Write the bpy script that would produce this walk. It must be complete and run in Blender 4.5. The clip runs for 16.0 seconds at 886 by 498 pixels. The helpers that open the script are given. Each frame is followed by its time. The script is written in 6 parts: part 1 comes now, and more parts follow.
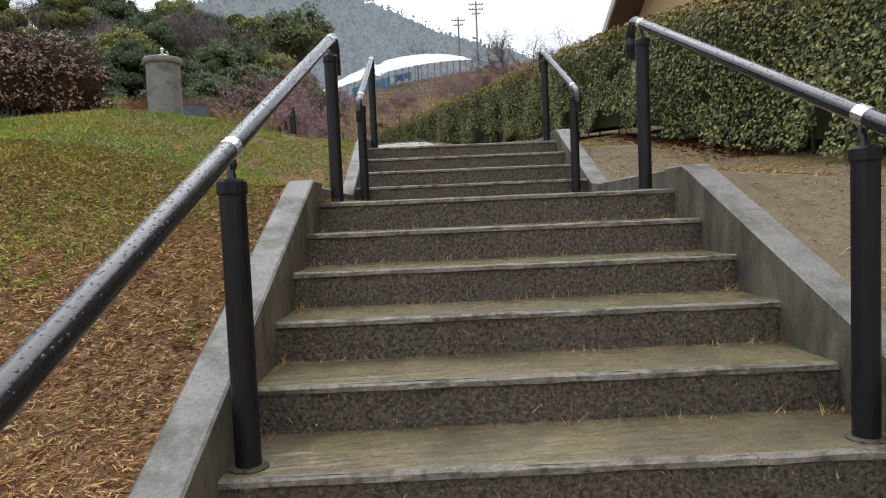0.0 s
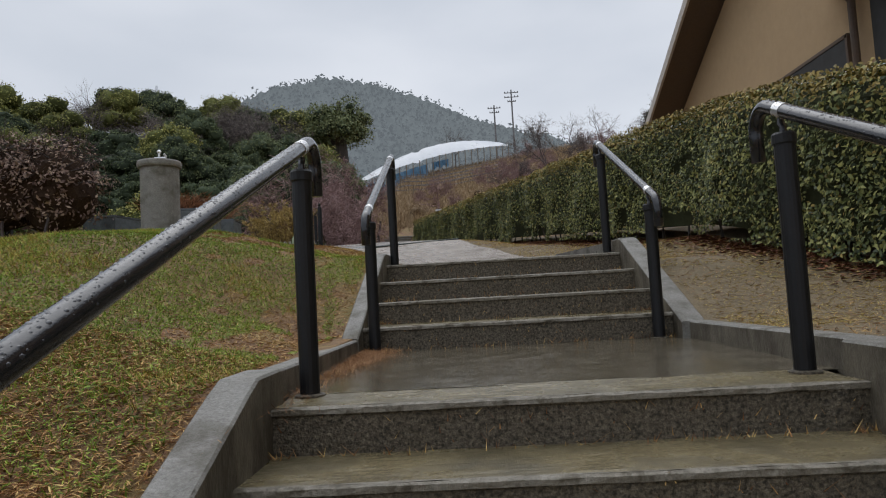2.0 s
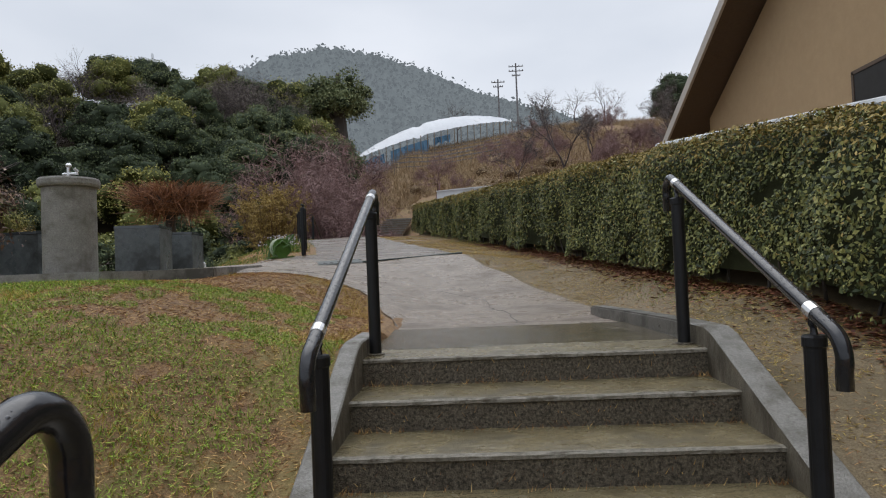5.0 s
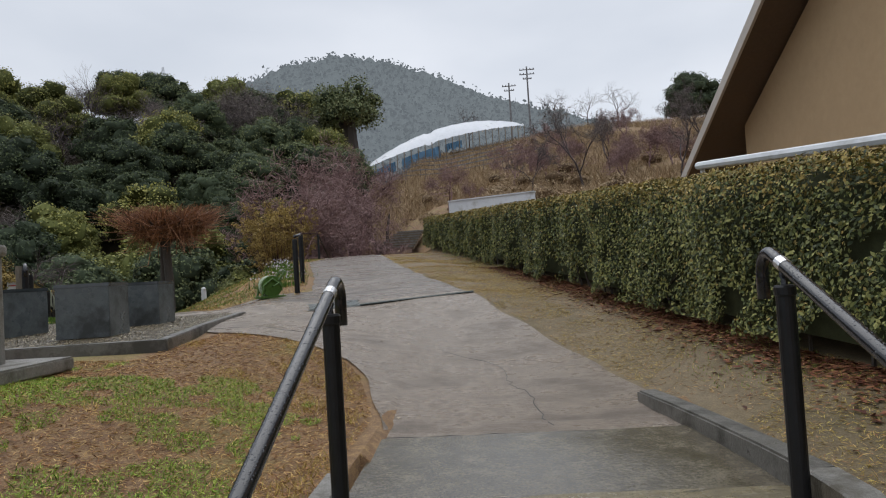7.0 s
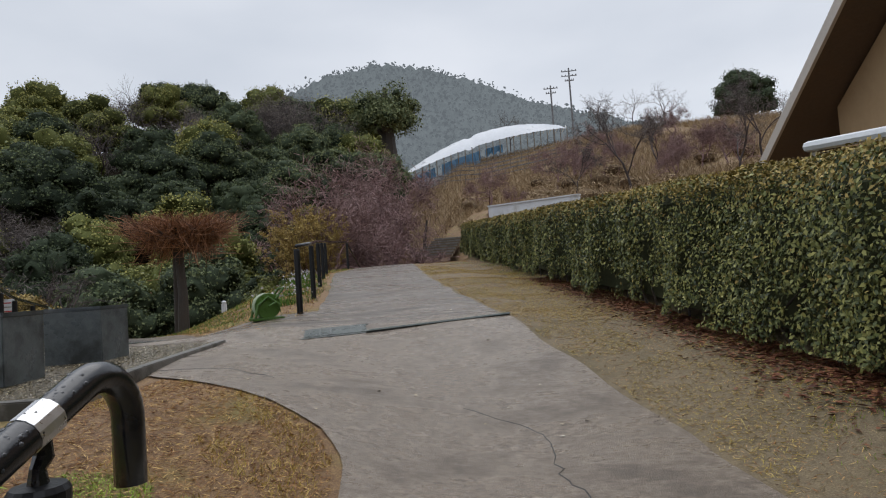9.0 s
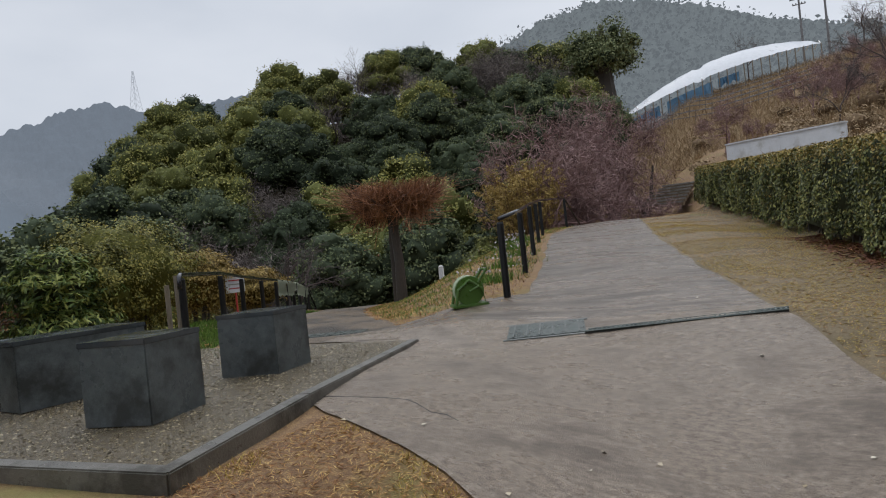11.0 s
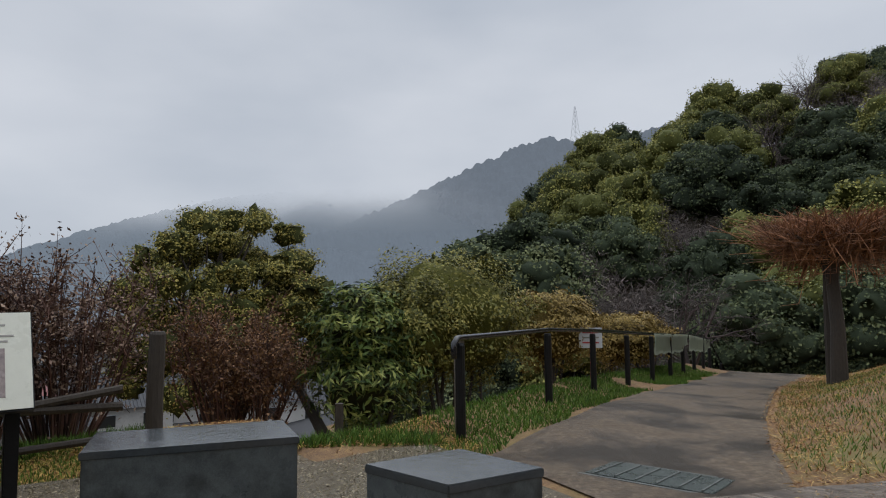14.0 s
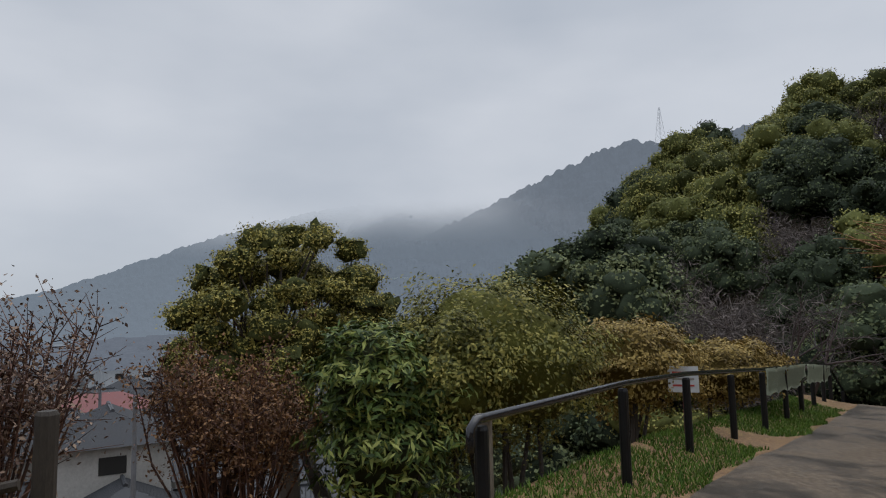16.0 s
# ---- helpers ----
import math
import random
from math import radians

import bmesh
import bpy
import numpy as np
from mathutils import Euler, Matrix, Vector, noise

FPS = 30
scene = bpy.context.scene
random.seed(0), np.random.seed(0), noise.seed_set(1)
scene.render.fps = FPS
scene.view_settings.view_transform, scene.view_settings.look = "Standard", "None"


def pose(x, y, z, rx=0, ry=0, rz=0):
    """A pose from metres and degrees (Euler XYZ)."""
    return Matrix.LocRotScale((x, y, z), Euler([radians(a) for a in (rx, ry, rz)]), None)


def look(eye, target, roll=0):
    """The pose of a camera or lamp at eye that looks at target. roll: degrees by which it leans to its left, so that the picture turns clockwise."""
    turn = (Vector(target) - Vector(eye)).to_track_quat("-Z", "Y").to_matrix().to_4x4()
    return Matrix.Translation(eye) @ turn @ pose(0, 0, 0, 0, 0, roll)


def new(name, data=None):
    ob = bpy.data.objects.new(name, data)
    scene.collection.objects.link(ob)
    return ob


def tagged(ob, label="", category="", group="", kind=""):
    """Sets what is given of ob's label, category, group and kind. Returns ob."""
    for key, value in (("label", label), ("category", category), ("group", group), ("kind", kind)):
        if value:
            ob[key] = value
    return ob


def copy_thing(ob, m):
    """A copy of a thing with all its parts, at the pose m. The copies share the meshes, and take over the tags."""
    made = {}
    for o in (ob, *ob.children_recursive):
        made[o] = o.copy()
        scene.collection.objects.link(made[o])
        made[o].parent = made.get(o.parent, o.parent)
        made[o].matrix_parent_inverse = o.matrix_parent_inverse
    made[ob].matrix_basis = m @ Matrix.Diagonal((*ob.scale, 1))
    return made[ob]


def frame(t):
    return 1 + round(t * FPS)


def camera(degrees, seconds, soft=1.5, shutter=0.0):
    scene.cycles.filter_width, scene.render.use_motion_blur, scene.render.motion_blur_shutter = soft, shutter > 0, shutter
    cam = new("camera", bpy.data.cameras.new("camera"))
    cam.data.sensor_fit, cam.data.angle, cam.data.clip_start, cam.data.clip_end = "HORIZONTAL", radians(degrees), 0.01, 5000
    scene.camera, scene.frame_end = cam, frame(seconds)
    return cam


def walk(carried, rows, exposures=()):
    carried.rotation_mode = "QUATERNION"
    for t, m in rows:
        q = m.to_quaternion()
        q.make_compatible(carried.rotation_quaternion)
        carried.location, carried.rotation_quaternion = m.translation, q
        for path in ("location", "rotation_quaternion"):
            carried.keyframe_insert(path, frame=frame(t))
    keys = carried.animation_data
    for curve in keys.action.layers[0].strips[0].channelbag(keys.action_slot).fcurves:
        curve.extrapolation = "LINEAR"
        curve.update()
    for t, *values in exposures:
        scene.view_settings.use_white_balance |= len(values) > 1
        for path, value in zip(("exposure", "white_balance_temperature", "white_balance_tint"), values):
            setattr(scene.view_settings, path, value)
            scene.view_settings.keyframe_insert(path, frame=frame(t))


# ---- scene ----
cam = camera(68.2, 16.0, soft=1.1)
PATH = [
    (0, (-0.355, 1.453, -0.063), (-0.33, 3.449, -0.182), -2.4),
    (0.5, (-0.311, 1.832, -0.049), (-0.324, 3.82, -0.27), -4.2),
    (1, (-0.321, 2.209, 0.076), (-0.221, 4.203, -0.05), -2.0),
    (1.5, (-0.258, 2.486, 0.232), (-0.261, 4.484, 0.31), -3.2),
    (2, (-0.286, 2.793, 0.337), (-0.369, 4.786, 0.474), -3.2),
    (2.5, (-0.246, 3.05, 0.494), (-0.267, 5.044, 0.647), -3.1),
    (3, (-0.212, 3.36, 0.631), (-0.354, 5.351, 0.763), -2.6),
    (3.5, (-0.262, 3.657, 0.767), (-0.444, 5.646, 0.859), -3.0),
    (4, (-0.26, 3.991, 0.873), (-0.468, 5.977, 0.973), -4.7),
    (4.5, (-0.305, 4.251, 0.962), (-0.554, 6.235, 1.005), -3.1),
    (5, (-0.345, 4.509, 1.104), (-0.432, 6.506, 1.159), -2.3),
    (5.2, (-0.341, 4.656, 1.138), (-0.403, 6.654, 1.204), -3.6),
    (7.3, (-0.28, 5.967, 1.619), (-0.413, 7.961, 1.691), -3.5),
    (7.5, (-0.275, 6.132, 1.621), (-0.295, 8.13, 1.694), -3.6),
    (8, (-0.223, 6.571, 1.577), (-0.155, 8.569, 1.641), -4.1),
    (8.2, (-0.192, 6.759, 1.604), (-0.16, 8.756, 1.705), -4.1),
    (10.3, (-0.417, 8.614, 1.874), (-1.015, 10.522, 1.921), -4.1),
    (10.5, (-0.442, 8.703, 1.934), (-1.043, 10.61, 1.958), -4.2),
    (11, (-0.524, 9.008, 2.012), (-1.431, 10.791, 2.016), -5.9),
    (11.5, (-0.677, 9.413, 2.115), (-1.835, 11.044, 2.129), -4.6),
    (12, (-0.821, 9.715, 2.125), (-1.985, 11.341, 2.181), -2.9),
    (12.5, (-1.005, 10.278, 2.151), (-2.442, 11.665, 2.247), -2.1),
    (13, (-1.232, 10.743, 2.207), (-2.737, 12.048, 2.382), -0.5),
    (13.5, (-1.516, 11.261, 2.25), (-3.129, 12.439, 2.361), -1.2),
    (14, (-1.838, 11.718, 2.336), (-3.612, 12.627, 2.497), -0.7),
    (14.5, (-2.107, 12.089, 2.434), (-3.907, 12.945, 2.59), -1.4),
    (15, (-2.397, 12.464, 2.506), (-4.253, 13.191, 2.67), -1.4),
    (15.5, (-2.739, 12.633, 2.564), (-4.589, 13.365, 2.764), -1.9),
    (16, (-3.222, 12.875, 2.619), (-5.093, 13.554, 2.812), -1.3),
]
EXPOSURES = [(0.0, 0.75), (0.5, 1.35), (1.0, 1.7), (1.5, 1.28), (2.0, 0.05), (2.5, -0.2), (3.5, 0.0), (5.0, 0.2), (8.0, 0.12), (10.5, 0.1), (12.5, 0.05), (14.5, -0.1), (16.0, -0.12)]
walk(cam, [(t, look(eye, target, roll)) for t, eye, target, roll in PATH], EXPOSURES)

# ---- overcast sky and its soft sun ----
world = bpy.data.worlds.new("overcast_sky")
scene.world = world
world.use_nodes = True
wt = world.node_tree
wt.nodes.clear()
w_out = wt.nodes.new("ShaderNodeOutputWorld")
w_bg = wt.nodes.new("ShaderNodeBackground")
w_sky = wt.nodes.new("ShaderNodeTexSky")
w_sky.sky_type = "NISHITA"
w_sky.sun_disc = False
w_sky.sun_elevation = radians(48)
w_sky.sun_rotation = radians(20)
w_gain = wt.nodes.new("ShaderNodeMix")
w_gain.data_type = "RGBA"
w_gain.blend_type = "MULTIPLY"
w_gain.inputs[0].default_value = 1.0
w_gain.inputs[7].default_value = (0.1, 0.1, 0.1, 1)
w_co = wt.nodes.new("ShaderNodeTexCoord")
w_map = wt.nodes.new("ShaderNodeMapping")
w_map.inputs["Scale"].default_value = (1.0, 1.0, 2.6)
w_noise = wt.nodes.new("ShaderNodeTexNoise")
w_noise.inputs["Scale"].default_value = 1.7
w_noise.inputs["Detail"].default_value = 5
w_noise.inputs["Roughness"].default_value = 0.45
w_ramp = wt.nodes.new("ShaderNodeValToRGB")
w_ramp.color_ramp.elements[0].position = 0.3
w_ramp.color_ramp.elements[0].color = (0.47, 0.52, 0.60, 1)
w_ramp.color_ramp.elements[1].position = 0.72
w_ramp.color_ramp.elements[1].color = (0.74, 0.77, 0.83, 1)
w_mix = wt.nodes.new("ShaderNodeMix")
w_mix.data_type = "RGBA"
w_mix.inputs[0].default_value = 0.93
for a, b in ((w_sky.outputs[0], w_gain.inputs[6]), (w_gain.outputs[2], w_mix.inputs[6]), (w_co.outputs["Generated"], w_map.inputs[0]),
             (w_map.outputs[0], w_noise.inputs["Vector"]), (w_noise.outputs[0], w_ramp.inputs[0]), (w_ramp.outputs[0], w_mix.inputs[7]),
             (w_mix.outputs[2], w_bg.inputs["Color"]), (w_bg.outputs[0], w_out.inputs[0])):
    wt.links.new(a, b)
w_sep = wt.nodes.new("ShaderNodeSeparateXYZ")
w_up = wt.nodes.new("ShaderNodeMapRange")
w_up.interpolation_type = "SMOOTHSTEP"
w_up.inputs["From Min"].default_value, w_up.inputs["From Max"].default_value = 0.42, 0.95
w_up.inputs["To Min"].default_value, w_up.inputs["To Max"].default_value = 1.0, 2.1
wt.links.new(w_co.outputs["Generated"], w_sep.inputs[0])
wt.links.new(w_sep.outputs[2], w_up.inputs[0])
wt.links.new(w_up.outputs[0], w_bg.inputs["Strength"])
sun_data = bpy.data.lights.new("sun", "SUN")
sun_data.energy = 0.8
sun_data.angle = radians(60)
sun_data.color = (1.0, 0.97, 0.93)
sun = new("sun", sun_data)
sun.matrix_world = look((0, 0, 60), (12, -25, 0))

# ---- materials ----
def mat(name, ramp, scale=4.0, rough=(0.6, 0.9), bump=0.3, bump_scale=60.0, metal=0.0, spec=0.5, big=0.6, stain=None, stain_scale=1.0,
        stain_at=(0.5, 0.62), island=0.0, per_object=0.0, coords="Object", trans=0.0, stretch=(1, 1, 1)):
    """Base colour from noise at two scales, optional stains, roughness and fine relief."""
    m = bpy.data.materials.new(name)
    m.use_nodes = True
    nt = m.node_tree
    nt.nodes.clear()
    out = nt.nodes.new("ShaderNodeOutputMaterial")
    b = nt.nodes.new("ShaderNodeBsdfPrincipled")
    nt.links.new(b.outputs[0], out.inputs[0])
    co = nt.nodes.new("ShaderNodeTexCoord")
    mp = nt.nodes.new("ShaderNodeMapping")
    mp.inputs["Scale"].default_value = stretch
    nt.links.new(co.outputs[coords], mp.inputs[0])

    def noise_node(s, detail=4.0, r=0.6):
        n = nt.nodes.new("ShaderNodeTexNoise")
        n.inputs["Scale"].default_value = s
        n.inputs["Detail"].default_value = detail
        n.inputs["Roughness"].default_value = r
        nt.links.new(mp.outputs[0], n.inputs["Vector"])
        return n.outputs[0]

    def math_node(op, a, c):
        n = nt.nodes.new("ShaderNodeMath")
        n.operation = op
        for k, v in ((0, a), (1, c)):
            if isinstance(v, (int, float)):
                n.inputs[k].default_value = v
            else:
                nt.links.new(v, n.inputs[k])
        return n.outputs[0]

    n1, n2 = noise_node(scale, 8, 0.68), noise_node(scale * 9, 5, 0.75)
    f = math_node("ADD", math_node("MULTIPLY", n1, big), math_node("MULTIPLY", n2, 1 - big))
    for k, node, socket in ((island, "ShaderNodeNewGeometry", "Random Per Island"), (per_object, "ShaderNodeObjectInfo", "Random")):
        if k:
            f = math_node("ADD", f, math_node("MULTIPLY", math_node("SUBTRACT", nt.nodes.new(node).outputs[socket], 0.5), k))
    r = nt.nodes.new("ShaderNodeValToRGB")
    e = r.color_ramp.elements
    while len(e) < len(ramp):
        e.new(0.5)
    for el, (p, c) in zip(e, ramp):
        el.position = p
        el.color = (*c, 1)
    nt.links.new(f, r.inputs[0])
    col = r.outputs[0]
    ns = None
    if stain:
        ns = noise_node(stain_scale, 6, 0.65)
        rr = nt.nodes.new("ShaderNodeMapRange")
        rr.inputs["From Min"].default_value, rr.inputs["From Max"].default_value = stain_at
        nt.links.new(ns, rr.inputs[0])
        mx = nt.nodes.new("ShaderNodeMix")
        mx.data_type = "RGBA"
        nt.links.new(rr.outputs[0], mx.inputs[0])
        nt.links.new(col, mx.inputs[6])
        mx.inputs[7].default_value = (*stain, 1)
        col = mx.outputs[2]
    nt.links.new(col, b.inputs["Base Color"])
    rg = nt.nodes.new("ShaderNodeMapRange")
    rg.inputs["From Min"].default_value, rg.inputs["From Max"].default_value = 0.35, 0.65
    rg.inputs["To Min"].default_value, rg.inputs["To Max"].default_value = rough
    nt.links.new(ns or n1, rg.inputs[0])
    nt.links.new(rg.outputs[0], b.inputs["Roughness"])
    b.inputs["Metallic"].default_value = metal
    b.inputs["Specular IOR Level"].default_value = spec
    if trans:
        b.inputs["Transmission Weight"].default_value = trans
    if bump:
        bp = nt.nodes.new("ShaderNodeBump")
        bp.inputs["Strength"].default_value = bump
        bp.inputs["Distance"].default_value = 0.01
        nt.links.new(noise_node(bump_scale, 5), bp.inputs["Height"])
        nt.links.new(bp.outputs[0], b.inputs["Normal"])
    return m


def leaf_mat(name, dark, mid, light, rough=0.45, spread=0.9, tree=0.0):
    """Foliage: colour varies leaf by leaf and in soft patches."""
    return mat(name, [(0.1, dark), (0.5, mid), (0.9, light)], scale=0.9, rough=(rough + 0.1, rough + 0.25), bump=0, island=spread, per_object=tree, big=0.7, spec=0.25)


M_lawn = mat("lawn", [(0.36, (0.06, 0.03, 0.015)), (0.49, (0.175, 0.095, 0.043)), (0.62, (0.38, 0.25, 0.10))], scale=14.0, rough=(0.75, 0.95), bump=1.0, bump_scale=70,
             stain=(0.19, 0.165, 0.055), stain_scale=0.9, stain_at=(0.52, 0.7), big=0.35)
M_verge = mat("worn_verge", [(0.34, (0.075, 0.054, 0.03)), (0.5, (0.17, 0.125, 0.068)), (0.66, (0.30, 0.235, 0.13))], scale=12.0, rough=(0.7, 0.95), bump=1.0, bump_scale=70,
              stain=(0.12, 0.095, 0.05), stain_scale=0.9, stain_at=(0.5, 0.66), big=0.3)
M_dirt = mat("bare_earth", [(0.3, (0.10, 0.07, 0.045)), (0.7, (0.26, 0.20, 0.13))], scale=2.0, bump=0.8, bump_scale=40)
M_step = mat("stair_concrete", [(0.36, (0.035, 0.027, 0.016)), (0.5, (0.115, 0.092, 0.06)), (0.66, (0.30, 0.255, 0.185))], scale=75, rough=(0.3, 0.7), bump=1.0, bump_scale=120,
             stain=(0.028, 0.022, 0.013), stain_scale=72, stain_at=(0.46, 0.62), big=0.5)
M_tread = mat("wet_tread", [(0.34, (0.10, 0.08, 0.042)), (0.5, (0.175, 0.142, 0.078)), (0.68, (0.27, 0.225, 0.13))], scale=6, rough=(0.1, 0.45), bump=0.35, bump_scale=75,
              stain=(0.085, 0.07, 0.038), stain_scale=3.5, stain_at=(0.48, 0.66), spec=0.5, big=0.45)
M_nose = mat("worn_concrete_edge", [(0.34, (0.09, 0.078, 0.056)), (0.5, (0.20, 0.178, 0.138)), (0.66, (0.33, 0.30, 0.245))], scale=34, rough=(0.4, 0.7), bump=0.8, bump_scale=110, stain=(0.09, 0.075, 0.05), stain_scale=14, stain_at=(0.52, 0.62))
M_cheek = mat("grey_concrete", [(0.34, (0.12, 0.112, 0.095)), (0.5, (0.20, 0.19, 0.168)), (0.68, (0.31, 0.295, 0.265))], scale=9, rough=(0.4, 0.75), bump=0.7, bump_scale=110, big=0.4,
              stain=(0.10, 0.088, 0.066), stain_scale=5, stain_at=(0.5, 0.68))
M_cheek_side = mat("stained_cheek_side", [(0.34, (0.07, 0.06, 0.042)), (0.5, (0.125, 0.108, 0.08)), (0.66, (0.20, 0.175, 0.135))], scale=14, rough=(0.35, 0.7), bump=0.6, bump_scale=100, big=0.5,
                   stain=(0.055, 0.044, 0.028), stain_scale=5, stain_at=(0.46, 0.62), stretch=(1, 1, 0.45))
M_landing = mat("wet_landing", [(0.34, (0.055, 0.045, 0.03)), (0.5, (0.105, 0.088, 0.06)), (0.66, (0.20, 0.17, 0.12))], scale=7, rough=(0.02, 0.2), bump=0.22, bump_scale=34, spec=0.75, big=0.5)
M_drop = mat("rain_drop", [(0.3, (0.02, 0.021, 0.024)), (0.7, (0.05, 0.052, 0.056))], scale=20, rough=(0.02, 0.05), bump=0, spec=0.6)
M_path = mat("wet_path", [(0.40, (0.11, 0.082, 0.06)), (0.5, (0.235, 0.185, 0.14)), (0.60, (0.38, 0.31, 0.24))], scale=26.0, rough=(0.14, 0.5), bump=1.0, bump_scale=130, spec=0.5, big=0.45, stretch=(0.75, 1.3, 1),
             stain=(0.10, 0.075, 0.055), stain_scale=2.2, stain_at=(0.5, 0.72))
M_scored = mat("scored_wet_path", [(0.39, (0.05, 0.035, 0.024)), (0.5, (0.145, 0.112, 0.084)), (0.61, (0.30, 0.24, 0.185))], scale=11.0, rough=(0.12, 0.5), bump=1.0, bump_scale=26, spec=0.6, stretch=(0.4, 2.4, 1), big=0.55,
               stain=(0.05, 0.034, 0.02), stain_scale=1.6, stain_at=(0.48, 0.6))
M_lane = mat("wet_lane", [(0.3, (0.05, 0.035, 0.022)), (0.5, (0.105, 0.075, 0.048)), (0.62, (0.23, 0.175, 0.115))], scale=20, rough=(0.7, 0.3), bump=1.0, bump_scale=80, spec=0.3,
             stain=(0.03, 0.02, 0.011), stain_scale=1.1, stain_at=(0.47, 0.6))
M_slab = mat("exposed_aggregate", [(0.36, (0.045, 0.035, 0.021)), (0.52, (0.14, 0.112, 0.068)), (0.66, (0.31, 0.255, 0.17))], scale=40, rough=(0.05, 0.32), bump=0.9, bump_scale=130, big=0.4,
             stain=(0.10, 0.075, 0.04), stain_scale=0.9, stain_at=(0.5, 0.7), spec=0.6)
M_black = mat("black_pipe", [(0.3, (0.008, 0.008, 0.010)), (0.7, (0.018, 0.018, 0.021))], scale=30, rough=(0.07, 0.18), bump=0.1, bump_scale=120, spec=0.45)
for node in M_black.node_tree.nodes:
    if node.type == "BSDF_PRINCIPLED":
        node.inputs["Coat Weight"].default_value = 0.2
        node.inputs["Coat Roughness"].default_value = 0.06
        node.inputs["Coat IOR"].default_value = 1.5
M_post = mat("black_post", [(0.3, (0.006, 0.006, 0.007)), (0.7, (0.014, 0.014, 0.015))], scale=20, rough=(0.3, 0.5), bump=0.12, bump_scale=90, spec=0.3)
M_edge = mat("dark_wet_concrete", [(0.3, (0.075, 0.07, 0.06)), (0.7, (0.17, 0.16, 0.14))], scale=5, rough=(0.25, 0.6), bump=0.4, bump_scale=70, stain=(0.05, 0.046, 0.036), stain_scale=3)
M_steel = mat("silver_band", [(0.3, (0.55, 0.55, 0.55)), (0.7, (0.75, 0.75, 0.75))], scale=20, rough=(0.2, 0.35), bump=0.1, metal=0.9)
M_granite = mat("dark_granite", [(0.34, (0.045, 0.053, 0.056)), (0.66, (0.125, 0.142, 0.145))], scale=14, rough=(0.22, 0.45), bump=0.15, bump_scale=200, stain=(0.03, 0.033, 0.032), stain_scale=2.2)
M_polish = mat("wet_polished_granite", [(0.3, (0.03, 0.035, 0.04)), (0.7, (0.07, 0.08, 0.085))], scale=5, rough=(0.03, 0.25), bump=0.12, bump_scale=25, spec=0.7)
M_stucco = mat("tan_stucco", [(0.3, (0.40, 0.27, 0.145)), (0.7, (0.50, 0.35, 0.20))], scale=0.7, rough=(0.8, 0.95), bump=0.4, bump_scale=120)
M_eave = mat("brown_eave_boards", [(0.3, (0.075, 0.05, 0.036)), (0.7, (0.14, 0.098, 0.07))], scale=2, bump=0.2)
M_fascia = mat("pale_fascia", [(0.3, (0.42, 0.38, 0.33)), (0.7, (0.55, 0.50, 0.45))], scale=2, bump=0.1)
M_roof = mat("dark_roof", [(0.3, (0.03, 0.028, 0.03)), (0.7, (0.06, 0.055, 0.06))], scale=3)
M_glass_dark = mat("dark_window", [(0.3, (0.008, 0.009, 0.01)), (0.7, (0.02, 0.022, 0.024))], rough=(0.05, 0.1), bump=0)
# matt dark colour that stands for the shade in openings
M_recess = mat("recess_shade", [(0.3, (0.012, 0.011, 0.01)), (0.7, (0.03, 0.027, 0.024))], rough=(0.5, 0.7), bump=0)
M_white = mat("white_paint", [(0.3, (0.52, 0.54, 0.56)), (0.7, (0.68, 0.70, 0.72))], scale=1.5, rough=(0.5, 0.7), bump=0.1, stain=(0.35, 0.34, 0.31), stain_scale=1.1, stain_at=(0.55, 0.75))
M_bark = mat("bark", [(0.3, (0.02, 0.015, 0.011)), (0.7, (0.075, 0.06, 0.046))], scale=6, bump=1.0, bump_scale=30, stretch=(1, 1, 0.25))
M_barkred = mat("wet_red_twigs", [(0.3, (0.10, 0.042, 0.02)), (0.7, (0.36, 0.165, 0.075))], scale=6, bump=0.3, island=0.5)
M_twig = mat("grey_twigs", [(0.3, (0.035, 0.026, 0.025)), (0.7, (0.10, 0.073, 0.068))], scale=4, bump=0.3, island=0.4)
# twig tone lightened to take in the haze on the skyline
M_twighaze = leaf_mat("fine_grey_twigs", (0.06, 0.05, 0.047), (0.145, 0.122, 0.112), (0.25, 0.21, 0.19), rough=0.7, spread=0.8, tree=0.4)
M_wood = mat("weathered_wood", [(0.3, (0.09, 0.07, 0.05)), (0.7, (0.25, 0.21, 0.16))], scale=5, bump=0.7, bump_scale=40, stretch=(1, 1, 0.2))
# dark core colour that stands for the shade between leaves
M_core = mat("foliage_shade", [(0.3, (0.02, 0.024, 0.012)), (0.7, (0.06, 0.065, 0.032))], scale=9, rough=(0.9, 1.0), bump=0, spec=0.1)
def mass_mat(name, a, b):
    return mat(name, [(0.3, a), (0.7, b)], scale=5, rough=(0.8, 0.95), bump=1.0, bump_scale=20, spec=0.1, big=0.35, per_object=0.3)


# leaf colours darkened for the cores, to put in shade behind the leaves
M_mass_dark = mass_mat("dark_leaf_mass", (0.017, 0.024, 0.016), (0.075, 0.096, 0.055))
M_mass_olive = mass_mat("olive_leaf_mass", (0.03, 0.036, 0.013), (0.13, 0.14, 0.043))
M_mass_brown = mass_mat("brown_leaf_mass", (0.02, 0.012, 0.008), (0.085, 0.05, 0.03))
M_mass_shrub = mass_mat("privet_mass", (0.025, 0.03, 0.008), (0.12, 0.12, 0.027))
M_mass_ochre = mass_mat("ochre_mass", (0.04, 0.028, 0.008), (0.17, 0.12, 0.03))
MASS = {}
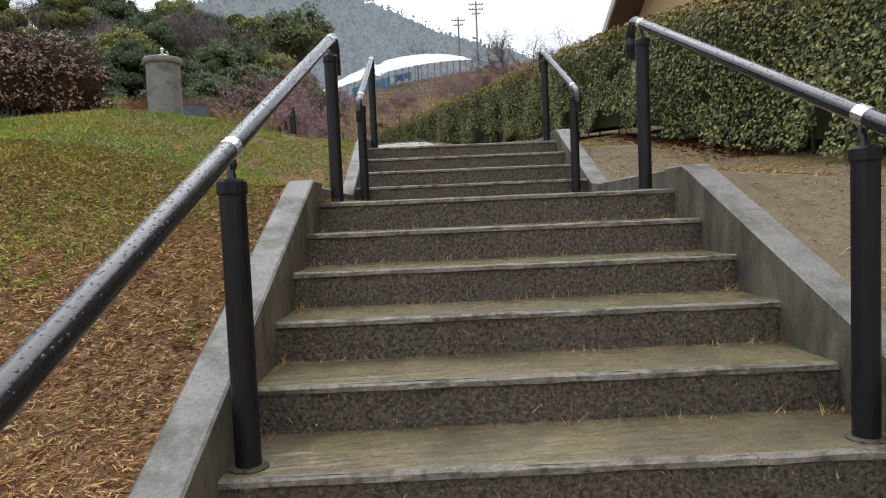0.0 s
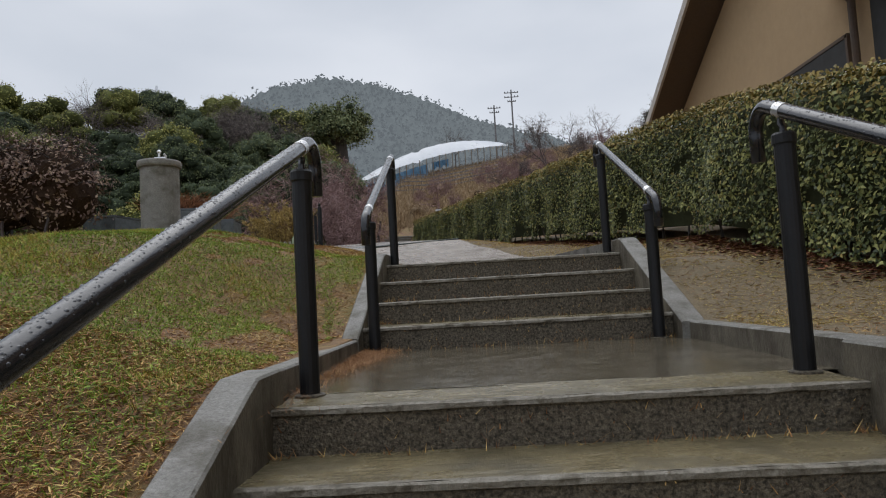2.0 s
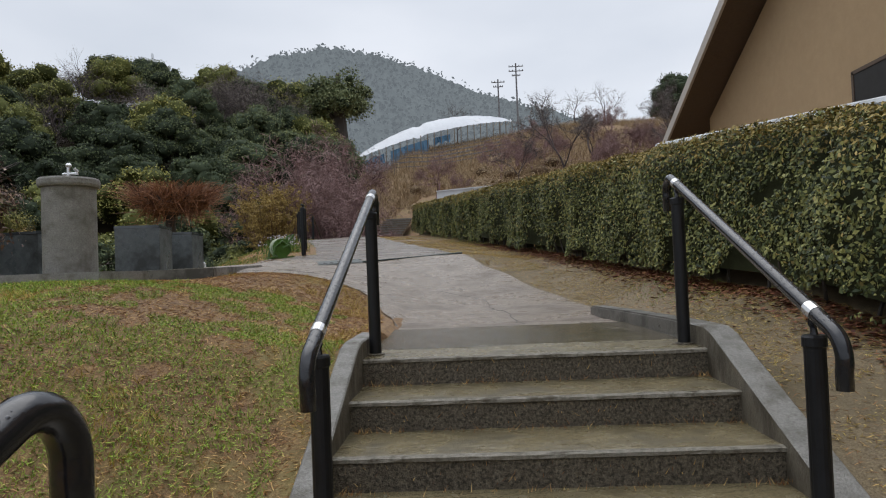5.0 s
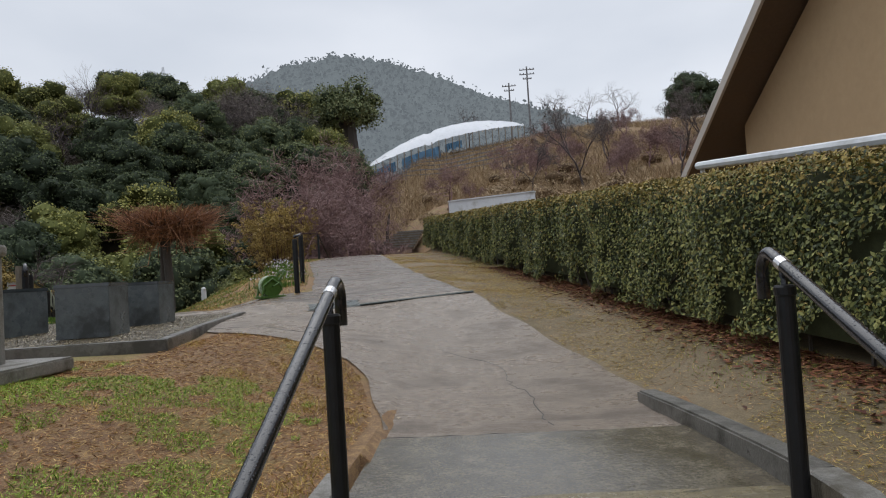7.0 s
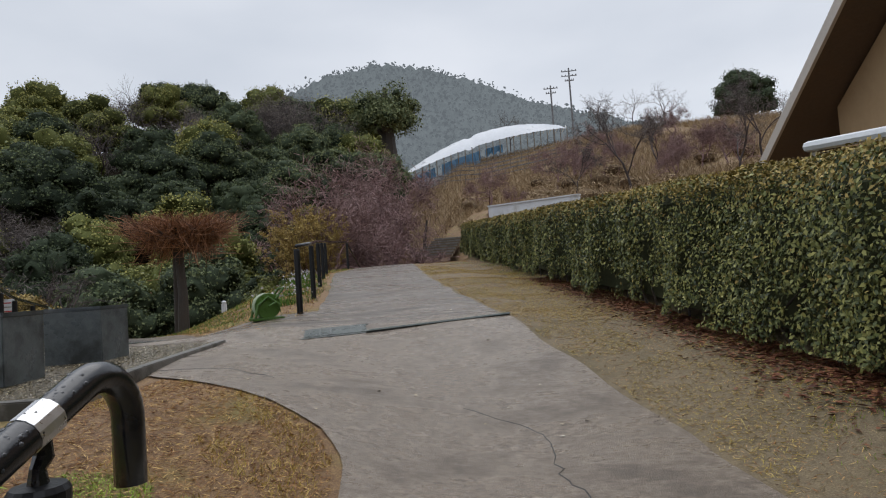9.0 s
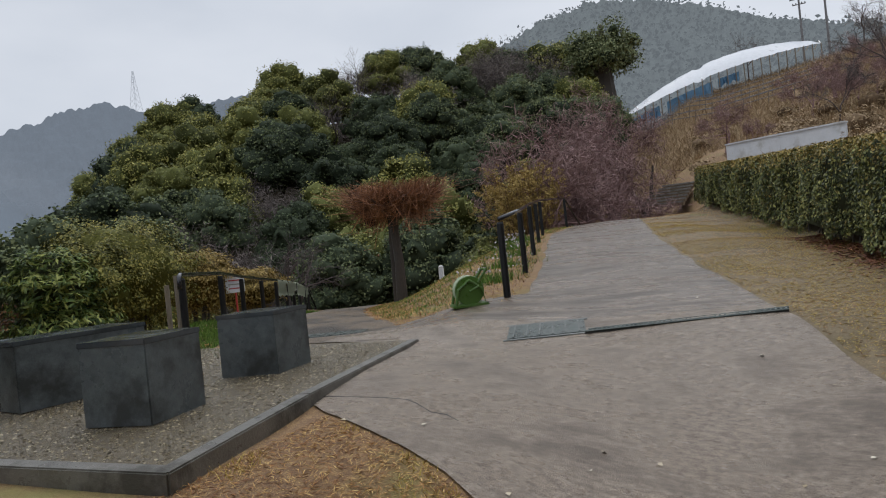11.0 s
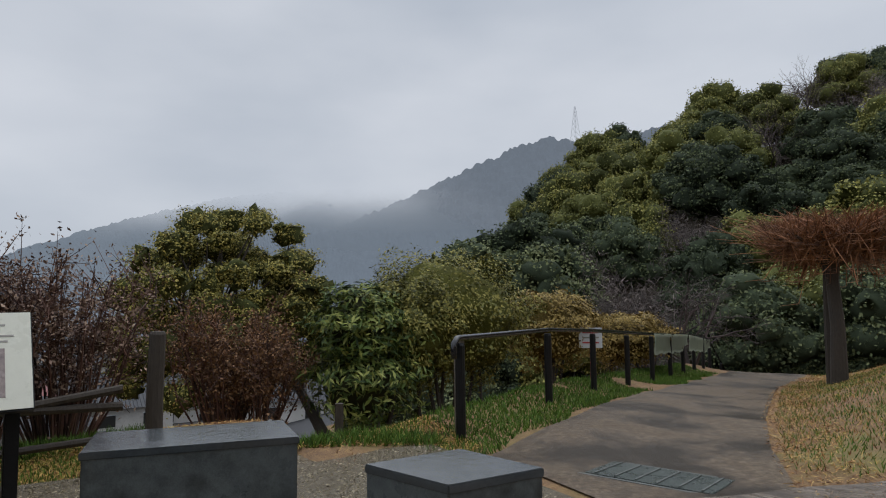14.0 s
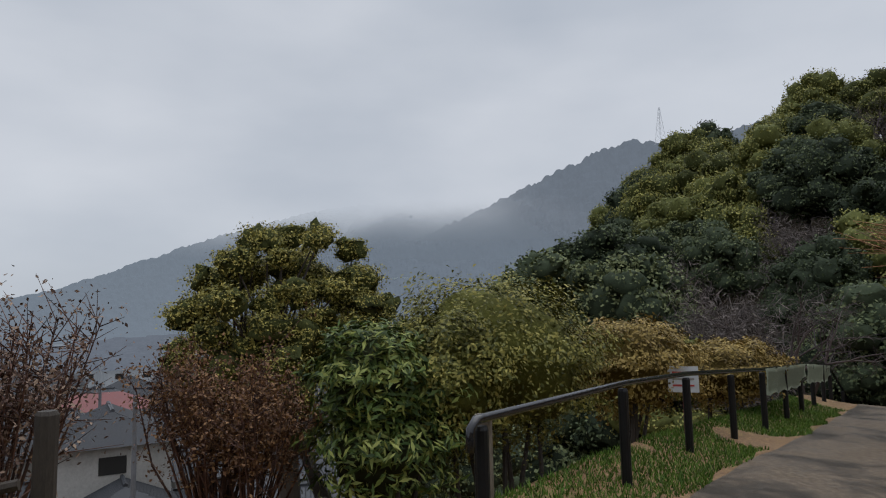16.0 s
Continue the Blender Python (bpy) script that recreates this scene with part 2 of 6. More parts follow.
M_hedge = leaf_mat("hedge_leaves", (0.03, 0.042, 0.016), (0.115, 0.135, 0.042), (0.31, 0.30, 0.095), rough=0.3, spread=0.95)
M_hedgetop = leaf_mat("hedge_tip_leaves", (0.11, 0.085, 0.022), (0.27, 0.20, 0.055), (0.42, 0.31, 0.10))
M_brownleaf = leaf_mat("brown_hedge_leaves", (0.08, 0.045, 0.035), (0.20, 0.125, 0.09), (0.34, 0.24, 0.17))
# evergreen tone raised and blued slightly for haze over the wood
M_dark_leaf = leaf_mat("dark_evergreen_leaves", (0.03, 0.043, 0.022), (0.092, 0.118, 0.055), (0.19, 0.21, 0.095), rough=0.6, spread=0.6, tree=0.6)
M_olive_leaf = leaf_mat("olive_evergreen_leaves", (0.07, 0.08, 0.024), (0.215, 0.22, 0.06), (0.40, 0.37, 0.105), spread=0.6, tree=0.35)
M_camphor = leaf_mat("golden_camphor_leaves", (0.07, 0.075, 0.02), (0.24, 0.22, 0.05), (0.45, 0.38, 0.10), spread=0.8)
M_yellow_leaf = leaf_mat("yellow_leaves", (0.16, 0.11, 0.03), (0.36, 0.25, 0.075), (0.5, 0.38, 0.14), spread=0.7)
M_shrub = leaf_mat("privet_leaves", (0.04, 0.048, 0.011), (0.165, 0.16, 0.032), (0.34, 0.29, 0.07), spread=0.7)
M_ochre = leaf_mat("ochre_leaves", (0.10, 0.07, 0.018), (0.26, 0.18, 0.045), (0.38, 0.27, 0.08), spread=0.8)
M_laurel = leaf_mat("laurel_leaves", (0.03, 0.055, 0.012), (0.10, 0.15, 0.03), (0.3, 0.32, 0.08), rough=0.3, spread=0.9)
M_redleaf = leaf_mat("red_leaves", (0.10, 0.026, 0.014), (0.2, 0.06, 0.03), (0.3, 0.11, 0.06), spread=0.8)
M_blossom = leaf_mat("white_blossom", (0.35, 0.31, 0.32), (0.5, 0.46, 0.47), (0.6, 0.58, 0.58), spread=0.6)
M_grass = leaf_mat("grass_blades", (0.08, 0.15, 0.018), (0.22, 0.34, 0.035), (0.40, 0.47, 0.08), spread=0.8)
M_straw = leaf_mat("dead_grass", (0.15, 0.06, 0.024), (0.40, 0.195, 0.07), (0.66, 0.45, 0.17), spread=1.0)
M_weed = leaf_mat("weeds", (0.03, 0.07, 0.010), (0.08, 0.155, 0.02), (0.145, 0.235, 0.036), spread=0.8)
M_fallen = leaf_mat("fallen_leaves", (0.06, 0.018, 0.010), (0.16, 0.055, 0.03), (0.28, 0.12, 0.06), spread=0.9)

MASS.update({M_dark_leaf.name: M_mass_dark, M_olive_leaf.name: M_mass_olive, M_brownleaf.name: M_mass_brown, M_shrub.name: M_mass_shrub, M_ochre.name: M_mass_ochre})
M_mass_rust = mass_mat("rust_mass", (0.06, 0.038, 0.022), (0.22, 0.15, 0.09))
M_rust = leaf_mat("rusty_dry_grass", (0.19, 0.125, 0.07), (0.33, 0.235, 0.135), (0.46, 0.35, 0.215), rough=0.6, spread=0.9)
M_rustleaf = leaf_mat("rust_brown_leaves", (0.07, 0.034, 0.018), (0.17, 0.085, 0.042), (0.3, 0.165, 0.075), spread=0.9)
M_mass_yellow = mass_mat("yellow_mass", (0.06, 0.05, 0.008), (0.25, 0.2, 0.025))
M_plumhaze = leaf_mat("fine_plum_twigs", (0.11, 0.068, 0.064), (0.25, 0.155, 0.145), (0.38, 0.26, 0.24), rough=0.7, spread=0.8)
M_plum = mat("plum_twigs", [(0.3, (0.14, 0.08, 0.08)), (0.7, (0.34, 0.21, 0.20))], scale=4, bump=0.2, island=0.5)
M_redstem = mat("red_brown_stems", [(0.3, (0.04, 0.018, 0.013)), (0.7, (0.13, 0.062, 0.042))], scale=4, bump=0.2, island=0.6)
M_ysh = leaf_mat("bright_yellow_leaves", (0.16, 0.13, 0.015), (0.38, 0.30, 0.03), (0.5, 0.42, 0.07), spread=0.8)
MASS.update({M_rust.name: M_mass_rust, M_ysh.name: M_mass_yellow})
M_yellow_grass = leaf_mat("bleached_grass", (0.22, 0.14, 0.025), (0.44, 0.31, 0.06), (0.6, 0.47, 0.14), spread=0.9)
M_pine = leaf_mat("orange_needles", (0.14, 0.06, 0.025), (0.30, 0.145, 0.06), (0.45, 0.26, 0.12), spread=0.9)
M_stone = leaf_mat("slab_stones", (0.09, 0.065, 0.035), (0.19, 0.15, 0.085), (0.38, 0.32, 0.21), rough=0.15, spread=1.0)
M_chip = leaf_mat("pale_chips", (0.3, 0.24, 0.15), (0.5, 0.42, 0.3), (0.65, 0.6, 0.5), spread=0.9)
M_plate = mat("galvanised_plate", [(0.3, (0.035, 0.048, 0.043)), (0.7, (0.075, 0.092, 0.083))], scale=6, rough=(0.2, 0.4), bump=0.4, bump_scale=90, metal=0.3)
M_rib = mat("plate_rib", [(0.3, (0.09, 0.10, 0.095)), (0.7, (0.15, 0.16, 0.15))], scale=6, rough=(0.3, 0.5), bump=0.1, metal=0.2)
M_reel = mat("green_plastic", [(0.3, (0.035, 0.085, 0.012)), (0.7, (0.075, 0.155, 0.025))], scale=5, rough=(0.25, 0.4), bump=0.1)
M_hose = mat("pale_hose", [(0.3, (0.35, 0.42, 0.28)), (0.7, (0.5, 0.55, 0.4))], scale=5, rough=(0.3, 0.5), bump=0.1)
M_cream = mat("cream_panel", [(0.3, (0.60, 0.60, 0.50)), (0.7, (0.70, 0.70, 0.60))], scale=3, rough=(0.2, 0.35), bump=0.05)
M_photo = mat("faded_photo", [(0.35, (0.16, 0.12, 0.12)), (0.55, (0.3, 0.24, 0.22)), (0.7, (0.5, 0.46, 0.44))], scale=4, rough=(0.2, 0.35), bump=0)
M_ink = mat("faded_ink", [(0.3, (0.25, 0.24, 0.21)), (0.7, (0.35, 0.33, 0.3))], scale=8, rough=(0.4, 0.6), bump=0)
M_cloth = mat("green_cloth", [(0.3, (0.20, 0.225, 0.16)), (0.7, (0.30, 0.325, 0.24))], scale=3, rough=(0.7, 0.9), bump=0.3, bump_scale=150)
M_redpaint = mat("red_paint", [(0.3, (0.35, 0.03, 0.03)), (0.7, (0.5, 0.06, 0.05))], scale=8, rough=(0.4, 0.6), bump=0.05)
M_far_white = mat("far_pale_paint", [(0.3, (0.42, 0.50, 0.48)), (0.7, (0.55, 0.62, 0.60))], scale=0.3, rough=(0.7, 0.9), bump=0)


# ---- helpers ----
def mesh_of(name, verts, faces, material, smooth=False):
    me = bpy.data.meshes.new(name)
    me.from_pydata([tuple(map(float, v)) for v in verts], [], [tuple(f) for f in faces])
    me.materials.append(material)
    if smooth:
        me.polygons.foreach_set("use_smooth", [True] * len(me.polygons))
    me.update()
    return me


def thing(name, label, category, at=(0, 0, 0), group="", kind="", rz=0):
    ob = new(name)
    ob.matrix_world = pose(*at, 0, 0, rz)
    ob.empty_display_size = 0.1
    return tagged(ob, label, category, group, kind)


def child(name, me, parent, label=""):
    ob = new(name, me)
    ob.parent = parent
    return tagged(ob, label) if label else ob


def part(name, bm, material, parent=None, label="", smooth=False):
    """Links a bmesh as one mesh object under a thing or a part."""
    me = bpy.data.meshes.new(name)
    bm.to_mesh(me)
    bm.free()
    me.materials.append(material)
    if smooth:
        me.polygons.foreach_set("use_smooth", [True] * len(me.polygons))
    ob = new(name, me)
    if parent:
        ob.parent = parent
    return tagged(ob, label) if label else ob


def box(cx, cy, cz, sx, sy, sz, bevel=0.0, bm=None, rz=0.0):
    own = bmesh.new()
    bmesh.ops.create_cube(own, size=1, matrix=pose(cx, cy, cz, 0, 0, rz) @ Matrix.Diagonal((sx, sy, sz, 1)))
    if bevel:
        bmesh.ops.bevel(own, geom=own.edges[:], offset=bevel, segments=2, affect="EDGES")
    if bm is None:
        return own
    tmp = bpy.data.meshes.new("tmp")
    own.to_mesh(tmp)
    own.free()
    bm.from_mesh(tmp)
    bpy.data.meshes.remove(tmp)
    return bm


def tube(points, radius, sides=10, bm=None, caps=True):
    """A pipe along points; radius a number or one per point."""
    bm = bm or bmesh.new()
    pts = [Vector(p) for p in points]
    rad = radius if isinstance(radius, (list, tuple)) else [radius] * len(pts)
    rings, up = [], None
    for i, p in enumerate(pts):
        d = (pts[min(i + 1, len(pts) - 1)] - pts[max(i - 1, 0)]).normalized()
        if up is None:
            up = Vector((1, 0, 0)) if abs(d.x) < 0.8 else Vector((0, 1, 0))
        side = d.cross(up).normalized()
        up = side.cross(d).normalized()
        rings.append([bm.verts.new(p + (side * math.cos(a) + up * math.sin(a)) * rad[i]) for a in [2 * math.pi * k / sides for k in range(sides)]])
    for a, b in zip(rings, rings[1:]):
        for k in range(sides):
            bm.faces.new((a[k], a[(k + 1) % sides], b[(k + 1) % sides], b[k]))
    if caps:
        bm.faces.new(rings[0][::-1])
        bm.faces.new(rings[-1])
    return bm


def lathe(profile, sides=24, at=(0, 0, 0), bm=None):
    bm = bm or bmesh.new()
    rings = []
    for r, z in profile:
        rings.append([bm.verts.new((at[0] + r * math.cos(2 * math.pi * k / sides), at[1] + r * math.sin(2 * math.pi * k / sides), at[2] + z)) for k in range(sides)])
    for a, b in zip(rings, rings[1:]):
        for k in range(sides):
            bm.faces.new((a[k], a[(k + 1) % sides], b[(k + 1) % sides], b[k]))
    bm.faces.new(rings[0][::-1])
    bm.faces.new(rings[-1])
    return bm


def prism(outline, z0, z1, bm=None):
    """An upright block over a plan outline; z0 and z1 numbers or functions of x, y."""
    bm = bm or bmesh.new()
    lo = [bm.verts.new((x, y, z0(x, y) if callable(z0) else z0)) for x, y in outline]
    hi = [bm.verts.new((x, y, z1(x, y) if callable(z1) else z1)) for x, y in outline]
    n = len(outline)
    for k in range(n):
        bm.faces.new((lo[k], lo[(k + 1) % n], hi[(k + 1) % n], hi[k]))
    bm.faces.new(hi)
    bm.faces.new(lo[::-1])
    bmesh.ops.recalc_face_normals(bm, faces=bm.faces[:])
    return bm


def leaves_mesh(name, pos, size, material, rng, aspect=0.5, lift=None, fold=0.2, jitter=0.45):
    """Many small folded leaves, one at each place; lift: the way that each faces."""
    n = len(pos)
    d = rng.normal(size=(n, 3))
    d /= np.linalg.norm(d, axis=1)[:, None]
    nrm = rng.normal(size=(n, 3)) if lift is None else lift + jitter * rng.normal(size=(n, 3))
    nrm /= np.linalg.norm(nrm, axis=1)[:, None] + 1e-9
    d -= nrm * np.sum(d * nrm, axis=1)[:, None]
    d /= np.linalg.norm(d, axis=1)[:, None] + 1e-9
    s = np.cross(d, nrm)
    s /= np.linalg.norm(s, axis=1)[:, None] + 1e-9
    up = np.cross(s, d)
    L = (size * (0.6 + 0.8 * rng.random(n)))[:, None]
    W = L * aspect * 0.5
    v = np.empty((n, 4, 3))
    v[:, 0] = pos - d * L * 0.5
    v[:, 1] = pos + s * W + up * L * fold * 0.5
    v[:, 2] = pos + d * L * 0.5
    v[:, 3] = pos - s * W + up * L * fold * 0.5
    me = bpy.data.meshes.new(name)
    me.vertices.add(4 * n)
    me.vertices.foreach_set("co", v.reshape(-1))
    me.loops.add(4 * n)
    me.loops.foreach_set("vertex_index", np.arange(4 * n, dtype=np.int32))
    me.polygons.add(n)
    me.polygons.foreach_set("loop_start", np.arange(0, 4 * n, 4, dtype=np.int32))
    me.materials.append(material)
    me.update(calc_edges=True)
    return me


def blades_mesh(name, pos, height, width, material, rng, lean=0.6):
    """Thin blades of grass that stand at pos."""
    n = len(pos)
    a = rng.random(n) * 2 * np.pi
    t = np.stack([np.cos(a), np.sin(a), np.zeros(n)], 1)
    b = rng.random(n) * 2 * np.pi
    h = (height * (0.4 + 1.1 * rng.random(n)))[:, None]
    tip = pos + np.stack([np.cos(b) * lean * rng.random(n), np.sin(b) * lean * rng.random(n), np.ones(n) * 0.8], 1) * h
    v = np.empty((n, 3, 3))
    v[:, 0], v[:, 1], v[:, 2] = pos - t * width / 2, pos + t * width / 2, tip
    me = bpy.data.meshes.new(name)
    me.vertices.add(3 * n)
    me.vertices.foreach_set("co", v.reshape(-1))
    me.loops.add(3 * n)
    me.loops.foreach_set("vertex_index", np.arange(3 * n, dtype=np.int32))
    me.polygons.add(n)
    me.polygons.foreach_set("loop_start", np.arange(0, 3 * n, 3, dtype=np.int32))
    me.materials.append(material)
    me.update(calc_edges=True)
    return me


def stuff(name, me, label, category):
    return tagged(new(name, me), label, category, kind="stuff")


def step01(a, b, v):
    t = np.clip((v - a) / (b - a), 0, 1)
    return t * t * (3 - 2 * t)


# ---- lie of the land ----
def stair_side(y):
    return np.interp(y, [-3, 4.75, 6.75, 8.15, 9.4, 11.2], [-3.23, 0.08, 0.10, 0.66, 0.66, 0.67])


def base_z(y):
    return np.interp(y, [-3, 4.75, 6.75, 8.15, 9.6, 11.2, 12.5, 14.4, 17, 22, 33, 42, 45.4, 48, 70, 100, 160], [-3.23, 0.06, 0.10, 0.55, 0.60, 0.67, 0.87, 1.25, 1.5, 1.9, 2.6, 3.12, 4.2, 4.6, 9.5, 18.5, 30])


def left_z(y):
    return np.interp(y, [-3, 3, 5, 7, 9, 11, 12.2, 14.1, 16], [-2.4, -0.35, 0.35, 0.85, 1.08, 1.09, 1.13, 1.2, 1.3])


def lane_z(y):
    return np.interp(y, [13, 16, 20, 26, 34, 60], [1.25, 1.2, 0.95, 0.5, 0.1, -0.6])


def hedge_x(y):
    return np.interp(y, [3, 7, 9.7, 12.5, 20, 36], [3.1, 2.42, 2.0, 1.53, 0.1, -3.1])


def hedge_z(y):
    return np.interp(y, [3, 5, 6.9, 8.5, 9.7, 12.5, 20, 36], [-0.6, 0.0, 0.25, 0.55, 0.75, 0.97, 1.55, 2.75])


def fence_x(y):
    return np.interp(y, [14, 16.35, 18.2, 20.2, 22.9, 25.2, 29, 33, 36.5, 45], [-3.1, -3.39, -3.85, -4.41, -5.2, -5.85, -6.3, -6.7, -7.0, -7.6])


def path_right(y):
    return np.interp(y, [8, 10.2, 11.4, 12.5, 14.5, 17, 22, 30, 45], [0.95, 0.85, 0.6, 0.22, -0.5, -1.3, -2.6, -4.3, -6.1])


def lane_left(y):
    return np.interp(y, [13, 14.3, 16, 17.6, 20, 26, 34], [-6.0, -6.35, -7.5, -8.6, -10.0, -13.9, -19])


def lane_right(y):
    return np.interp(y, [13, 14.8, 16.2, 18, 21.3, 26, 34], [-3.4, -3.9, -5.2, -6.6, -8.9, -11.6, -16])


def ground_z(x, y):
    """Height of the ground."""
    x, y = np.asarray(x, float), np.asarray(y, float)
    # the stairs' lawn, level shoulder and plaza
    mid = base_z(y)
    up = step01(13.6, 15.0, y)
    lf = left_z(np.minimum(y, 16)) * (1 - up) + mid * up
    k = step01(-1.0, -3.0, x)
    near = stair_side(np.minimum(y, 11.2)) * (1 - k) + lf * k
    south = np.where(x < -1.0, near, np.where(y < 8.15, np.minimum(stair_side(y), mid) - 0.0, mid))
    plaza = mid * (1 - step01(-0.2, -3.0, x)) + lf * step01(-0.2, -3.0, x)
    z = south * (1 - step01(10, 11.5, y)) + plaza * step01(10, 11.5, y)
    # right hand, up to the hedge
    hx = hedge_x(y)
    r = step01(0, 1, (x - np.minimum(path_right(y), 1.05)) / np.maximum(hx - np.minimum(path_right(y), 1.05), 0.3))
    z = np.where(x > np.minimum(path_right(y), 1.05), z * (1 - r) + hedge_z(y) * r, z)
    z = np.where((x > hx) & (y <= 36), hedge_z(y) + 0.12 * (x - hx), z)
    far = base_z(y) + 0.13 * np.clip(x - path_right(y) - 0.8, 0, 20)
    t = step01(37, 43, y)
    z = np.where(x > path_right(y), z * (1 - t) + far * t, z)
    # north of the drain: high path, bank, low lane
    fx, lr = fence_x(y) - 0.15, lane_right(y)
    w = step01(0, 1, (fx - x) / np.maximum(fx - lr, 0.3))
    north = mid * (1 - w) + lane_z(y) * w
    q = step01(13.6, 15.0, y)
    z = np.where(x < np.where(y > 14, path_right(y), 0), z * (1 - q) + north * q, z)
    # beyond the western fence the bank falls to the town
    edge = np.where(y > 13, lane_left(y), np.interp(y, [0, 9, 13], [-9.5, -7.6, -7.2]))
    out = np.maximum(edge - 0.9 - x, 0)
    z = z + 0.1 * step01(0, 0.9, edge - x) - np.where(out < 24, 0.46 * out, 11.04 + 0.02 * (out - 24))
    # wooded hill to the north-west
    dx, dy = x + 1.5, y - 10.5
    rad, az = np.hypot(dx, dy), np.degrees(np.arctan2(-dx, dy))
    lift = np.interp(az, [4, 10, 16, 30, 42, 50, 57, 64, 75], [0.92, 0.92, 0.95, 1.0, 0.9, 0.75, 0.45, 0.12, 0.0])
    hill = np.interp(rad, [18, 30, 48, 80, 130], [-4, -1.5, 6.3, 20.0, 31])
    inside = step01(19, 31, rad) * step01(2, 12, az) * (1 - step01(70, 85, az))
    z = z * (1 - inside) + inside * np.where(hill * lift - 9 * (1 - lift) > -12, hill * lift - 9 * (1 - lift), -12)
    # fine unevenness of turf
    soft = np.where((x < -1.15) | (x > 1.1) | (y > 9.9), 1.0, 0.0)
    z = z + soft * 0.015 * (np.sin(2.3 * x + 1.1 * y) + np.sin(3.1 * y - 1.7 * x) * 0.7)
    # the ground lies under the stairs
    under = (x > -1.02) & (x < 1.0) & (y < 9.2)
    return np.where(under, z - 0.55, z)


def gz(x, y):
    return float(ground_z(x, y))


def sheet(name, us, vs, fxy, material, dz=0.0):
    """A draped sheet over a plan grid; fxy(u, v) gives x, y."""
    U, V = np.meshgrid(us, vs)
    X, Y = fxy(U, V)
    Z = ground_z(X, Y) + dz
    n, m = len(us), len(vs)
    co = np.stack([X, Y, Z], -1).reshape(-1, 3)
    f = [(j * n + i, j * n + i + 1, (j + 1) * n + i + 1, (j + 1) * n + i) for j in range(m - 1) for i in range(n - 1)]
    return mesh_of(name, co, f, material, True)


xs = np.concatenate([np.linspace(-900, -140, 20), np.linspace(-130, -32, 40), np.linspace(-30, -12.2, 60), np.linspace(-12, 5, 190), np.linspace(5.5, 40, 40), np.linspace(45, 900, 25)])
xs = np.sort(np.concatenate([xs, [-1.021, -1.019, 0.999, 1.001]]))
ys = np.concatenate([np.linspace(-700, -20, 14), np.linspace(-15, -0.5, 20), np.linspace(0, 24, 240), np.linspace(24.5, 50, 70), np.linspace(51, 120, 60), np.linspace(130, 1500, 30)])
ys = np.sort(np.concatenate([ys, [9.199, 9.201]]))
ground = tagged(new("ground", sheet("ground", xs, ys, lambda u, v: (u, v), M_lawn)), "patchy winter turf, straw brown with green tufts", "ground", kind="structure")

ground.data.materials.append(M_verge)
for p in ground.data.polygons:
    x, y, _ = p.center
    if 0.5 < y < 37 and (1.0 if y < 10.3 else float(path_right(y)) - 0.1) < x < float(hedge_x(y)) + 1.2:
        p.material_index = 1

# ---- stairs ----
stairs = thing("staircase", "weathered wet concrete outdoor stairs in two flights", "stairs", kind="structure")
FLIGHT_1 = [(3.14 + 0.348 * (i), -0.75 + 0.15 * i) for i in range(-9, 6)]
FLIGHT_2 = [(6.88 + 0.435 * i, 0.15 + 0.15 * i) for i in range(4)]
rng = np.random.default_rng(3)


def stair_step(y0, y1, top, x0, x1, riser):
    body = bmesh.new()
    n = 24
    rows = []
    for dy, dz, j in ((0.012, -riser - 0.25, 0.0), (0.010, -0.03, 0.006), (0.0, -0.022, 0.004), (0.0, -0.006, 0.004), (0.012, 0.0, 0.002)):
        rows.append([body.verts.new((x0 + (x1 - x0) * k / n, y0 + dy + float(rng.normal() * j * 0.5), top + dz + float(rng.normal() * j * 0.3))) for k in range(n + 1)])
    for a, b in zip(rows, rows[1:]):
        for k in range(n):
            body.faces.new((a[k], a[k + 1], b[k + 1], b[k]))
    bmesh.ops.recalc_face_normals(body, faces=body.faces[:])
    for f in body.faces:
        if f.normal.y > 0:
            f.normal_flip()
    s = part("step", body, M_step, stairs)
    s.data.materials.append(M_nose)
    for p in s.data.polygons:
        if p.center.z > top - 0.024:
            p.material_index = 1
    tread = bmesh.new()
    m = 20
    grid = [[tread.verts.new((x0 + (x1 - x0) * k / n, y0 + 0.012 + (y1 - y0) * q / m, top - 0.004 * math.sin(math.pi * q / m) + float(rng.normal() * 0.0008))) for k in range(n + 1)] for q in range(m + 1)]
    for a, b in zip(grid, grid[1:]):
        for k in range(n):
            tread.faces.new((a[k], a[k + 1], b[k + 1], b[k]))
    t = part("tread", tread, M_tread, stairs)
    t.data.materials.append(M_nose)
    for p in t.data.polygons:
        if p.center.y < y0 + 0.03:
            p.material_index = 1


for i, (y, z) in enumerate(FLIGHT_1[:-1]):
    stair_step(y, FLIGHT_1[i + 1][0] + 0.02, z, -0.96, 0.92, 0.15)
stair_step(FLIGHT_1[-1][0], FLIGHT_1[-1][0] + 0.3, 0.0, -0.96, 0.92, 0.15)
for i, (y, z) in enumerate(FLIGHT_2):
    stair_step(y, y + 0.45, z, -0.99, 0.93, 0.15)


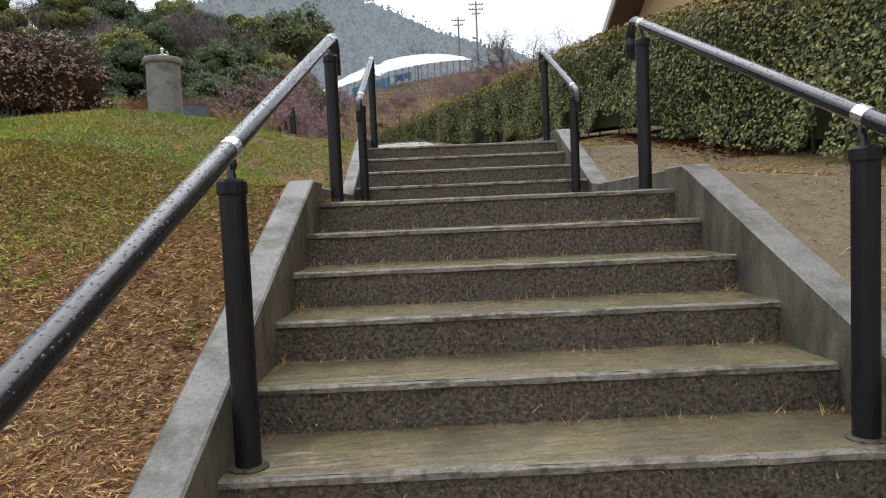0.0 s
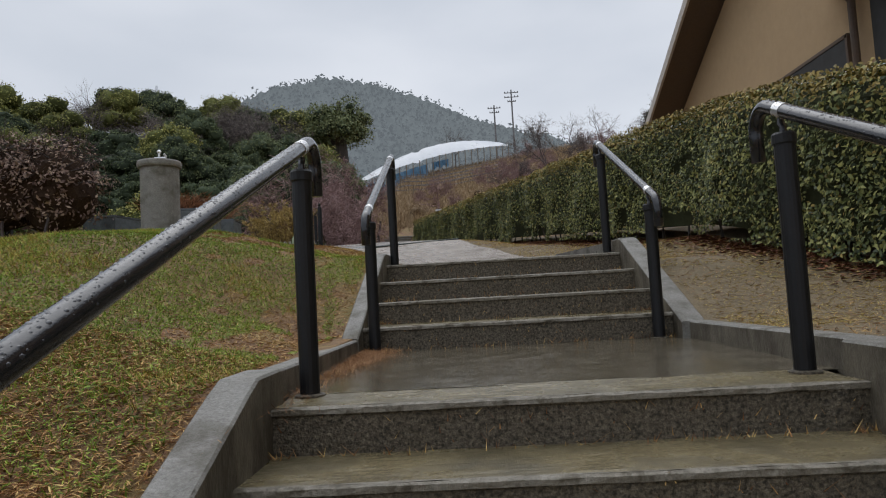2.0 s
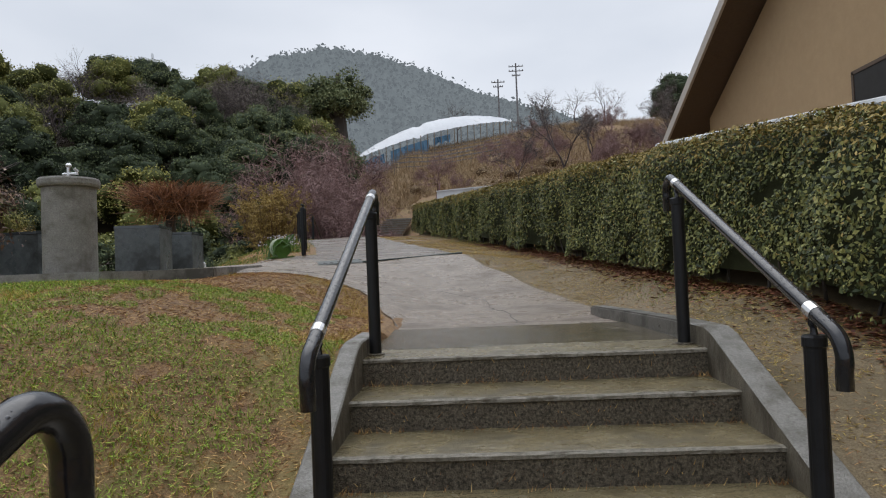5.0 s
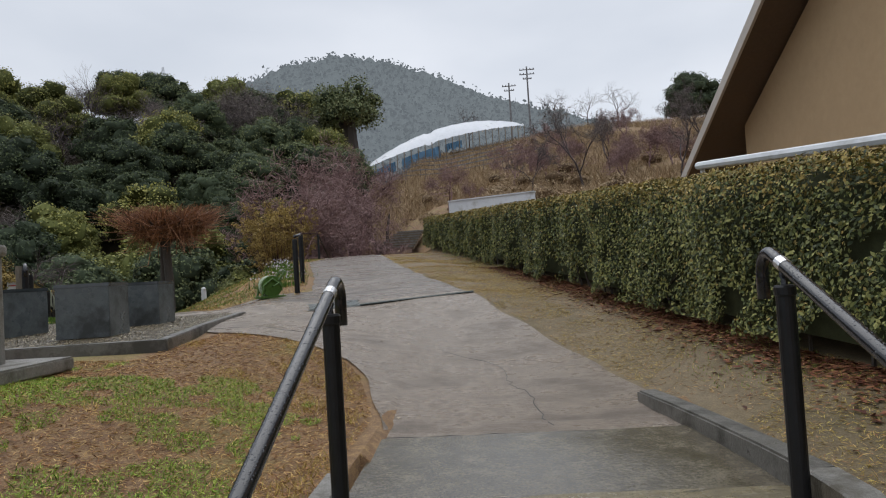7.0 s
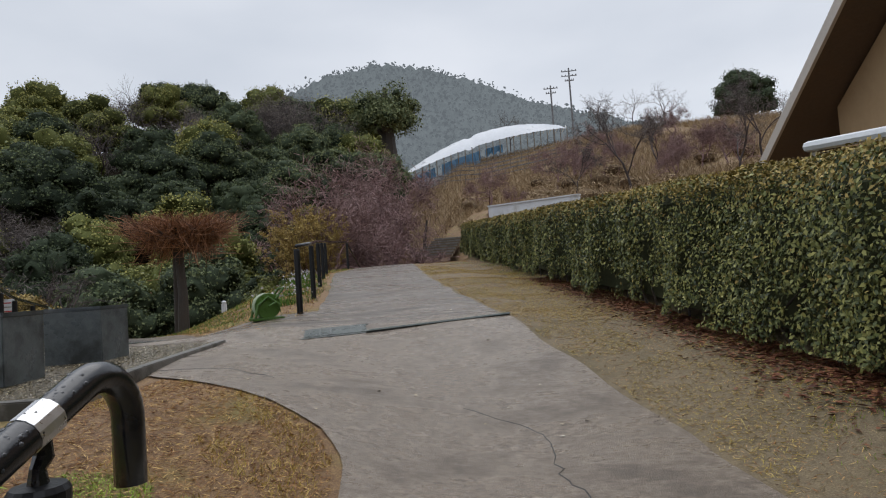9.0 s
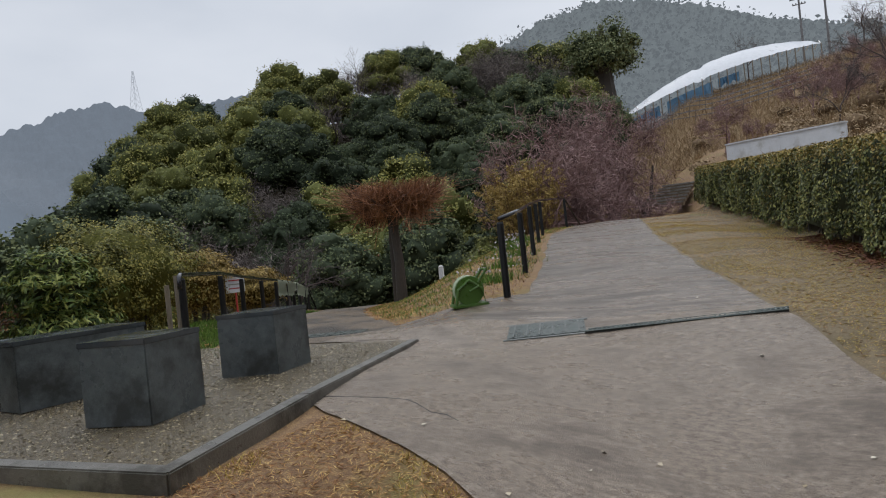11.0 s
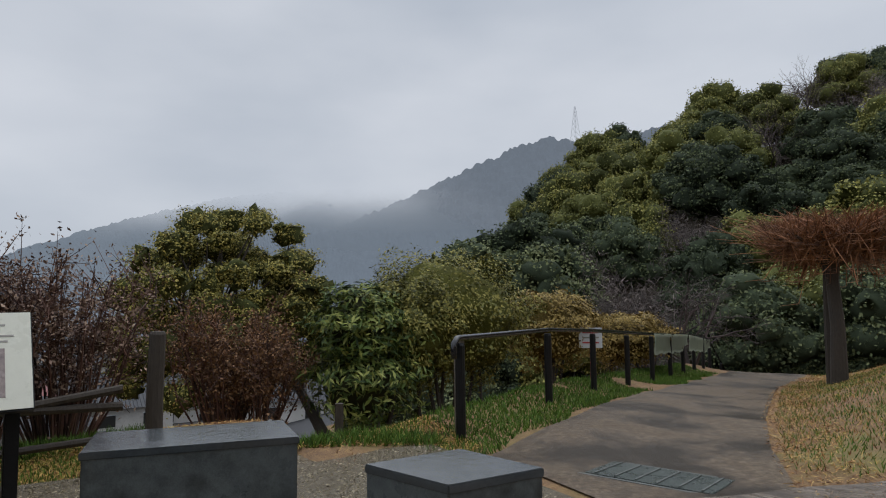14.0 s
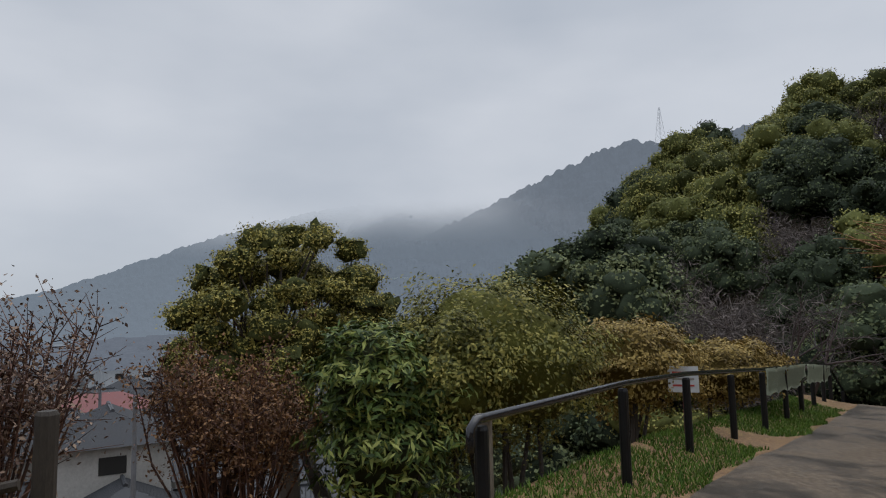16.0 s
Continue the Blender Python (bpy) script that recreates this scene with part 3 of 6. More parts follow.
def flat(name, x0, x1, y0, y1, z, material, parent, nx=30, ny=30, wob=0.002, slope=0.0):
    bm = bmesh.new()
    g = [[bm.verts.new((x0 + (x1 - x0) * i / nx, y0 + (y1 - y0) * j / ny, z + slope * (y1 - y0) * j / ny + wob * math.sin(7 * i / nx + 3 * j / ny) * math.cos(5 * j / ny - 2 * i / nx))) for i in range(nx + 1)] for j in range(ny + 1)]
    for a, b in zip(g, g[1:]):
        for k in range(nx):
            bm.faces.new((a[k], a[k + 1], b[k + 1], b[k]))
    return part(name, bm, material, parent, smooth=True)


flat("landing", -0.98, 0.99, 5.17, 6.9, -0.001, M_landing, stairs)
flat("top_landing", -0.99, 0.93, 8.6, 9.62, 0.598, M_landing, stairs, slope=0.03)


def cheek(name, xa, xb, line, below=0.5):
    """A concrete cheek wall with a sloping top along y."""
    bm = bmesh.new()
    rows = []
    for y, z in line:
        w = 0.008
        rows.append([bm.verts.new(p) for p in ((xa, y, z - below), (xa, y, z - w), (xa + w, y, z), (xb - w, y, z), (xb, y, z - w), (xb, y, z - below))])
    for a, b in zip(rows, rows[1:]):
        for k in range(5):
            bm.faces.new((a[k], a[k + 1], b[k + 1], b[k]))
    bm.faces.new(rows[0])
    bm.faces.new(rows[-1][::-1])
    bmesh.ops.recalc_face_normals(bm, faces=bm.faces[:])
    w = part(name, bm, M_cheek, stairs)
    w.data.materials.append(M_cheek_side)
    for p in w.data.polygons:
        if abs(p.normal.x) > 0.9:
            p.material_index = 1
    return w


slope_1 = [(0.0, 0.12 - 0.431 * 4.78), (4.7, 0.085), (4.78, 0.115), (5.02, 0.115)]
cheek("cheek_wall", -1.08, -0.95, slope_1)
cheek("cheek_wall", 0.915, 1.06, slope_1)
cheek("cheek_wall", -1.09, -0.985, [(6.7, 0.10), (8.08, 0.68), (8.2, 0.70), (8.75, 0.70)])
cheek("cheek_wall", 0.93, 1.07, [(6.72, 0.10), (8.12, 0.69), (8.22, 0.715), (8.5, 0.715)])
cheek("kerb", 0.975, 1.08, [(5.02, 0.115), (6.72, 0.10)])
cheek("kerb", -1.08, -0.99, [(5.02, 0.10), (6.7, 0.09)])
kerb = bmesh.new()
outer = [(1.07, 8.5), (1.03, 8.9), (0.97, 9.35), (0.89, 9.85), (0.80, 10.3)]
inner = [(x - 0.13, y - 0.02) for x, y in outer]
prism(outer + inner[::-1], 0.3, 0.715, kerb)
bmesh.ops.bevel(kerb, geom=[e for e in kerb.edges if all(v.co.z > 0.7 for v in e.verts)], offset=0.012, segments=2, affect="EDGES")
part("kerb", kerb, M_edge, stairs)

# ---- paths ----
vs = np.concatenate([np.linspace(9.6, 24, 110), np.linspace(24.5, 45.4, 42)])
def path_left(y):
    return np.interp(y, [9.6, 10.3, 11.0, 11.3, 11.6, 11.85, 12.2, 14.1, 14.2, 15.4, 16.2], [-0.96, -1.12, -1.32, -1.5, -1.95, -2.5, -3.19, -3.5, -4.6, -4.4, -3.2])



def high_path(u, v):
    l = np.where(v < 16.2, path_left(v), fence_x(v) + 0.22)
    r = path_right(v)
    return l + (r - l) * u + 0.03 * np.sin(5 * v) * (u - 0.5), v


road = tagged(new("path", sheet("path", np.linspace(0, 1, 40), vs, high_path, M_path, 0.014)), "wet grey concrete footpath with cracks and puddles", "path", kind="structure")
road.data.materials.append(M_scored)
for p in road.data.polygons:
    if p.center.y > 14.75:
        p.material_index = 1
vs = np.linspace(14.2, 34, 130)


def low_lane(u, v):
    l, r = lane_left(v) + 0.35, lane_right(v)
    return l + (r - l) * u, v


tagged(new("lane", sheet("lane", np.linspace(0, 1, 36), vs, low_lane, M_lane, 0.012)), "wet brown concrete lane going downhill", "path", kind="structure")

# ---- plaza slab with stone blocks ----
slab = thing("plaza_slab", "wet exposed-aggregate concrete slab with a raised edge", "slab", kind="structure")
SLAB = [(-2.93, 10.93), (-3.2, 12.23), (-3.48, 14.14), (-6.5, 14.0), (-6.9, 12.6), (-7.0, 10.6)]
part("slab_body", prism(SLAB, 0.7, lambda x, y: 1.18 + 0.028 * (y - 10.9) * 0.6), M_slab, slab)
for (xa, ya), (xb, yb) in (((-2.93, 10.93), (-3.2, 12.23)), ((-3.2, 12.23), (-3.48, 14.14)), ((-7.0, 10.6), (-2.93, 10.93))):
    n = Vector((yb - ya, xa - xb)).normalized() * 0.05
    ln = [(xa, ya), (xb, yb), (xb - n.x * 2, yb - n.y * 2), (xa - n.x * 2, ya - n.y * 2)]
    e = prism([(x + n.x * 0.2, y + n.y * 0.2) for x, y in ln], 0.72, lambda x, y: 1.186 + 0.0168 * (y - 10.9))
    bmesh.ops.bevel(e, geom=[q for q in e.edges if all(v.co.z > 1.1 for v in q.verts)], offset=0.008, segments=2, affect="EDGES")
    part("edging", e, M_edge, slab)


def stone_block(corners, z0, z1, label):
    cx, cy = sum(c[0] for c in corners) / 4, sum(c[1] for c in corners) / 4
    t = thing("stone_block", label, "stone seat", (cx, cy, z0), group="granite blocks on the slab")
    loc = [(x - cx, y - cy) for x, y in corners]
    b = prism(loc, 0, z1 - z0 - 0.035)
    bmesh.ops.bevel(b, geom=[e for e in b.edges if abs(e.verts[0].co.z - e.verts[1].co.z) > 0.1], offset=0.006, segments=2, affect="EDGES")
    part("body", b, M_granite, t)
    big = [(x * 1.02, y * 1.02) for x, y in loc]
    c = prism(big, z1 - z0 - 0.035, z1 - z0)
    bmesh.ops.bevel(c, geom=c.edges[:], offset=0.005, segments=2, affect="EDGES")
    part("top_slab", c, M_polish, t, "polished wet stone top")


stone_block([(-3.75, 11.52), (-3.83, 11.99), (-4.28, 11.9), (-4.2, 11.42)], 1.195, 1.69, "dark grey granite block seat with wet polished top")
stone_block([(-3.95, 12.81), (-3.98, 13.24), (-4.43, 13.12), (-4.38, 12.66)], 1.205, 1.69, "dark grey granite block seat with wet polished top")
stone_block([(-5.20, 11.63), (-5.06, 12.56), (-5.56, 12.6), (-5.69, 11.69)], 1.20, 1.69, "long dark grey granite bench block, wet on top")

# ---- drinking fountain ----
fountain = thing("drinking_fountain", "grey cylindrical concrete drinking fountain with chrome tap", "drinking fountain", (-3.62, 9.72, 1.13))
ped = box(0, -0.02, 0.0, 0.95, 0.75, 0.09, 0.012)
part("base_slab", ped, M_cheek, fountain)
part("column", lathe([(0.195, 0.03), (0.2, 0.05), (0.2, 0.73), (0.198, 0.74)], 32), M_cheek, fountain, smooth=False)
part("rim", lathe([(0.19, 0.74), (0.222, 0.745), (0.23, 0.765), (0.23, 0.80), (0.222, 0.815), (0.14, 0.82), (0.12, 0.79)], 32), M_cheek, fountain)
tap = tube([(0, 0, 0.79), (0, 0, 0.92)], 0.014, 8)
tube([(-0.05, 0, 0.86), (0.07, 0, 0.86)], 0.012, 8, tap)
tube([(0.07, 0, 0.85), (0.075, 0, 0.875), (0.06, -0.02, 0.9)], 0.012, 8, tap)
lathe([(0.02, 0.915), (0.026, 0.93), (0.012, 0.95)], 10, (0, 0, 0), tap)
part("tap", tap, M_steel, fountain, "chrome tap")

# ---- handrails ----
def hook(end, direction, r=0.085, drop=0.10):
    """Points of a rail end that curls down. direction: unit vector in the y-z plane."""
    pts = []
    ay, az = direction
    ang0 = math.atan2(az, ay)
    s = 1 if ay > 0 else -1
    ang1 = math.radians(-95) if s > 0 else math.radians(-70)
    y, z = end
    n = 9
    for k in range(1, n + 1):
        a = ang0 + (ang1 - ang0) * (k - 0.5) / n
        seg = r * abs(ang1 - ang0) / n
        y += math.cos(a) * seg
        z += math.sin(a) * seg
        pts.append((y, z))
    pts.append((y, z - drop))
    return pts


def handrail(posts, low_hook, low_end, label):
    """posts: x, y, foot height and rail height of the lower and the upper post."""
    (xa, ya, za, ha), (xb, yb, zb, hb) = posts
    t = thing("handrail", label, "handrail", (xa, ya, za), group="handrails of the stairs")
    sl = (zb + hb - za - ha) / (yb - ya)
    u = 1 / math.hypot(1, sl)
    d = (u, sl * u)
    top = (yb + 0.10, zb + hb + 0.10 * sl)
    if low_hook:
        low = (ya - 0.13, za + ha - 0.13 * sl)
        pts = hook(low, (-d[0], -d[1]), 0.10, 0.06)[::-1] + [low]
    else:
        low = (low_end, za + ha + (low_end - ya) * sl)
        pts = [low]
    pts += [(low[0] + (top[0] - low[0]) * k / 8, low[1] + (top[1] - low[1]) * k / 8) for k in range(1, 9)]
    pts += hook(top, d)
    xof = lambda y: (xb - xa) * (y - ya) / (yb - ya)
    part("rail", tube([(xof(y), y - ya, z - za) for y, z in pts], 0.027, 14), M_black, t, "wet black pipe rail", smooth=True)
    # rain drops that stand on the pipe
    rd = np.random.default_rng(int(abs(xa) * 1000 + ya * 10))
    dv, df = [], []
    for k in range(int(420 * (top[0] - low[0]))):
        f, a = rd.random(), rd.normal() * 0.75
        y, z = low[0] + (top[0] - low[0]) * f, low[1] + (top[1] - low[1]) * f
        n = Vector((math.sin(a), -d[1] * math.cos(a), d[0] * math.cos(a)))
        e, q = Vector((0, d[0], d[1])), 0.0014 + 0.0028 * rd.random() ** 2
        c = Vector((xof(y), y - ya, z - za)) + n * 0.0266
        g = n.cross(e)
        b0 = len(dv)
        dv += [c + (e * math.cos(w) * 1.3 + g * math.sin(w)) * q for w in (0, 1.047, 2.094, 3.142, 4.189, 5.236)] + [c + n * q * 0.75]
        df += [(b0 + w, b0 + (w + 1) % 6, b0 + 6) for w in range(6)]
    child("rainwater", mesh_of("rainwater", dv, df, M_drop, True), t)["kind"] = "stuff"
    more = list(posts) if low_hook else [(xa, ya - 2.0, za - 0.86, ha)] + list(posts)
    for x, y, z, h in more:
        xx, yy, zz = x - xa, y - ya, z - za
        part("post", lathe([(0.036, -0.02), (0.036, h - 0.13), (0.0365, h - 0.125), (0.041, h - 0.12), (0.041, h - 0.09), (0.036, h - 0.082), (0.012, h - 0.08)], 18, (xx, yy, zz)), M_post, t)
        part("bracket", tube([(xx, yy, zz + h - 0.09), (xx, yy, zz + h - 0.06), (xx, yy + 0.012, zz + h - 0.045), (xx, yy + 0.012, zz + h - 0.02)], [0.016, 0.011, 0.014, 0.011], 8), M_black, t)
        part("band", tube([(xx, yy - 0.026 * d[0], zz + h - 0.026 * d[1]), (xx, yy + 0.026 * d[0], zz + h + 0.026 * d[1])], 0.0285, 14), M_steel, t, "silver joint band")
        part("foot", lathe([(0.055, -0.01), (0.055, 0.004), (0.037, 0.008)], 16, (xx, yy, zz)), M_step, t)


LONG, SHORT = "black pipe handrail on two posts, wet with rain", "short black pipe handrail with curled ends"
handrail([(-0.895, 3.235, -0.75, 0.875), (-0.89, 5.15, 0.0, 0.90)], False, 0.6, LONG)
handrail([(0.831, 3.235, -0.75, 0.895), (0.844, 5.13, 0.0, 0.92)], False, 0.6, LONG)
handrail([(-0.905, 6.83, 0.0, 0.89), (-0.942, 8.41, 0.6, 0.93)], True, 0, SHORT)
handrail([(0.828, 6.84, 0.0, 0.90), (0.878, 8.42, 0.6, 0.94)], True, 0, SHORT)

# ---- hedge along the path ----
def hedge_bits(y0, y1, per_m2, size, rng, thick=1.0, height=1.42):
    """Places on the front, top and back of the clipped hedge, with the way they face."""
    n = int((y1 - y0) * (height + thick) * per_m2)
    y = y0 + (y1 - y0) * rng.random(n)
    s = rng.random(n) * (height + thick)
    front = s < height
    lump = 0.05 * np.sin(2.1 * y) + 0.04 * np.sin(4.7 * y + 1)
    h = np.where(front, s * 0.96 + 0.06, height - np.abs(rng.normal(size=n)) * 0.05 + 0.03 * np.sin(5 * y + 3 * s))
    q = np.where(front, np.abs(rng.normal(size=n)) * 0.05 - 0.03 + 0.05 * np.sin(3.3 * h + 1.7 * y), s - height)
    # rounded shoulder
    rr = np.clip((h - (height - 0.22)) / 0.22, 0, 1)
    q = q + np.where(front, 0.16 * rr ** 2, 0)
    h = np.where(~front, h - 0.12 * np.clip(1 - q / 0.22, 0, 1) ** 2, h)
    x = hedge_x(y) + lump + q
    z = hedge_z(y) + h
    lift = np.where(front[:, None], np.array([[-1.0, -0.2, 0.35]]), np.array([[-0.1, 0, 1.0]]))
    return np.stack([x, y, z], 1), lift, h


rng = np.random.default_rng(11)
hedge = thing("hedge", "clipped evergreen hedge with bronze tips along the path", "hedge")
# solid dark core; the hedge's inner shade is put into its colour
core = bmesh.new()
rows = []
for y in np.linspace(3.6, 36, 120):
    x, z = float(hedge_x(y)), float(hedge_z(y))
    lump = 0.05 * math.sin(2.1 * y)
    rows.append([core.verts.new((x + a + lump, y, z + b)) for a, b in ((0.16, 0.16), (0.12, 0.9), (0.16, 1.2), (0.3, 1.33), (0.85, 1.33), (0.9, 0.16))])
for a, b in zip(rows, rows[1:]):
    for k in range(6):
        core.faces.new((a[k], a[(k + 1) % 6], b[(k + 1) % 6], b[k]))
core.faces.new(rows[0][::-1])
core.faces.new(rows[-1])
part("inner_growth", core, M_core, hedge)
for (a, b, den, sz) in ((3.6, 9.0, 2600, 0.04), (9.0, 15.0, 3000, 0.038), (15.0, 22.0, 1600, 0.05), (22.0, 36.1, 900, 0.07)):
    p, l, h = hedge_bits(a, b, den, sz, rng)
    gap = np.sin(3.1 * p[:, 1] + 1.7 * np.sin(6.9 * h)) * np.sin(5.3 * h + 1.9 * p[:, 1]) + 0.35 * np.sin(11 * p[:, 1] + 7 * h)
    full = gap < 0.95 - 1.1 * np.clip((0.5 - h) / 0.45, 0, 1)
    p, l, h = p[full], l[full], h[full]
    tips = (rng.random(len(p)) < np.clip((h - 1.0) / 0.5, 0.04, 0.62))
    child("foliage", leaves_mesh("foliage", p[~tips], sz, M_hedge, rng, 0.55, l[~tips]), hedge)
    child("tip_foliage", leaves_mesh("tip_foliage", p[tips] + np.array([[0, 0, 0.02]]), sz * 0.95, M_hedgetop, rng, 0.5, l[tips]), hedge, "bronze young leaves")
# end face of the hedge
e = np.stack([hedge_x(36.0) + rng.random(900) * 0.95, 36.05 + 0.05 * rng.normal(size=900), hedge_z(36.0) + 0.1 + 1.32 * rng.random(900)], 1)
child("foliage", leaves_mesh("foliage", e, 0.1, M_hedgetop, rng, 0.55), hedge)
for k in range(46):
    y = 4.0 + k * 0.42 + rng.normal() * 0.08
    x, z = float(hedge_x(y)), float(hedge_z(y))
    s = tube([(x + 0.22, y, z - 0.05), (x + 0.2 + rng.normal() * 0.05, y + rng.normal() * 0.05, z + 0.25), (x + 0.18 + rng.normal() * 0.06, y + rng.normal() * 0.1, z + 0.6)], [0.016, 0.012, 0.006], 5)
    part("stem", s, M_bark, hedge)
rail = thing("hedge_rail", "pale grey metal beam behind the hedge", "fence", kind="structure")
part("beam", tube([(float(hedge_x(y)) + 1.15, float(y), float(hedge_z(y)) + 1.50 + 0.02 * (y - 8)) for y in np.linspace(7, 14, 8)], 0.05, 8), M_white, rail)
for y in (8.0, 11.0, 14.0):
    part("post", tube([(float(hedge_x(y)) + 1.2, y, float(hedge_z(y)) - 0.1), (float(hedge_x(y)) + 1.2, y, float(hedge_z(y)) + 1.5 + 0.02 * (y - 8))], 0.03, 8), M_white, rail)

# ---- house behind the hedge ----
house = thing("house", "tan stucco house with wide brown eaves", "house", (5.05, 19.2, 0))
wall = bmesh.new()
prof = [(0.0, 0.6), (0.0, 4.15), (-9.5, 4.15 + 9.5 * 0.48), (-19, 4.15), (-19, -0.6)]
f0 = [wall.verts.new((0, y, z)) for y, z in prof]
f1 = [wall.verts.new((9, y, z)) for y, z in prof]
wall.faces.new(f0)
wall.faces.new(f1[::-1])
for k in range(5):
    wall.faces.new((f0[k], f0[(k + 1) % 5], f1[(k + 1) % 5], f1[k]))
bmesh.ops.recalc_face_normals(wall, faces=wall.faces[:])
part("wall", wall, M_stucco, house, "tan stucco gable wall")
for s in (1, -1):
    r = bmesh.new()
    ridge_y, ridge_z = -9.5, 4.15 + 9.5 * 0.48 + 0.05
    ey, ez = (2.1, 4.2 - 2.1 * 0.48) if s > 0 else (-21.1, 4.2 - 2.1 * 0.48)
    for x0, x1, dz0, dz1, mat_r, nm in ((-0.70, 9.6, 0.16, 0.24, M_roof, "roof"), (-0.68, 9.6, 0.02, 0.155, M_eave, "soffit"), (-0.74, -0.69, -0.02, 0.2, M_fascia, "verge_board")):
        r = bmesh.new()
        v = [r.verts.new(p) for p in ((x0, ey, ez + dz0), (x1, ey, ez + dz0), (x1, ridge_y, ridge_z + dz0), (x0, ridge_y, ridge_z + dz0),
                                      (x0, ey, ez + dz1), (x1, ey, ez + dz1), (x1, ridge_y, ridge_z + dz1), (x0, ridge_y, ridge_z + dz1))]
        for q in ((0, 1, 2, 3), (4, 5, 6, 7), (0, 1, 5, 4), (1, 2, 6, 5), (2, 3, 7, 6), (3, 0, 4, 7)):
            r.faces.new([v[k] for k in q])
        bmesh.ops.recalc_face_normals(r, faces=r.faces[:])
        part(nm, r, mat_r, house)
# no hollow behind: dark boxes carry the recess shade as colour
win = part("window", box(0.06, -6.45, 3.13, 0.2, 1.9, 0.8), M_recess, house, "window with its recess shade painted as a dark face")
fr = box(-0.02, -6.45, 3.55, 0.06, 2.0, 0.05)
box(-0.02, -5.47, 3.13, 0.06, 0.05, 0.86, 0, fr)
box(-0.02, -7.43, 3.13, 0.06, 0.05, 0.86, 0, fr)
part("window_frame", fr, M_eave, win)
part("window", box(0.06, -8.75, 3.4, 0.2, 1.5, 1.6), M_recess, house, "dark panel for the shade of a recess with brown frame")
part("porch_roof", box(-0.45, -9.5, 4.32, 1.1, 4.6, 0.12, 0.01), M_fascia, house)
part("downpipe", tube([(-0.12, -7.75, 1.0), (-0.12, -7.75, 3.9), (-0.35, -7.75, 4.25)], 0.05, 10), M_eave, house)

# ---- trees and shrubs ----
def crown_points(lobes, per, rng, shell=0.84):
    out, nrm = [], []
    for cx, cy, cz, rx, ry, rz in lobes:
        d = rng.normal(size=(per, 3))
        d /= np.linalg.norm(d, axis=1)[:, None]
        d[:, 2] = np.abs(d[:, 2]) * np.where(rng.random(per) < 0.72, 1, -1)
        r = shell + (1 - shell) * rng.random(per)
        r *= 1 + 0.2 * np.sin(d[:, 0] * 7 + cx * 5) * np.sin(d[:, 1] * 8 + cy * 3) + 0.14 * np.sin(d[:, 2] * 11 + cx) + 0.05 * rng.normal(size=per)
        out.append(np.array([cx, cy, cz]) + d * r[:, None] * np.array([rx, ry, rz]))
        nrm.append(d + np.array([0, 0, 0.5]))
    return np.concatenate(out), np.concatenate(nrm)


def lumps(lobes, rng, k=0.8, fine=2):
    bm = bmesh.new()
    for cx, cy, cz, rx, ry, rz in lobes:
        bmesh.ops.create_icosphere(bm, subdivisions=fine, radius=1, matrix=Matrix.Translation((cx, cy, cz)) @ Matrix.Diagonal((rx * k, ry * k, rz * k, 1)))
    for v in bm.verts:
        v.co += Vector(rng.normal(size=3) * (0.13 if fine < 3 else 0.03)) + noise.noise_vector(v.co * 1.1) * (0.3 if fine < 3 else 0.06)
    return bm


def branches(bm, base, direction, length, radius, depth, rng, spread=0.55, sides=5, gravity=0.0):
    """A limb that forks again and again."""
    p, d = Vector(base), Vector(direction).normalized()
    pts, rad = [p.copy()], [radius]
    n = 3
    for k in range(n):
        d = (d + Vector(rng.normal(size=3)) * 0.16 + Vector((0, 0, gravity))).normalized()
        p = p + d * length / n
        pts.append(p.copy())
        rad.append(radius * (1 - 0.35 * (k + 1) / n))
    tube(pts, rad, sides if depth > 1 else 3, bm, False)
    if depth:
        for k in range(3 if depth > 1 else 4):
            q = pts[1 + k % n] if k else pts[-1]
            nd = (d + Vector(rng.normal(size=3)) * spread).normalized()
            branches(bm, q, nd, length * (0.62 + 0.2 * rng.random()), radius * 0.55, depth - 1, rng, spread, sides, gravity)
    return bm


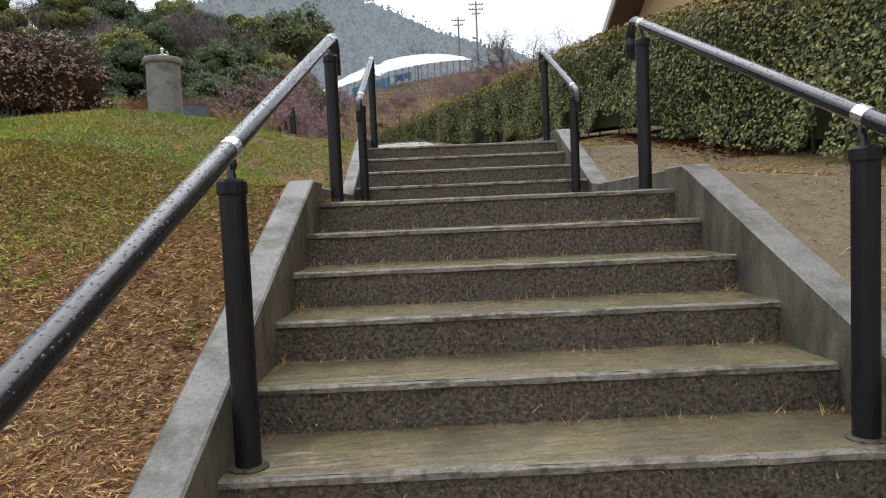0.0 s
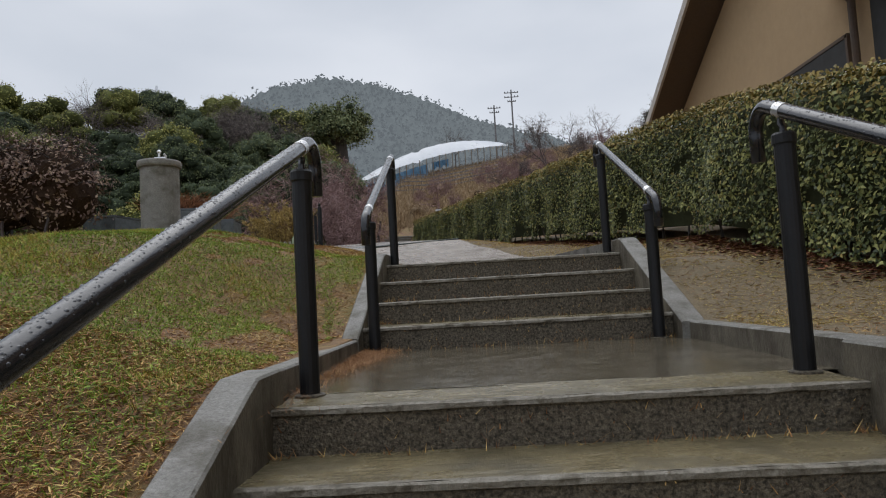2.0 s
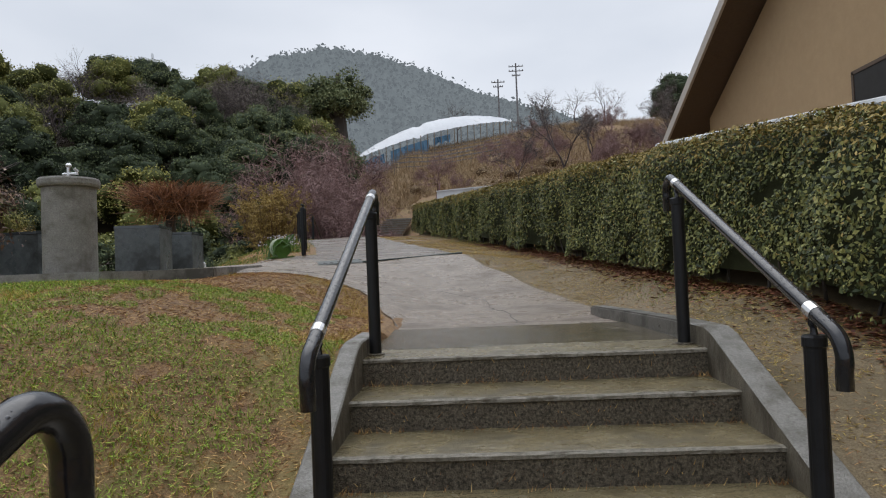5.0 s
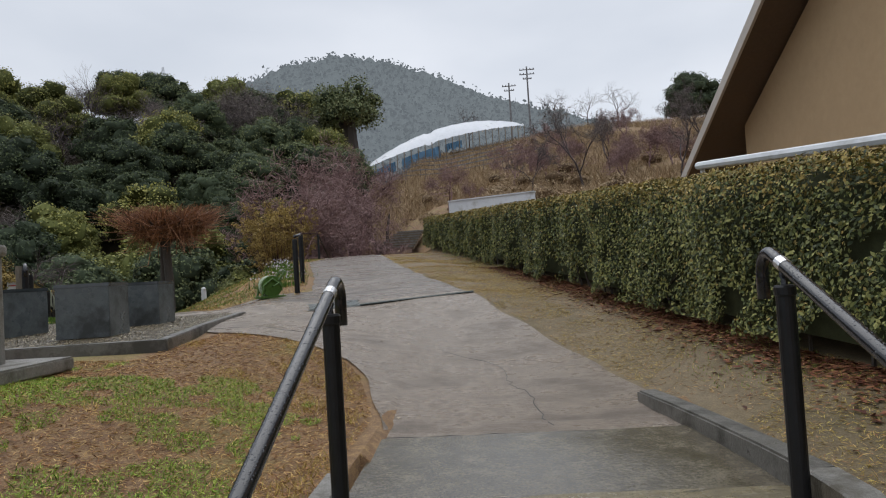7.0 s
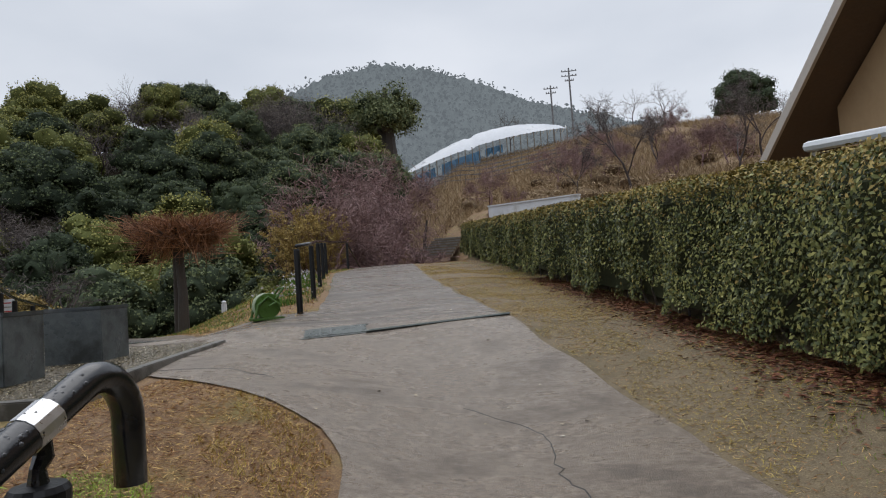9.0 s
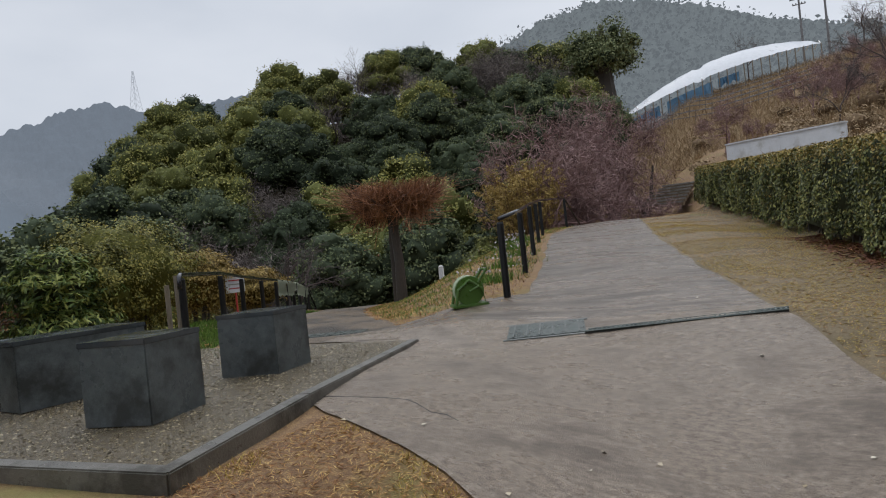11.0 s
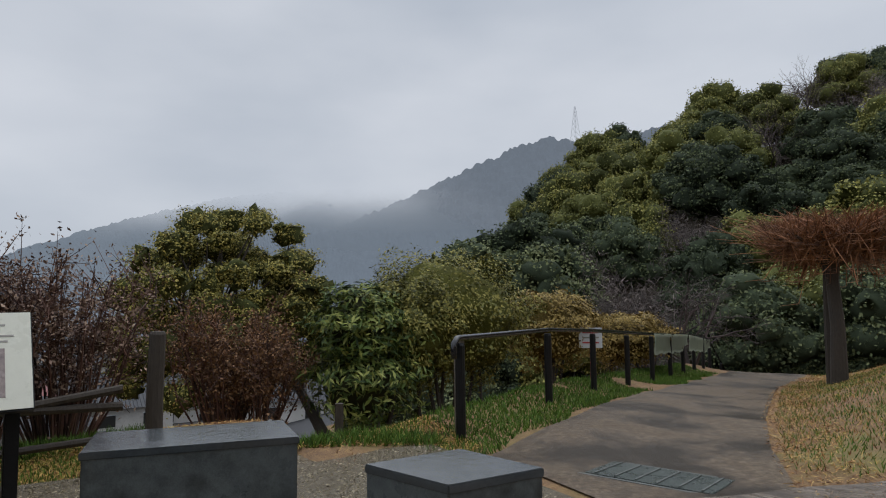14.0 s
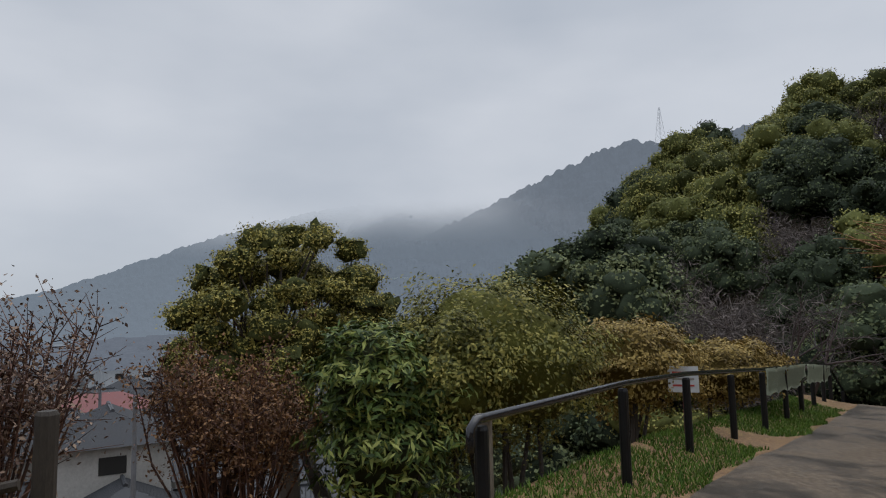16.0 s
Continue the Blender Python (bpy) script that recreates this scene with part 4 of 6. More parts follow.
def leafy_tree(name, label, rng, height, width, material, leaves=2600, size=0.36, lobes_n=18, core=0.74, trunk=0.2, flat_top=0.8, bare=0.3, clump=1.0):
    """A broad-leaved tree: trunk, limbs, a dark core for the shade inside and a crown of clumps."""
    t = thing(name, label, "tree")
    lob = []
    for k in range(lobes_n):
        a = k * 2.4 + rng.random()
        f = math.sqrt((k + 0.5) / lobes_n)
        zc = height * (bare + (1 - bare) * (0.35 + 0.5 * (1 - f * f) * flat_top + 0.12 * rng.random()))
        r = width * (0.10 + 0.12 * rng.random()) * clump
        out = width * (0.34 + 0.12 * rng.random())
        lob.append((math.cos(a) * f * out, math.sin(a) * f * out, zc + 0.05 * height * rng.normal(), r, r, r * (0.78 + 0.25 * rng.random())))
    for k in range(lobes_n // 2):
        a = k * 2.4 * 1.7
        r = width * (0.16 + 0.06 * rng.random()) * clump
        lob.append((math.cos(a) * width * 0.3, math.sin(a) * width * 0.3, height * (bare + 0.18 + 0.1 * rng.random()), r, r, r * 0.7))
    bm = tube([(0, 0, -1.0), (0.05, 0, height * 0.25), (0.0, 0.1, height * 0.55), (0.1, 0, height * 0.8)], [trunk * 1.3, trunk, trunk * 0.6, trunk * 0.2], 8)
    for k in range(7):
        cx, cy, cz, *_ = lob[(k * 3) % len(lob)]
        tube([(0, 0, height * (0.25 + 0.04 * k)), (cx * 0.5, cy * 0.5, cz * 0.8), (cx, cy, cz)], [trunk * 0.45, trunk * 0.25, trunk * 0.1], 5, bm, False)
    part("trunk", bm, M_bark, t)
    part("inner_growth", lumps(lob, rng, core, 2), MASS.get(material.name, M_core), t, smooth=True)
    p, nrm = crown_points(lob, leaves // len(lob), rng)
    child("crown", leaves_mesh("crown", p, size, material, rng, 0.75, nrm, 0.15, 1.0), t)
    return t


def bare_tree(name, label, rng, height, trunk=0.12, depth=4, material=None, spread=0.5, leaves=None, gravity=0.02, stems=1):
    t = thing(name, label, "tree")
    bm = bmesh.new()
    for k in range(stems):
        a = 2.4 * k
        branches(bm, (0.1 * math.cos(a) * (stems > 1), 0.1 * math.sin(a) * (stems > 1), -0.2), (0.3 * math.cos(a) * (stems > 1), 0.3 * math.sin(a) * (stems > 1), 1), height * 0.42, trunk, depth, rng, spread, 6, gravity)
    if leaves:
        m, n, size = leaves
        tips = np.array([v.co[:] for v in bm.verts if v.co.z > height * 0.25])
        pick = tips[rng.integers(0, len(tips), n)] + rng.normal(size=(n, 3)) * 0.08 * height * 0.3
        child("leaves", leaves_mesh("leaves", pick, size, m, rng, 0.5), t)
    part("branchwork", bm, material or M_twig, t)
    return t


def twig_tree(label, rng, height, width):
    """A leafless tree whose crown is a haze of fine twigs."""
    t = thing("bare_tree", label, "tree")
    bm = bmesh.new()
    for k in range(3):
        a = 2.1 * k
        branches(bm, (0.1 * math.cos(a), 0.1 * math.sin(a), -0.3), (0.22 * math.cos(a), 0.22 * math.sin(a), 1), height * 0.40, 0.11, 4, rng, 0.5, 6, 0.03)
    ends = np.array([v.co[:] for v in bm.verts if v.co.z > height * 0.3])
    n = 7000
    p = ends[rng.integers(0, len(ends), n)] + rng.normal(size=(n, 3)) * np.array([0.07, 0.07, 0.05]) * width
    child("twig_haze", leaves_mesh("twig_haze", p, 0.5, M_twighaze, rng, 0.07, None, 0.05), t)["kind"] = "stuff"
    part("branchwork", bm, M_twig, t)
    return t


rng = np.random.default_rng(21)
protos = [
    leafy_tree("evergreen_tree", "dense dark green evergreen tree in the hillside wood", rng, 8.5, 7.0, M_dark_leaf, 12000, 0.17, 30, clump=0.85),
    leafy_tree("evergreen_tree", "dense dark green evergreen tree in the hillside wood", rng, 7.0, 7.5, M_dark_leaf, 12000, 0.17, 30, clump=0.85),
    leafy_tree("camphor_tree", "olive green camphor tree in the hillside wood", rng, 8.0, 7.5, M_olive_leaf, 12000, 0.17, 30, clump=0.85),
    leafy_tree("camphor_tree", "olive green camphor tree in the hillside wood", rng, 6.5, 6.0, M_olive_leaf, 11000, 0.16, 30, clump=0.85),
    bare_tree("bare_tree", "leafless grey-brown deciduous tree in the wood", rng, 9.0, 0.16, 5, M_twig, 0.55),
    twig_tree("leafless grey-brown tree with dense fine twigs", rng, 8.0, 6.0),
]
first = [False] * len(protos)


def place(k, x, y, z, s, rz):
    p = protos[k]
    m = pose(x, y, z, 0, 0, rz) @ Matrix.Diagonal((s, s, s * (0.9 + 0.2 * random.random()), 1))
    if not first[k]:
        first[k] = True
        p.matrix_world = m
        return p
    o = copy_thing(p, pose(0, 0, 0))
    o.matrix_basis = m
    return o


random.seed(5)
for ring, r in enumerate(np.linspace(27, 84, 10)):
    az = 12.5 + 1.5 * (ring % 2)
    while az < 67:
        a = math.radians(az + random.uniform(-1.2, 1.2))
        rr = r + random.uniform(-2, 2)
        x, y = -1.5 - rr * math.sin(a), 10.5 + rr * math.cos(a)
        # dark evergreens uphill, camphors on the shoulder, leafless trees between
        if az < 27:
            k = random.choice([0, 1, 0, 1, 1, 0, 2, 5])
        elif az < 36:
            k = random.choice([5, 1, 4, 1, 5, 2, 3]) if r > 56 else random.choice([2, 3, 2, 3, 0, 1])
        elif az < 52:
            k = random.choice([2, 3, 2, 3, 2, 0, 2]) if r > 46 else random.choice([5, 0, 1, 0, 5, 3])
        else:
            k = random.choice([0, 1, 1, 2]) if r > 46 else random.choice([5, 1, 1, 0])
        if not (az < 17 and r < 44):
            place(k, x, y, gz(x, y) - 0.6, random.uniform(0.8, 1.1) * (0.66 + 0.0045 * r) * (0.84 if k == 5 else 1.0), random.uniform(0, 360))
        az += math.degrees(5.2 / r) * (0.8 + 0.004 * r) * (0.72 if az > 40 else 0.8)

for r in (25.5, 29, 34):
    for az in range(30, 66, 5 if r < 30 else 4):
        a = math.radians(az + random.uniform(-1.5, 1.5))
        x, y = -1.5 - r * math.sin(a), 10.5 + r * math.cos(a)
        place(random.choice([0, 1, 1]), x, y, gz(x, y) - 0.5, random.uniform(0.4, 0.55), random.uniform(0, 360))
for x, y, s in ((-27.6, 73.2, 1.0), (-25.1, 74.1, 1.1), (-23.0, 74.9, 1.05), (-26.5, 78, 1.1), (-24, 79, 1.1), (-30, 75, 1.0)):
    place(5, x, y, gz(x, y) - 1.3, s * 0.95, x * 77)
for x, y, z, s in ((-32.1, 29.0, -1.9, 1.15), (-35.6, 34.9, 0.2, 1.15), (-29.5, 31.5, -2.2, 1.0)):
    place(1, x, y, z, s, x * 50)
M_litter = mat("wet_leaf_litter", [(0.3, (0.012, 0.010, 0.006)), (0.7, (0.045, 0.034, 0.02))], scale=1.2, rough=(0.8, 0.98), spec=0.1, bump=1.0, bump_scale=20)
floor = sheet("forest_floor", np.linspace(22, 92, 60), np.linspace(14, 68, 60), lambda u, v: (-1.5 - u * np.sin(np.radians(v)), 10.5 + u * np.cos(np.radians(v))), M_litter, 0.12)
tagged(new("ground_forest", floor), "dark wet leaf litter under the hillside wood", "ground", kind="structure")
for k in range(20):
    x, y = -10.5 - 8 * random.random(), 38 + 20 * random.random()
    place(random.choice([0, 1, 1]), x, y, gz(x, y) - 0.6, random.uniform(0.35, 0.5), random.uniform(0, 360))
big = leafy_tree("evergreen_tree", "tall dark evergreen standing above the wood", np.random.default_rng(4), 14, 8, M_dark_leaf, 14000, 0.24, 30, 0.3, 1.0, 0.2)
big.matrix_world = pose(-15.2, 80, 26.6 - 14 * 0.97)

# pollarded tree by the lane
def pollard(x, y, z):
    rng = np.random.default_rng(8)
    t = thing("pollarded_tree", "pollarded tree with a flat umbrella of red-brown twigs", "tree", (x, y, z))
    part("trunk", tube([(0, 0, -0.5), (0.03, 0, 0.7), (-0.03, 0.02, 1.5), (0, 0, 1.95)], [0.15, 0.115, 0.105, 0.12], 12), M_bark, t)
    part("trunk", tube([(-0.22, 0.15, -0.5), (-0.2, 0.12, 0.9), (-0.12, 0.05, 1.9)], [0.1, 0.08, 0.08], 10), M_bark, t)
    limbs, twigs = bmesh.new(), bmesh.new()
    for k in range(22):
        a = 2 * math.pi * k / 22 + rng.normal() * 0.1
        L = 0.7 + 0.5 * rng.random()
        e = Vector((math.cos(a) * L, math.sin(a) * L, 2.2 + 0.15 * rng.random()))
        midp = Vector((e.x * 0.45, e.y * 0.45, 1.98 + 0.12 * rng.random()))
        tube([(0, 0, 1.75), midp, e], [0.06, 0.045, 0.025], 6, limbs, False)
        for q in range(150):
            f = 0.35 + 0.65 * rng.random()
            s = Vector((0, 0, 1.8)).lerp(e, f) + Vector(rng.normal(size=3)) * 0.09
            up = 0.55 if rng.random() < 0.8 else -0.25
            d = Vector((e.x * 0.3 + rng.normal() * 0.45, e.y * 0.3 + rng.normal() * 0.45, up + 0.25 * rng.normal()))
            m = s + d * 0.28 + Vector(rng.normal(size=3)) * 0.05
            tip = m + (d + Vector(rng.normal(size=3)) * 0.35) * (0.2 + 0.28 * rng.random())
            tip.z = min(tip.z, 2.62 + 0.09 * rng.random())
            m.z = min(m.z, tip.z + 0.03)
            tube([s, m, tip], [0.010, 0.007, 0.003], 3, twigs, False)
    part("branchwork", limbs, M_bark, t)
    tagged(part("twig_crown", twigs, M_barkred, t, "wet red-brown twigs"), kind="stuff")


pollard(-8.98, 23.1, 1.12)


def shrub(name, label, x, y, lobes, material, rng, n, size, aspect=0.5, stems=8, z=None, core=0.86, stem_mat=None, height_stems=0.9):
    z = gz(x, y) if z is None else z
    t = thing(name, label, "shrub", (x, y, z))
    p, nrm = crown_points(lobes, n // len(lobes), rng, 0.8)
    child("foliage", leaves_mesh("foliage", p, size, material, rng, aspect, nrm), t)
    if core:
        # filled core, darker than the leaves to stand for inner shade
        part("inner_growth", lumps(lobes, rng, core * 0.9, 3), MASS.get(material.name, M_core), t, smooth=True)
    for k in range(stems):
        lx, ly, lz, *_ = lobes[k % len(lobes)]
        a, r = rng.random() * 6.28, 0.12 + 0.2 * rng.random()
        part("stem", tube([(lx * 0.6 + r * math.cos(a), ly * 0.6 + r * math.sin(a), -0.15), (lx * 0.8 + 0.8 * r * math.cos(a + 0.4), ly * 0.8 + 0.8 * r * math.sin(a + 0.4), lz * 0.5), (lx, ly, lz * height_stems)], [0.03, 0.022, 0.012], 6), stem_mat or M_bark, t)
    return t


rng = np.random.default_rng(31)
shrub("privet_shrub", "large rounded yellow-green clipped shrub behind the fence", -9.4, 15.6, [(0, 0, 1.2, 1.0, 1.1, 0.85), (0.25, -0.6, 1.05, 0.7, 0.65, 0.7), (-0.3, 0.55, 1.0, 0.7, 0.75, 0.68)], M_shrub, rng, 42000, 0.045, z=0.95)
shrub("clipped_shrub", "ochre and green clipped shrub behind the fence", -10.4, 17.9, [(0, 0, 0.95, 0.75, 0.8, 0.6), (-0.4, 0.6, 0.9, 0.7, 0.7, 0.55)], M_ochre, rng, 17000, 0.055, z=0.95)
shrub("clipped_shrub", "yellow-green clipped hedge shrub behind the fence", -11.7, 20.6, [(0, 0, 0.8, 0.75, 0.8, 0.5), (-0.6, 0.9, 0.8, 0.75, 0.8, 0.5)], M_ochre, rng, 15000, 0.06, z=0.75)
shrub("laurel_shrub", "glossy long-leaved evergreen shrub", -8.95, 14.35, [(0, 0, 0.5, 0.62, 0.62, 0.55), (0.05, -0.1, 1.1, 0.5, 0.5, 0.5), (-0.1, 0.35, 0.9, 0.5, 0.5, 0.5)], M_laurel, rng, 11000, 0.105, 0.25, core=0.75, z=0.95)

# ---- fences ----
def fence(name, label, pts, h, sag_rail=True, r=0.042, elbow=False):
    x0, y0 = pts[0]
    z0 = gz(x0, y0)
    t = thing(name, label, "fence", (x0, y0, z0))
    tops = []
    for x, y in pts:
        z = gz(x, y)
        part("post", lathe([(r, z - z0 - 0.15), (r * 0.98, z - z0 + h - 0.06), (r * 0.8, z - z0 + h - 0.04)], 12, (x - x0, y - y0, 0)), M_post, t)
        tops.append((x - x0, y - y0, z - z0 + h))
    if elbow:
        ax, ay, az = tops[0]
        tops = [(ax + 0.08, ay - 0.1, az - 0.16), (ax + 0.07, ay - 0.09, az - 0.04), (ax + 0.03, ay - 0.04, az)] + tops
    part("rail", tube(tops, 0.026, 10), M_black, t, smooth=True)
    return t


west = fence("metal_fence", "black post and pipe fence beside the lane", [(-6.58, 14.29), (-7.79, 16.05), (-8.93, 17.63), (-9.65, 18.9), (-10.3, 20.05), (-11.1, 21.3), (-11.9, 22.5), (-12.7, 23.7), (-13.5, 24.9), (-14.3, 26.05), (-15.6, 28), (-16.9, 30), (-18.2, 32)], 0.80, elbow=True)
east = fence("metal_fence", "black post and pipe fence beside the upper path", [(-3.32, 16.0), (-3.8, 18.0), (-4.41, 20.2), (-5.2, 22.9), (-5.85, 25.2), (-6.3, 29), (-6.7, 33), (-7.0, 36.5), (-7.2, 39.5), (-7.4, 42), (-7.6, 45)], 0.92)

# ---- far hills, hazed with distance by a glow in their materials ----
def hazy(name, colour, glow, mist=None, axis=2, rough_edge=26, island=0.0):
    """Wooded slopes far off in the rain, haze put in as glow; mist: heights between which they vanish in cloud."""
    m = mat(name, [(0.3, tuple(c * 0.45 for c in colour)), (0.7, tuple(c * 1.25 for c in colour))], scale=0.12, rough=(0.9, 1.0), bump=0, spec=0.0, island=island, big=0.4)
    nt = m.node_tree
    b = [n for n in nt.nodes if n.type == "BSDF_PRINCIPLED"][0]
    # emission stands for the haze in front of the surface
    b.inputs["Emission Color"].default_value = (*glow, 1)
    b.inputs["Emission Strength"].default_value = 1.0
    if mist:
        co = nt.nodes.new("ShaderNodeTexCoord")
        sep = nt.nodes.new("ShaderNodeSeparateXYZ")
        nz = nt.nodes.new("ShaderNodeTexNoise")
        nz.inputs["Scale"].default_value = 0.012
        nz.inputs["Detail"].default_value = 4
        ad = nt.nodes.new("ShaderNodeMath")
        ad.operation = "MULTIPLY_ADD"
        ad.inputs[1].default_value = rough_edge
        mr = nt.nodes.new("ShaderNodeMapRange")
        mr.interpolation_type = "SMOOTHSTEP"
        mr.inputs["From Min"].default_value, mr.inputs["From Max"].default_value = mist
        tr = nt.nodes.new("ShaderNodeBsdfTransparent")
        mx = nt.nodes.new("ShaderNodeMixShader")
        out = [n for n in nt.nodes if n.type == "OUTPUT_MATERIAL"][0]
        nt.links.new(co.outputs["Object"], sep.inputs[0])
        nt.links.new(co.outputs["Object"], nz.inputs["Vector"])
        nt.links.new(nz.outputs[0], ad.inputs[0])
        nt.links.new(sep.outputs[axis], ad.inputs[2])
        nt.links.new(ad.outputs[0], mr.inputs[0])
        nt.links.new(mr.outputs[0], mx.inputs[0])
        nt.links.new(b.outputs[0], mx.inputs[1])
        nt.links.new(tr.outputs[0], mx.inputs[2])
        nt.links.new(mx.outputs[0], out.inputs[0])
    return m


def far_hill(name, label, dist, outline, material, depth=120, tree=4.0, n=520, seed=1):
    """A wooded ridge; outline: azimuths west of north and elevations of its crest, seen from the plaza."""
    rng = np.random.default_rng(seed)
    az = np.linspace(outline[0][0], outline[-1][0], n)
    el = np.interp(az, [o[0] for o in outline], [o[1] for o in outline])
    bm_v, faces = [], []
    m = 40
    for j in range(m + 1):
        f = j / m
        d = dist - depth * (1 - f)
        for i in range(n):
            a = math.radians(az[i])
            x, y = -1.5 - d * math.sin(a), 10.5 + d * math.cos(a)
            crest = 2.3 + dist * math.tan(math.radians(el[i]))
            q = tree * 0.8
            lump = noise.noise((x / q, y / q, seed)) + 0.6 * noise.noise((x / q * 2.3, y / q * 2.3, seed + 7)) + 0.9 * noise.noise((x / q * 0.25, y / q * 0.25, 3))
            z = -14 + (crest + 14) * (0.15 * f + 0.85 * f ** 1.2) + tree * 0.38 * lump * min(1, 3 * f)
            bm_v.append((x, y, z))
    for j in range(m):
        for i in range(n - 1):
            faces.append((j * n + i, j * n + i + 1, (j + 1) * n + i + 1, (j + 1) * n + i))
    return tagged(new(name, mesh_of(name, bm_v, faces, material)), label, "hill", kind="structure")


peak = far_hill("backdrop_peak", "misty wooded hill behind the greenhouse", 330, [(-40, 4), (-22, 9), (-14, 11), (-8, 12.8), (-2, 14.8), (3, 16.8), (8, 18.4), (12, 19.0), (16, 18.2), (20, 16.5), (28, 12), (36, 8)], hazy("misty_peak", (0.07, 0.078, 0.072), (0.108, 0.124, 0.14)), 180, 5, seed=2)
# winter crowns on the peak: ragged clumps that break its outline
rp = np.random.default_rng(44)
pv = np.array([v.co[:] for v in peak.data.vertices])[520 * 12:]
pv = pv[rp.integers(0, len(pv), 26000)]
pv = pv + rp.normal(size=pv.shape) * np.array([1.4, 1.4, 0.7]) + np.array([0, 0, 0.3])
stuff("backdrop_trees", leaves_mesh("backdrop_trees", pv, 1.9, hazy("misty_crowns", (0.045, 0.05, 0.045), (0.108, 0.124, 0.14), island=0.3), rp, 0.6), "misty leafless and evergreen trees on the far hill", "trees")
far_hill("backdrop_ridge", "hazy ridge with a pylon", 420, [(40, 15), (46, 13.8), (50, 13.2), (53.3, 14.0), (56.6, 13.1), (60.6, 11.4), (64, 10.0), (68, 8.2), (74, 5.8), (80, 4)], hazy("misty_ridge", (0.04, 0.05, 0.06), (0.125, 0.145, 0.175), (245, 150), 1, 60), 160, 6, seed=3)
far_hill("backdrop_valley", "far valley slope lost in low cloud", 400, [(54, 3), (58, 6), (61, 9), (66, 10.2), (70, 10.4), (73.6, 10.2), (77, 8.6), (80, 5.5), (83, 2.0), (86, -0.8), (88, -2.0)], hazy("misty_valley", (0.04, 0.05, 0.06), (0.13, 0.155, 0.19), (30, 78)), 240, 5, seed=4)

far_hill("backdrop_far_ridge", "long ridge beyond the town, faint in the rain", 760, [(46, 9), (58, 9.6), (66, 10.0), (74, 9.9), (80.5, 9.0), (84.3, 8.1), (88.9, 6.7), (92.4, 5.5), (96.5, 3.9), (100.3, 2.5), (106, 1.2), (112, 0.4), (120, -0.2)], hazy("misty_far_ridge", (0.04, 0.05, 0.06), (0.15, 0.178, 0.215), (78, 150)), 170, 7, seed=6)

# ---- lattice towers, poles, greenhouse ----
# steel colour lifted by a glow that stands for haze
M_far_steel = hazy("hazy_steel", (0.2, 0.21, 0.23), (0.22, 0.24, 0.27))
M_vinyl = mat("white_vinyl_sheet", [(0.3, (0.36, 0.38, 0.41)), (0.7, (0.56, 0.58, 0.61))], scale=0.35, rough=(0.25, 0.5), bump=0.4, bump_scale=3)
M_blue = mat("blue_tarpaulin", [(0.3, (0.07, 0.18, 0.33)), (0.7, (0.16, 0.32, 0.48))], scale=0.8, rough=(0.4, 0.6), bump=0.3, bump_scale=5)
M_pole = mat("concrete_pole", [(0.3, (0.12, 0.12, 0.125)), (0.7, (0.2, 0.2, 0.21))], scale=2)


def lattice_tower(x, y, z0, z1, w, label):
    t = thing("lattice_tower", label, "pylon", (x, y, z0))
    h = z1 - z0
    for sx in (-1, 1):
        for sy in (-1, 1):
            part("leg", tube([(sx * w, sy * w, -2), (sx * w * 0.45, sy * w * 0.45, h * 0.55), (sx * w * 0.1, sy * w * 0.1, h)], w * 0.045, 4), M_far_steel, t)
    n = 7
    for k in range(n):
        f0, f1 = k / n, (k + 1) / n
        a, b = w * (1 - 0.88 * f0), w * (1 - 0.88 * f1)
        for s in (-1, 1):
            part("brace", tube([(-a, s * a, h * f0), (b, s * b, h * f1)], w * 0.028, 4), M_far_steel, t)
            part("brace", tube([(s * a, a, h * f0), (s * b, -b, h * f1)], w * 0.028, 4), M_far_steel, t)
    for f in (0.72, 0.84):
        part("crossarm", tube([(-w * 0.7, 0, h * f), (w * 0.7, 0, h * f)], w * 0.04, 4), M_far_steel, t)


lattice_tower(-325.6, 272.9, 102.0, 125.0, 2.6, "tall steel lattice pylon, paled by haze, on the misty ridge")
lattice_tower(-62.6, 131.9, 38.0, 46.2, 1.0, "small mast above the wooded hill, paled by haze")


def utility_pole(x, y, z0, z1, arms, label):
    t = thing("utility_pole", label, "utility pole", (x, y, z0))
    h = z1 - z0
    part("pole", tube([(0, 0, -0.8), (0, 0, h)], [0.17, 0.12], 10), M_pole, t)
    for k, w in enumerate(arms):
        z = h - 0.5 - 0.75 * k
        part("crossarm", box(0, 0, z, w * 2, 0.1, 0.12), M_pole, t)
        for s in (-1, -0.5, 0.5, 1):
            part("insulator", lathe([(0.06, 0), (0.08, 0.1), (0.04, 0.2)], 8, (s * w * 0.9, 0, z + 0.06)), M_pole, t)


utility_pole(5.1, 111.4, 21.5, 31.5, [1.1, 0.8], "concrete utility pole with two crossarms on the hill")
utility_pole(8.1, 111.2, 21.8, 33.9, [1.2, 1.2, 0.7], "taller concrete utility pole with crossarms on the hill")

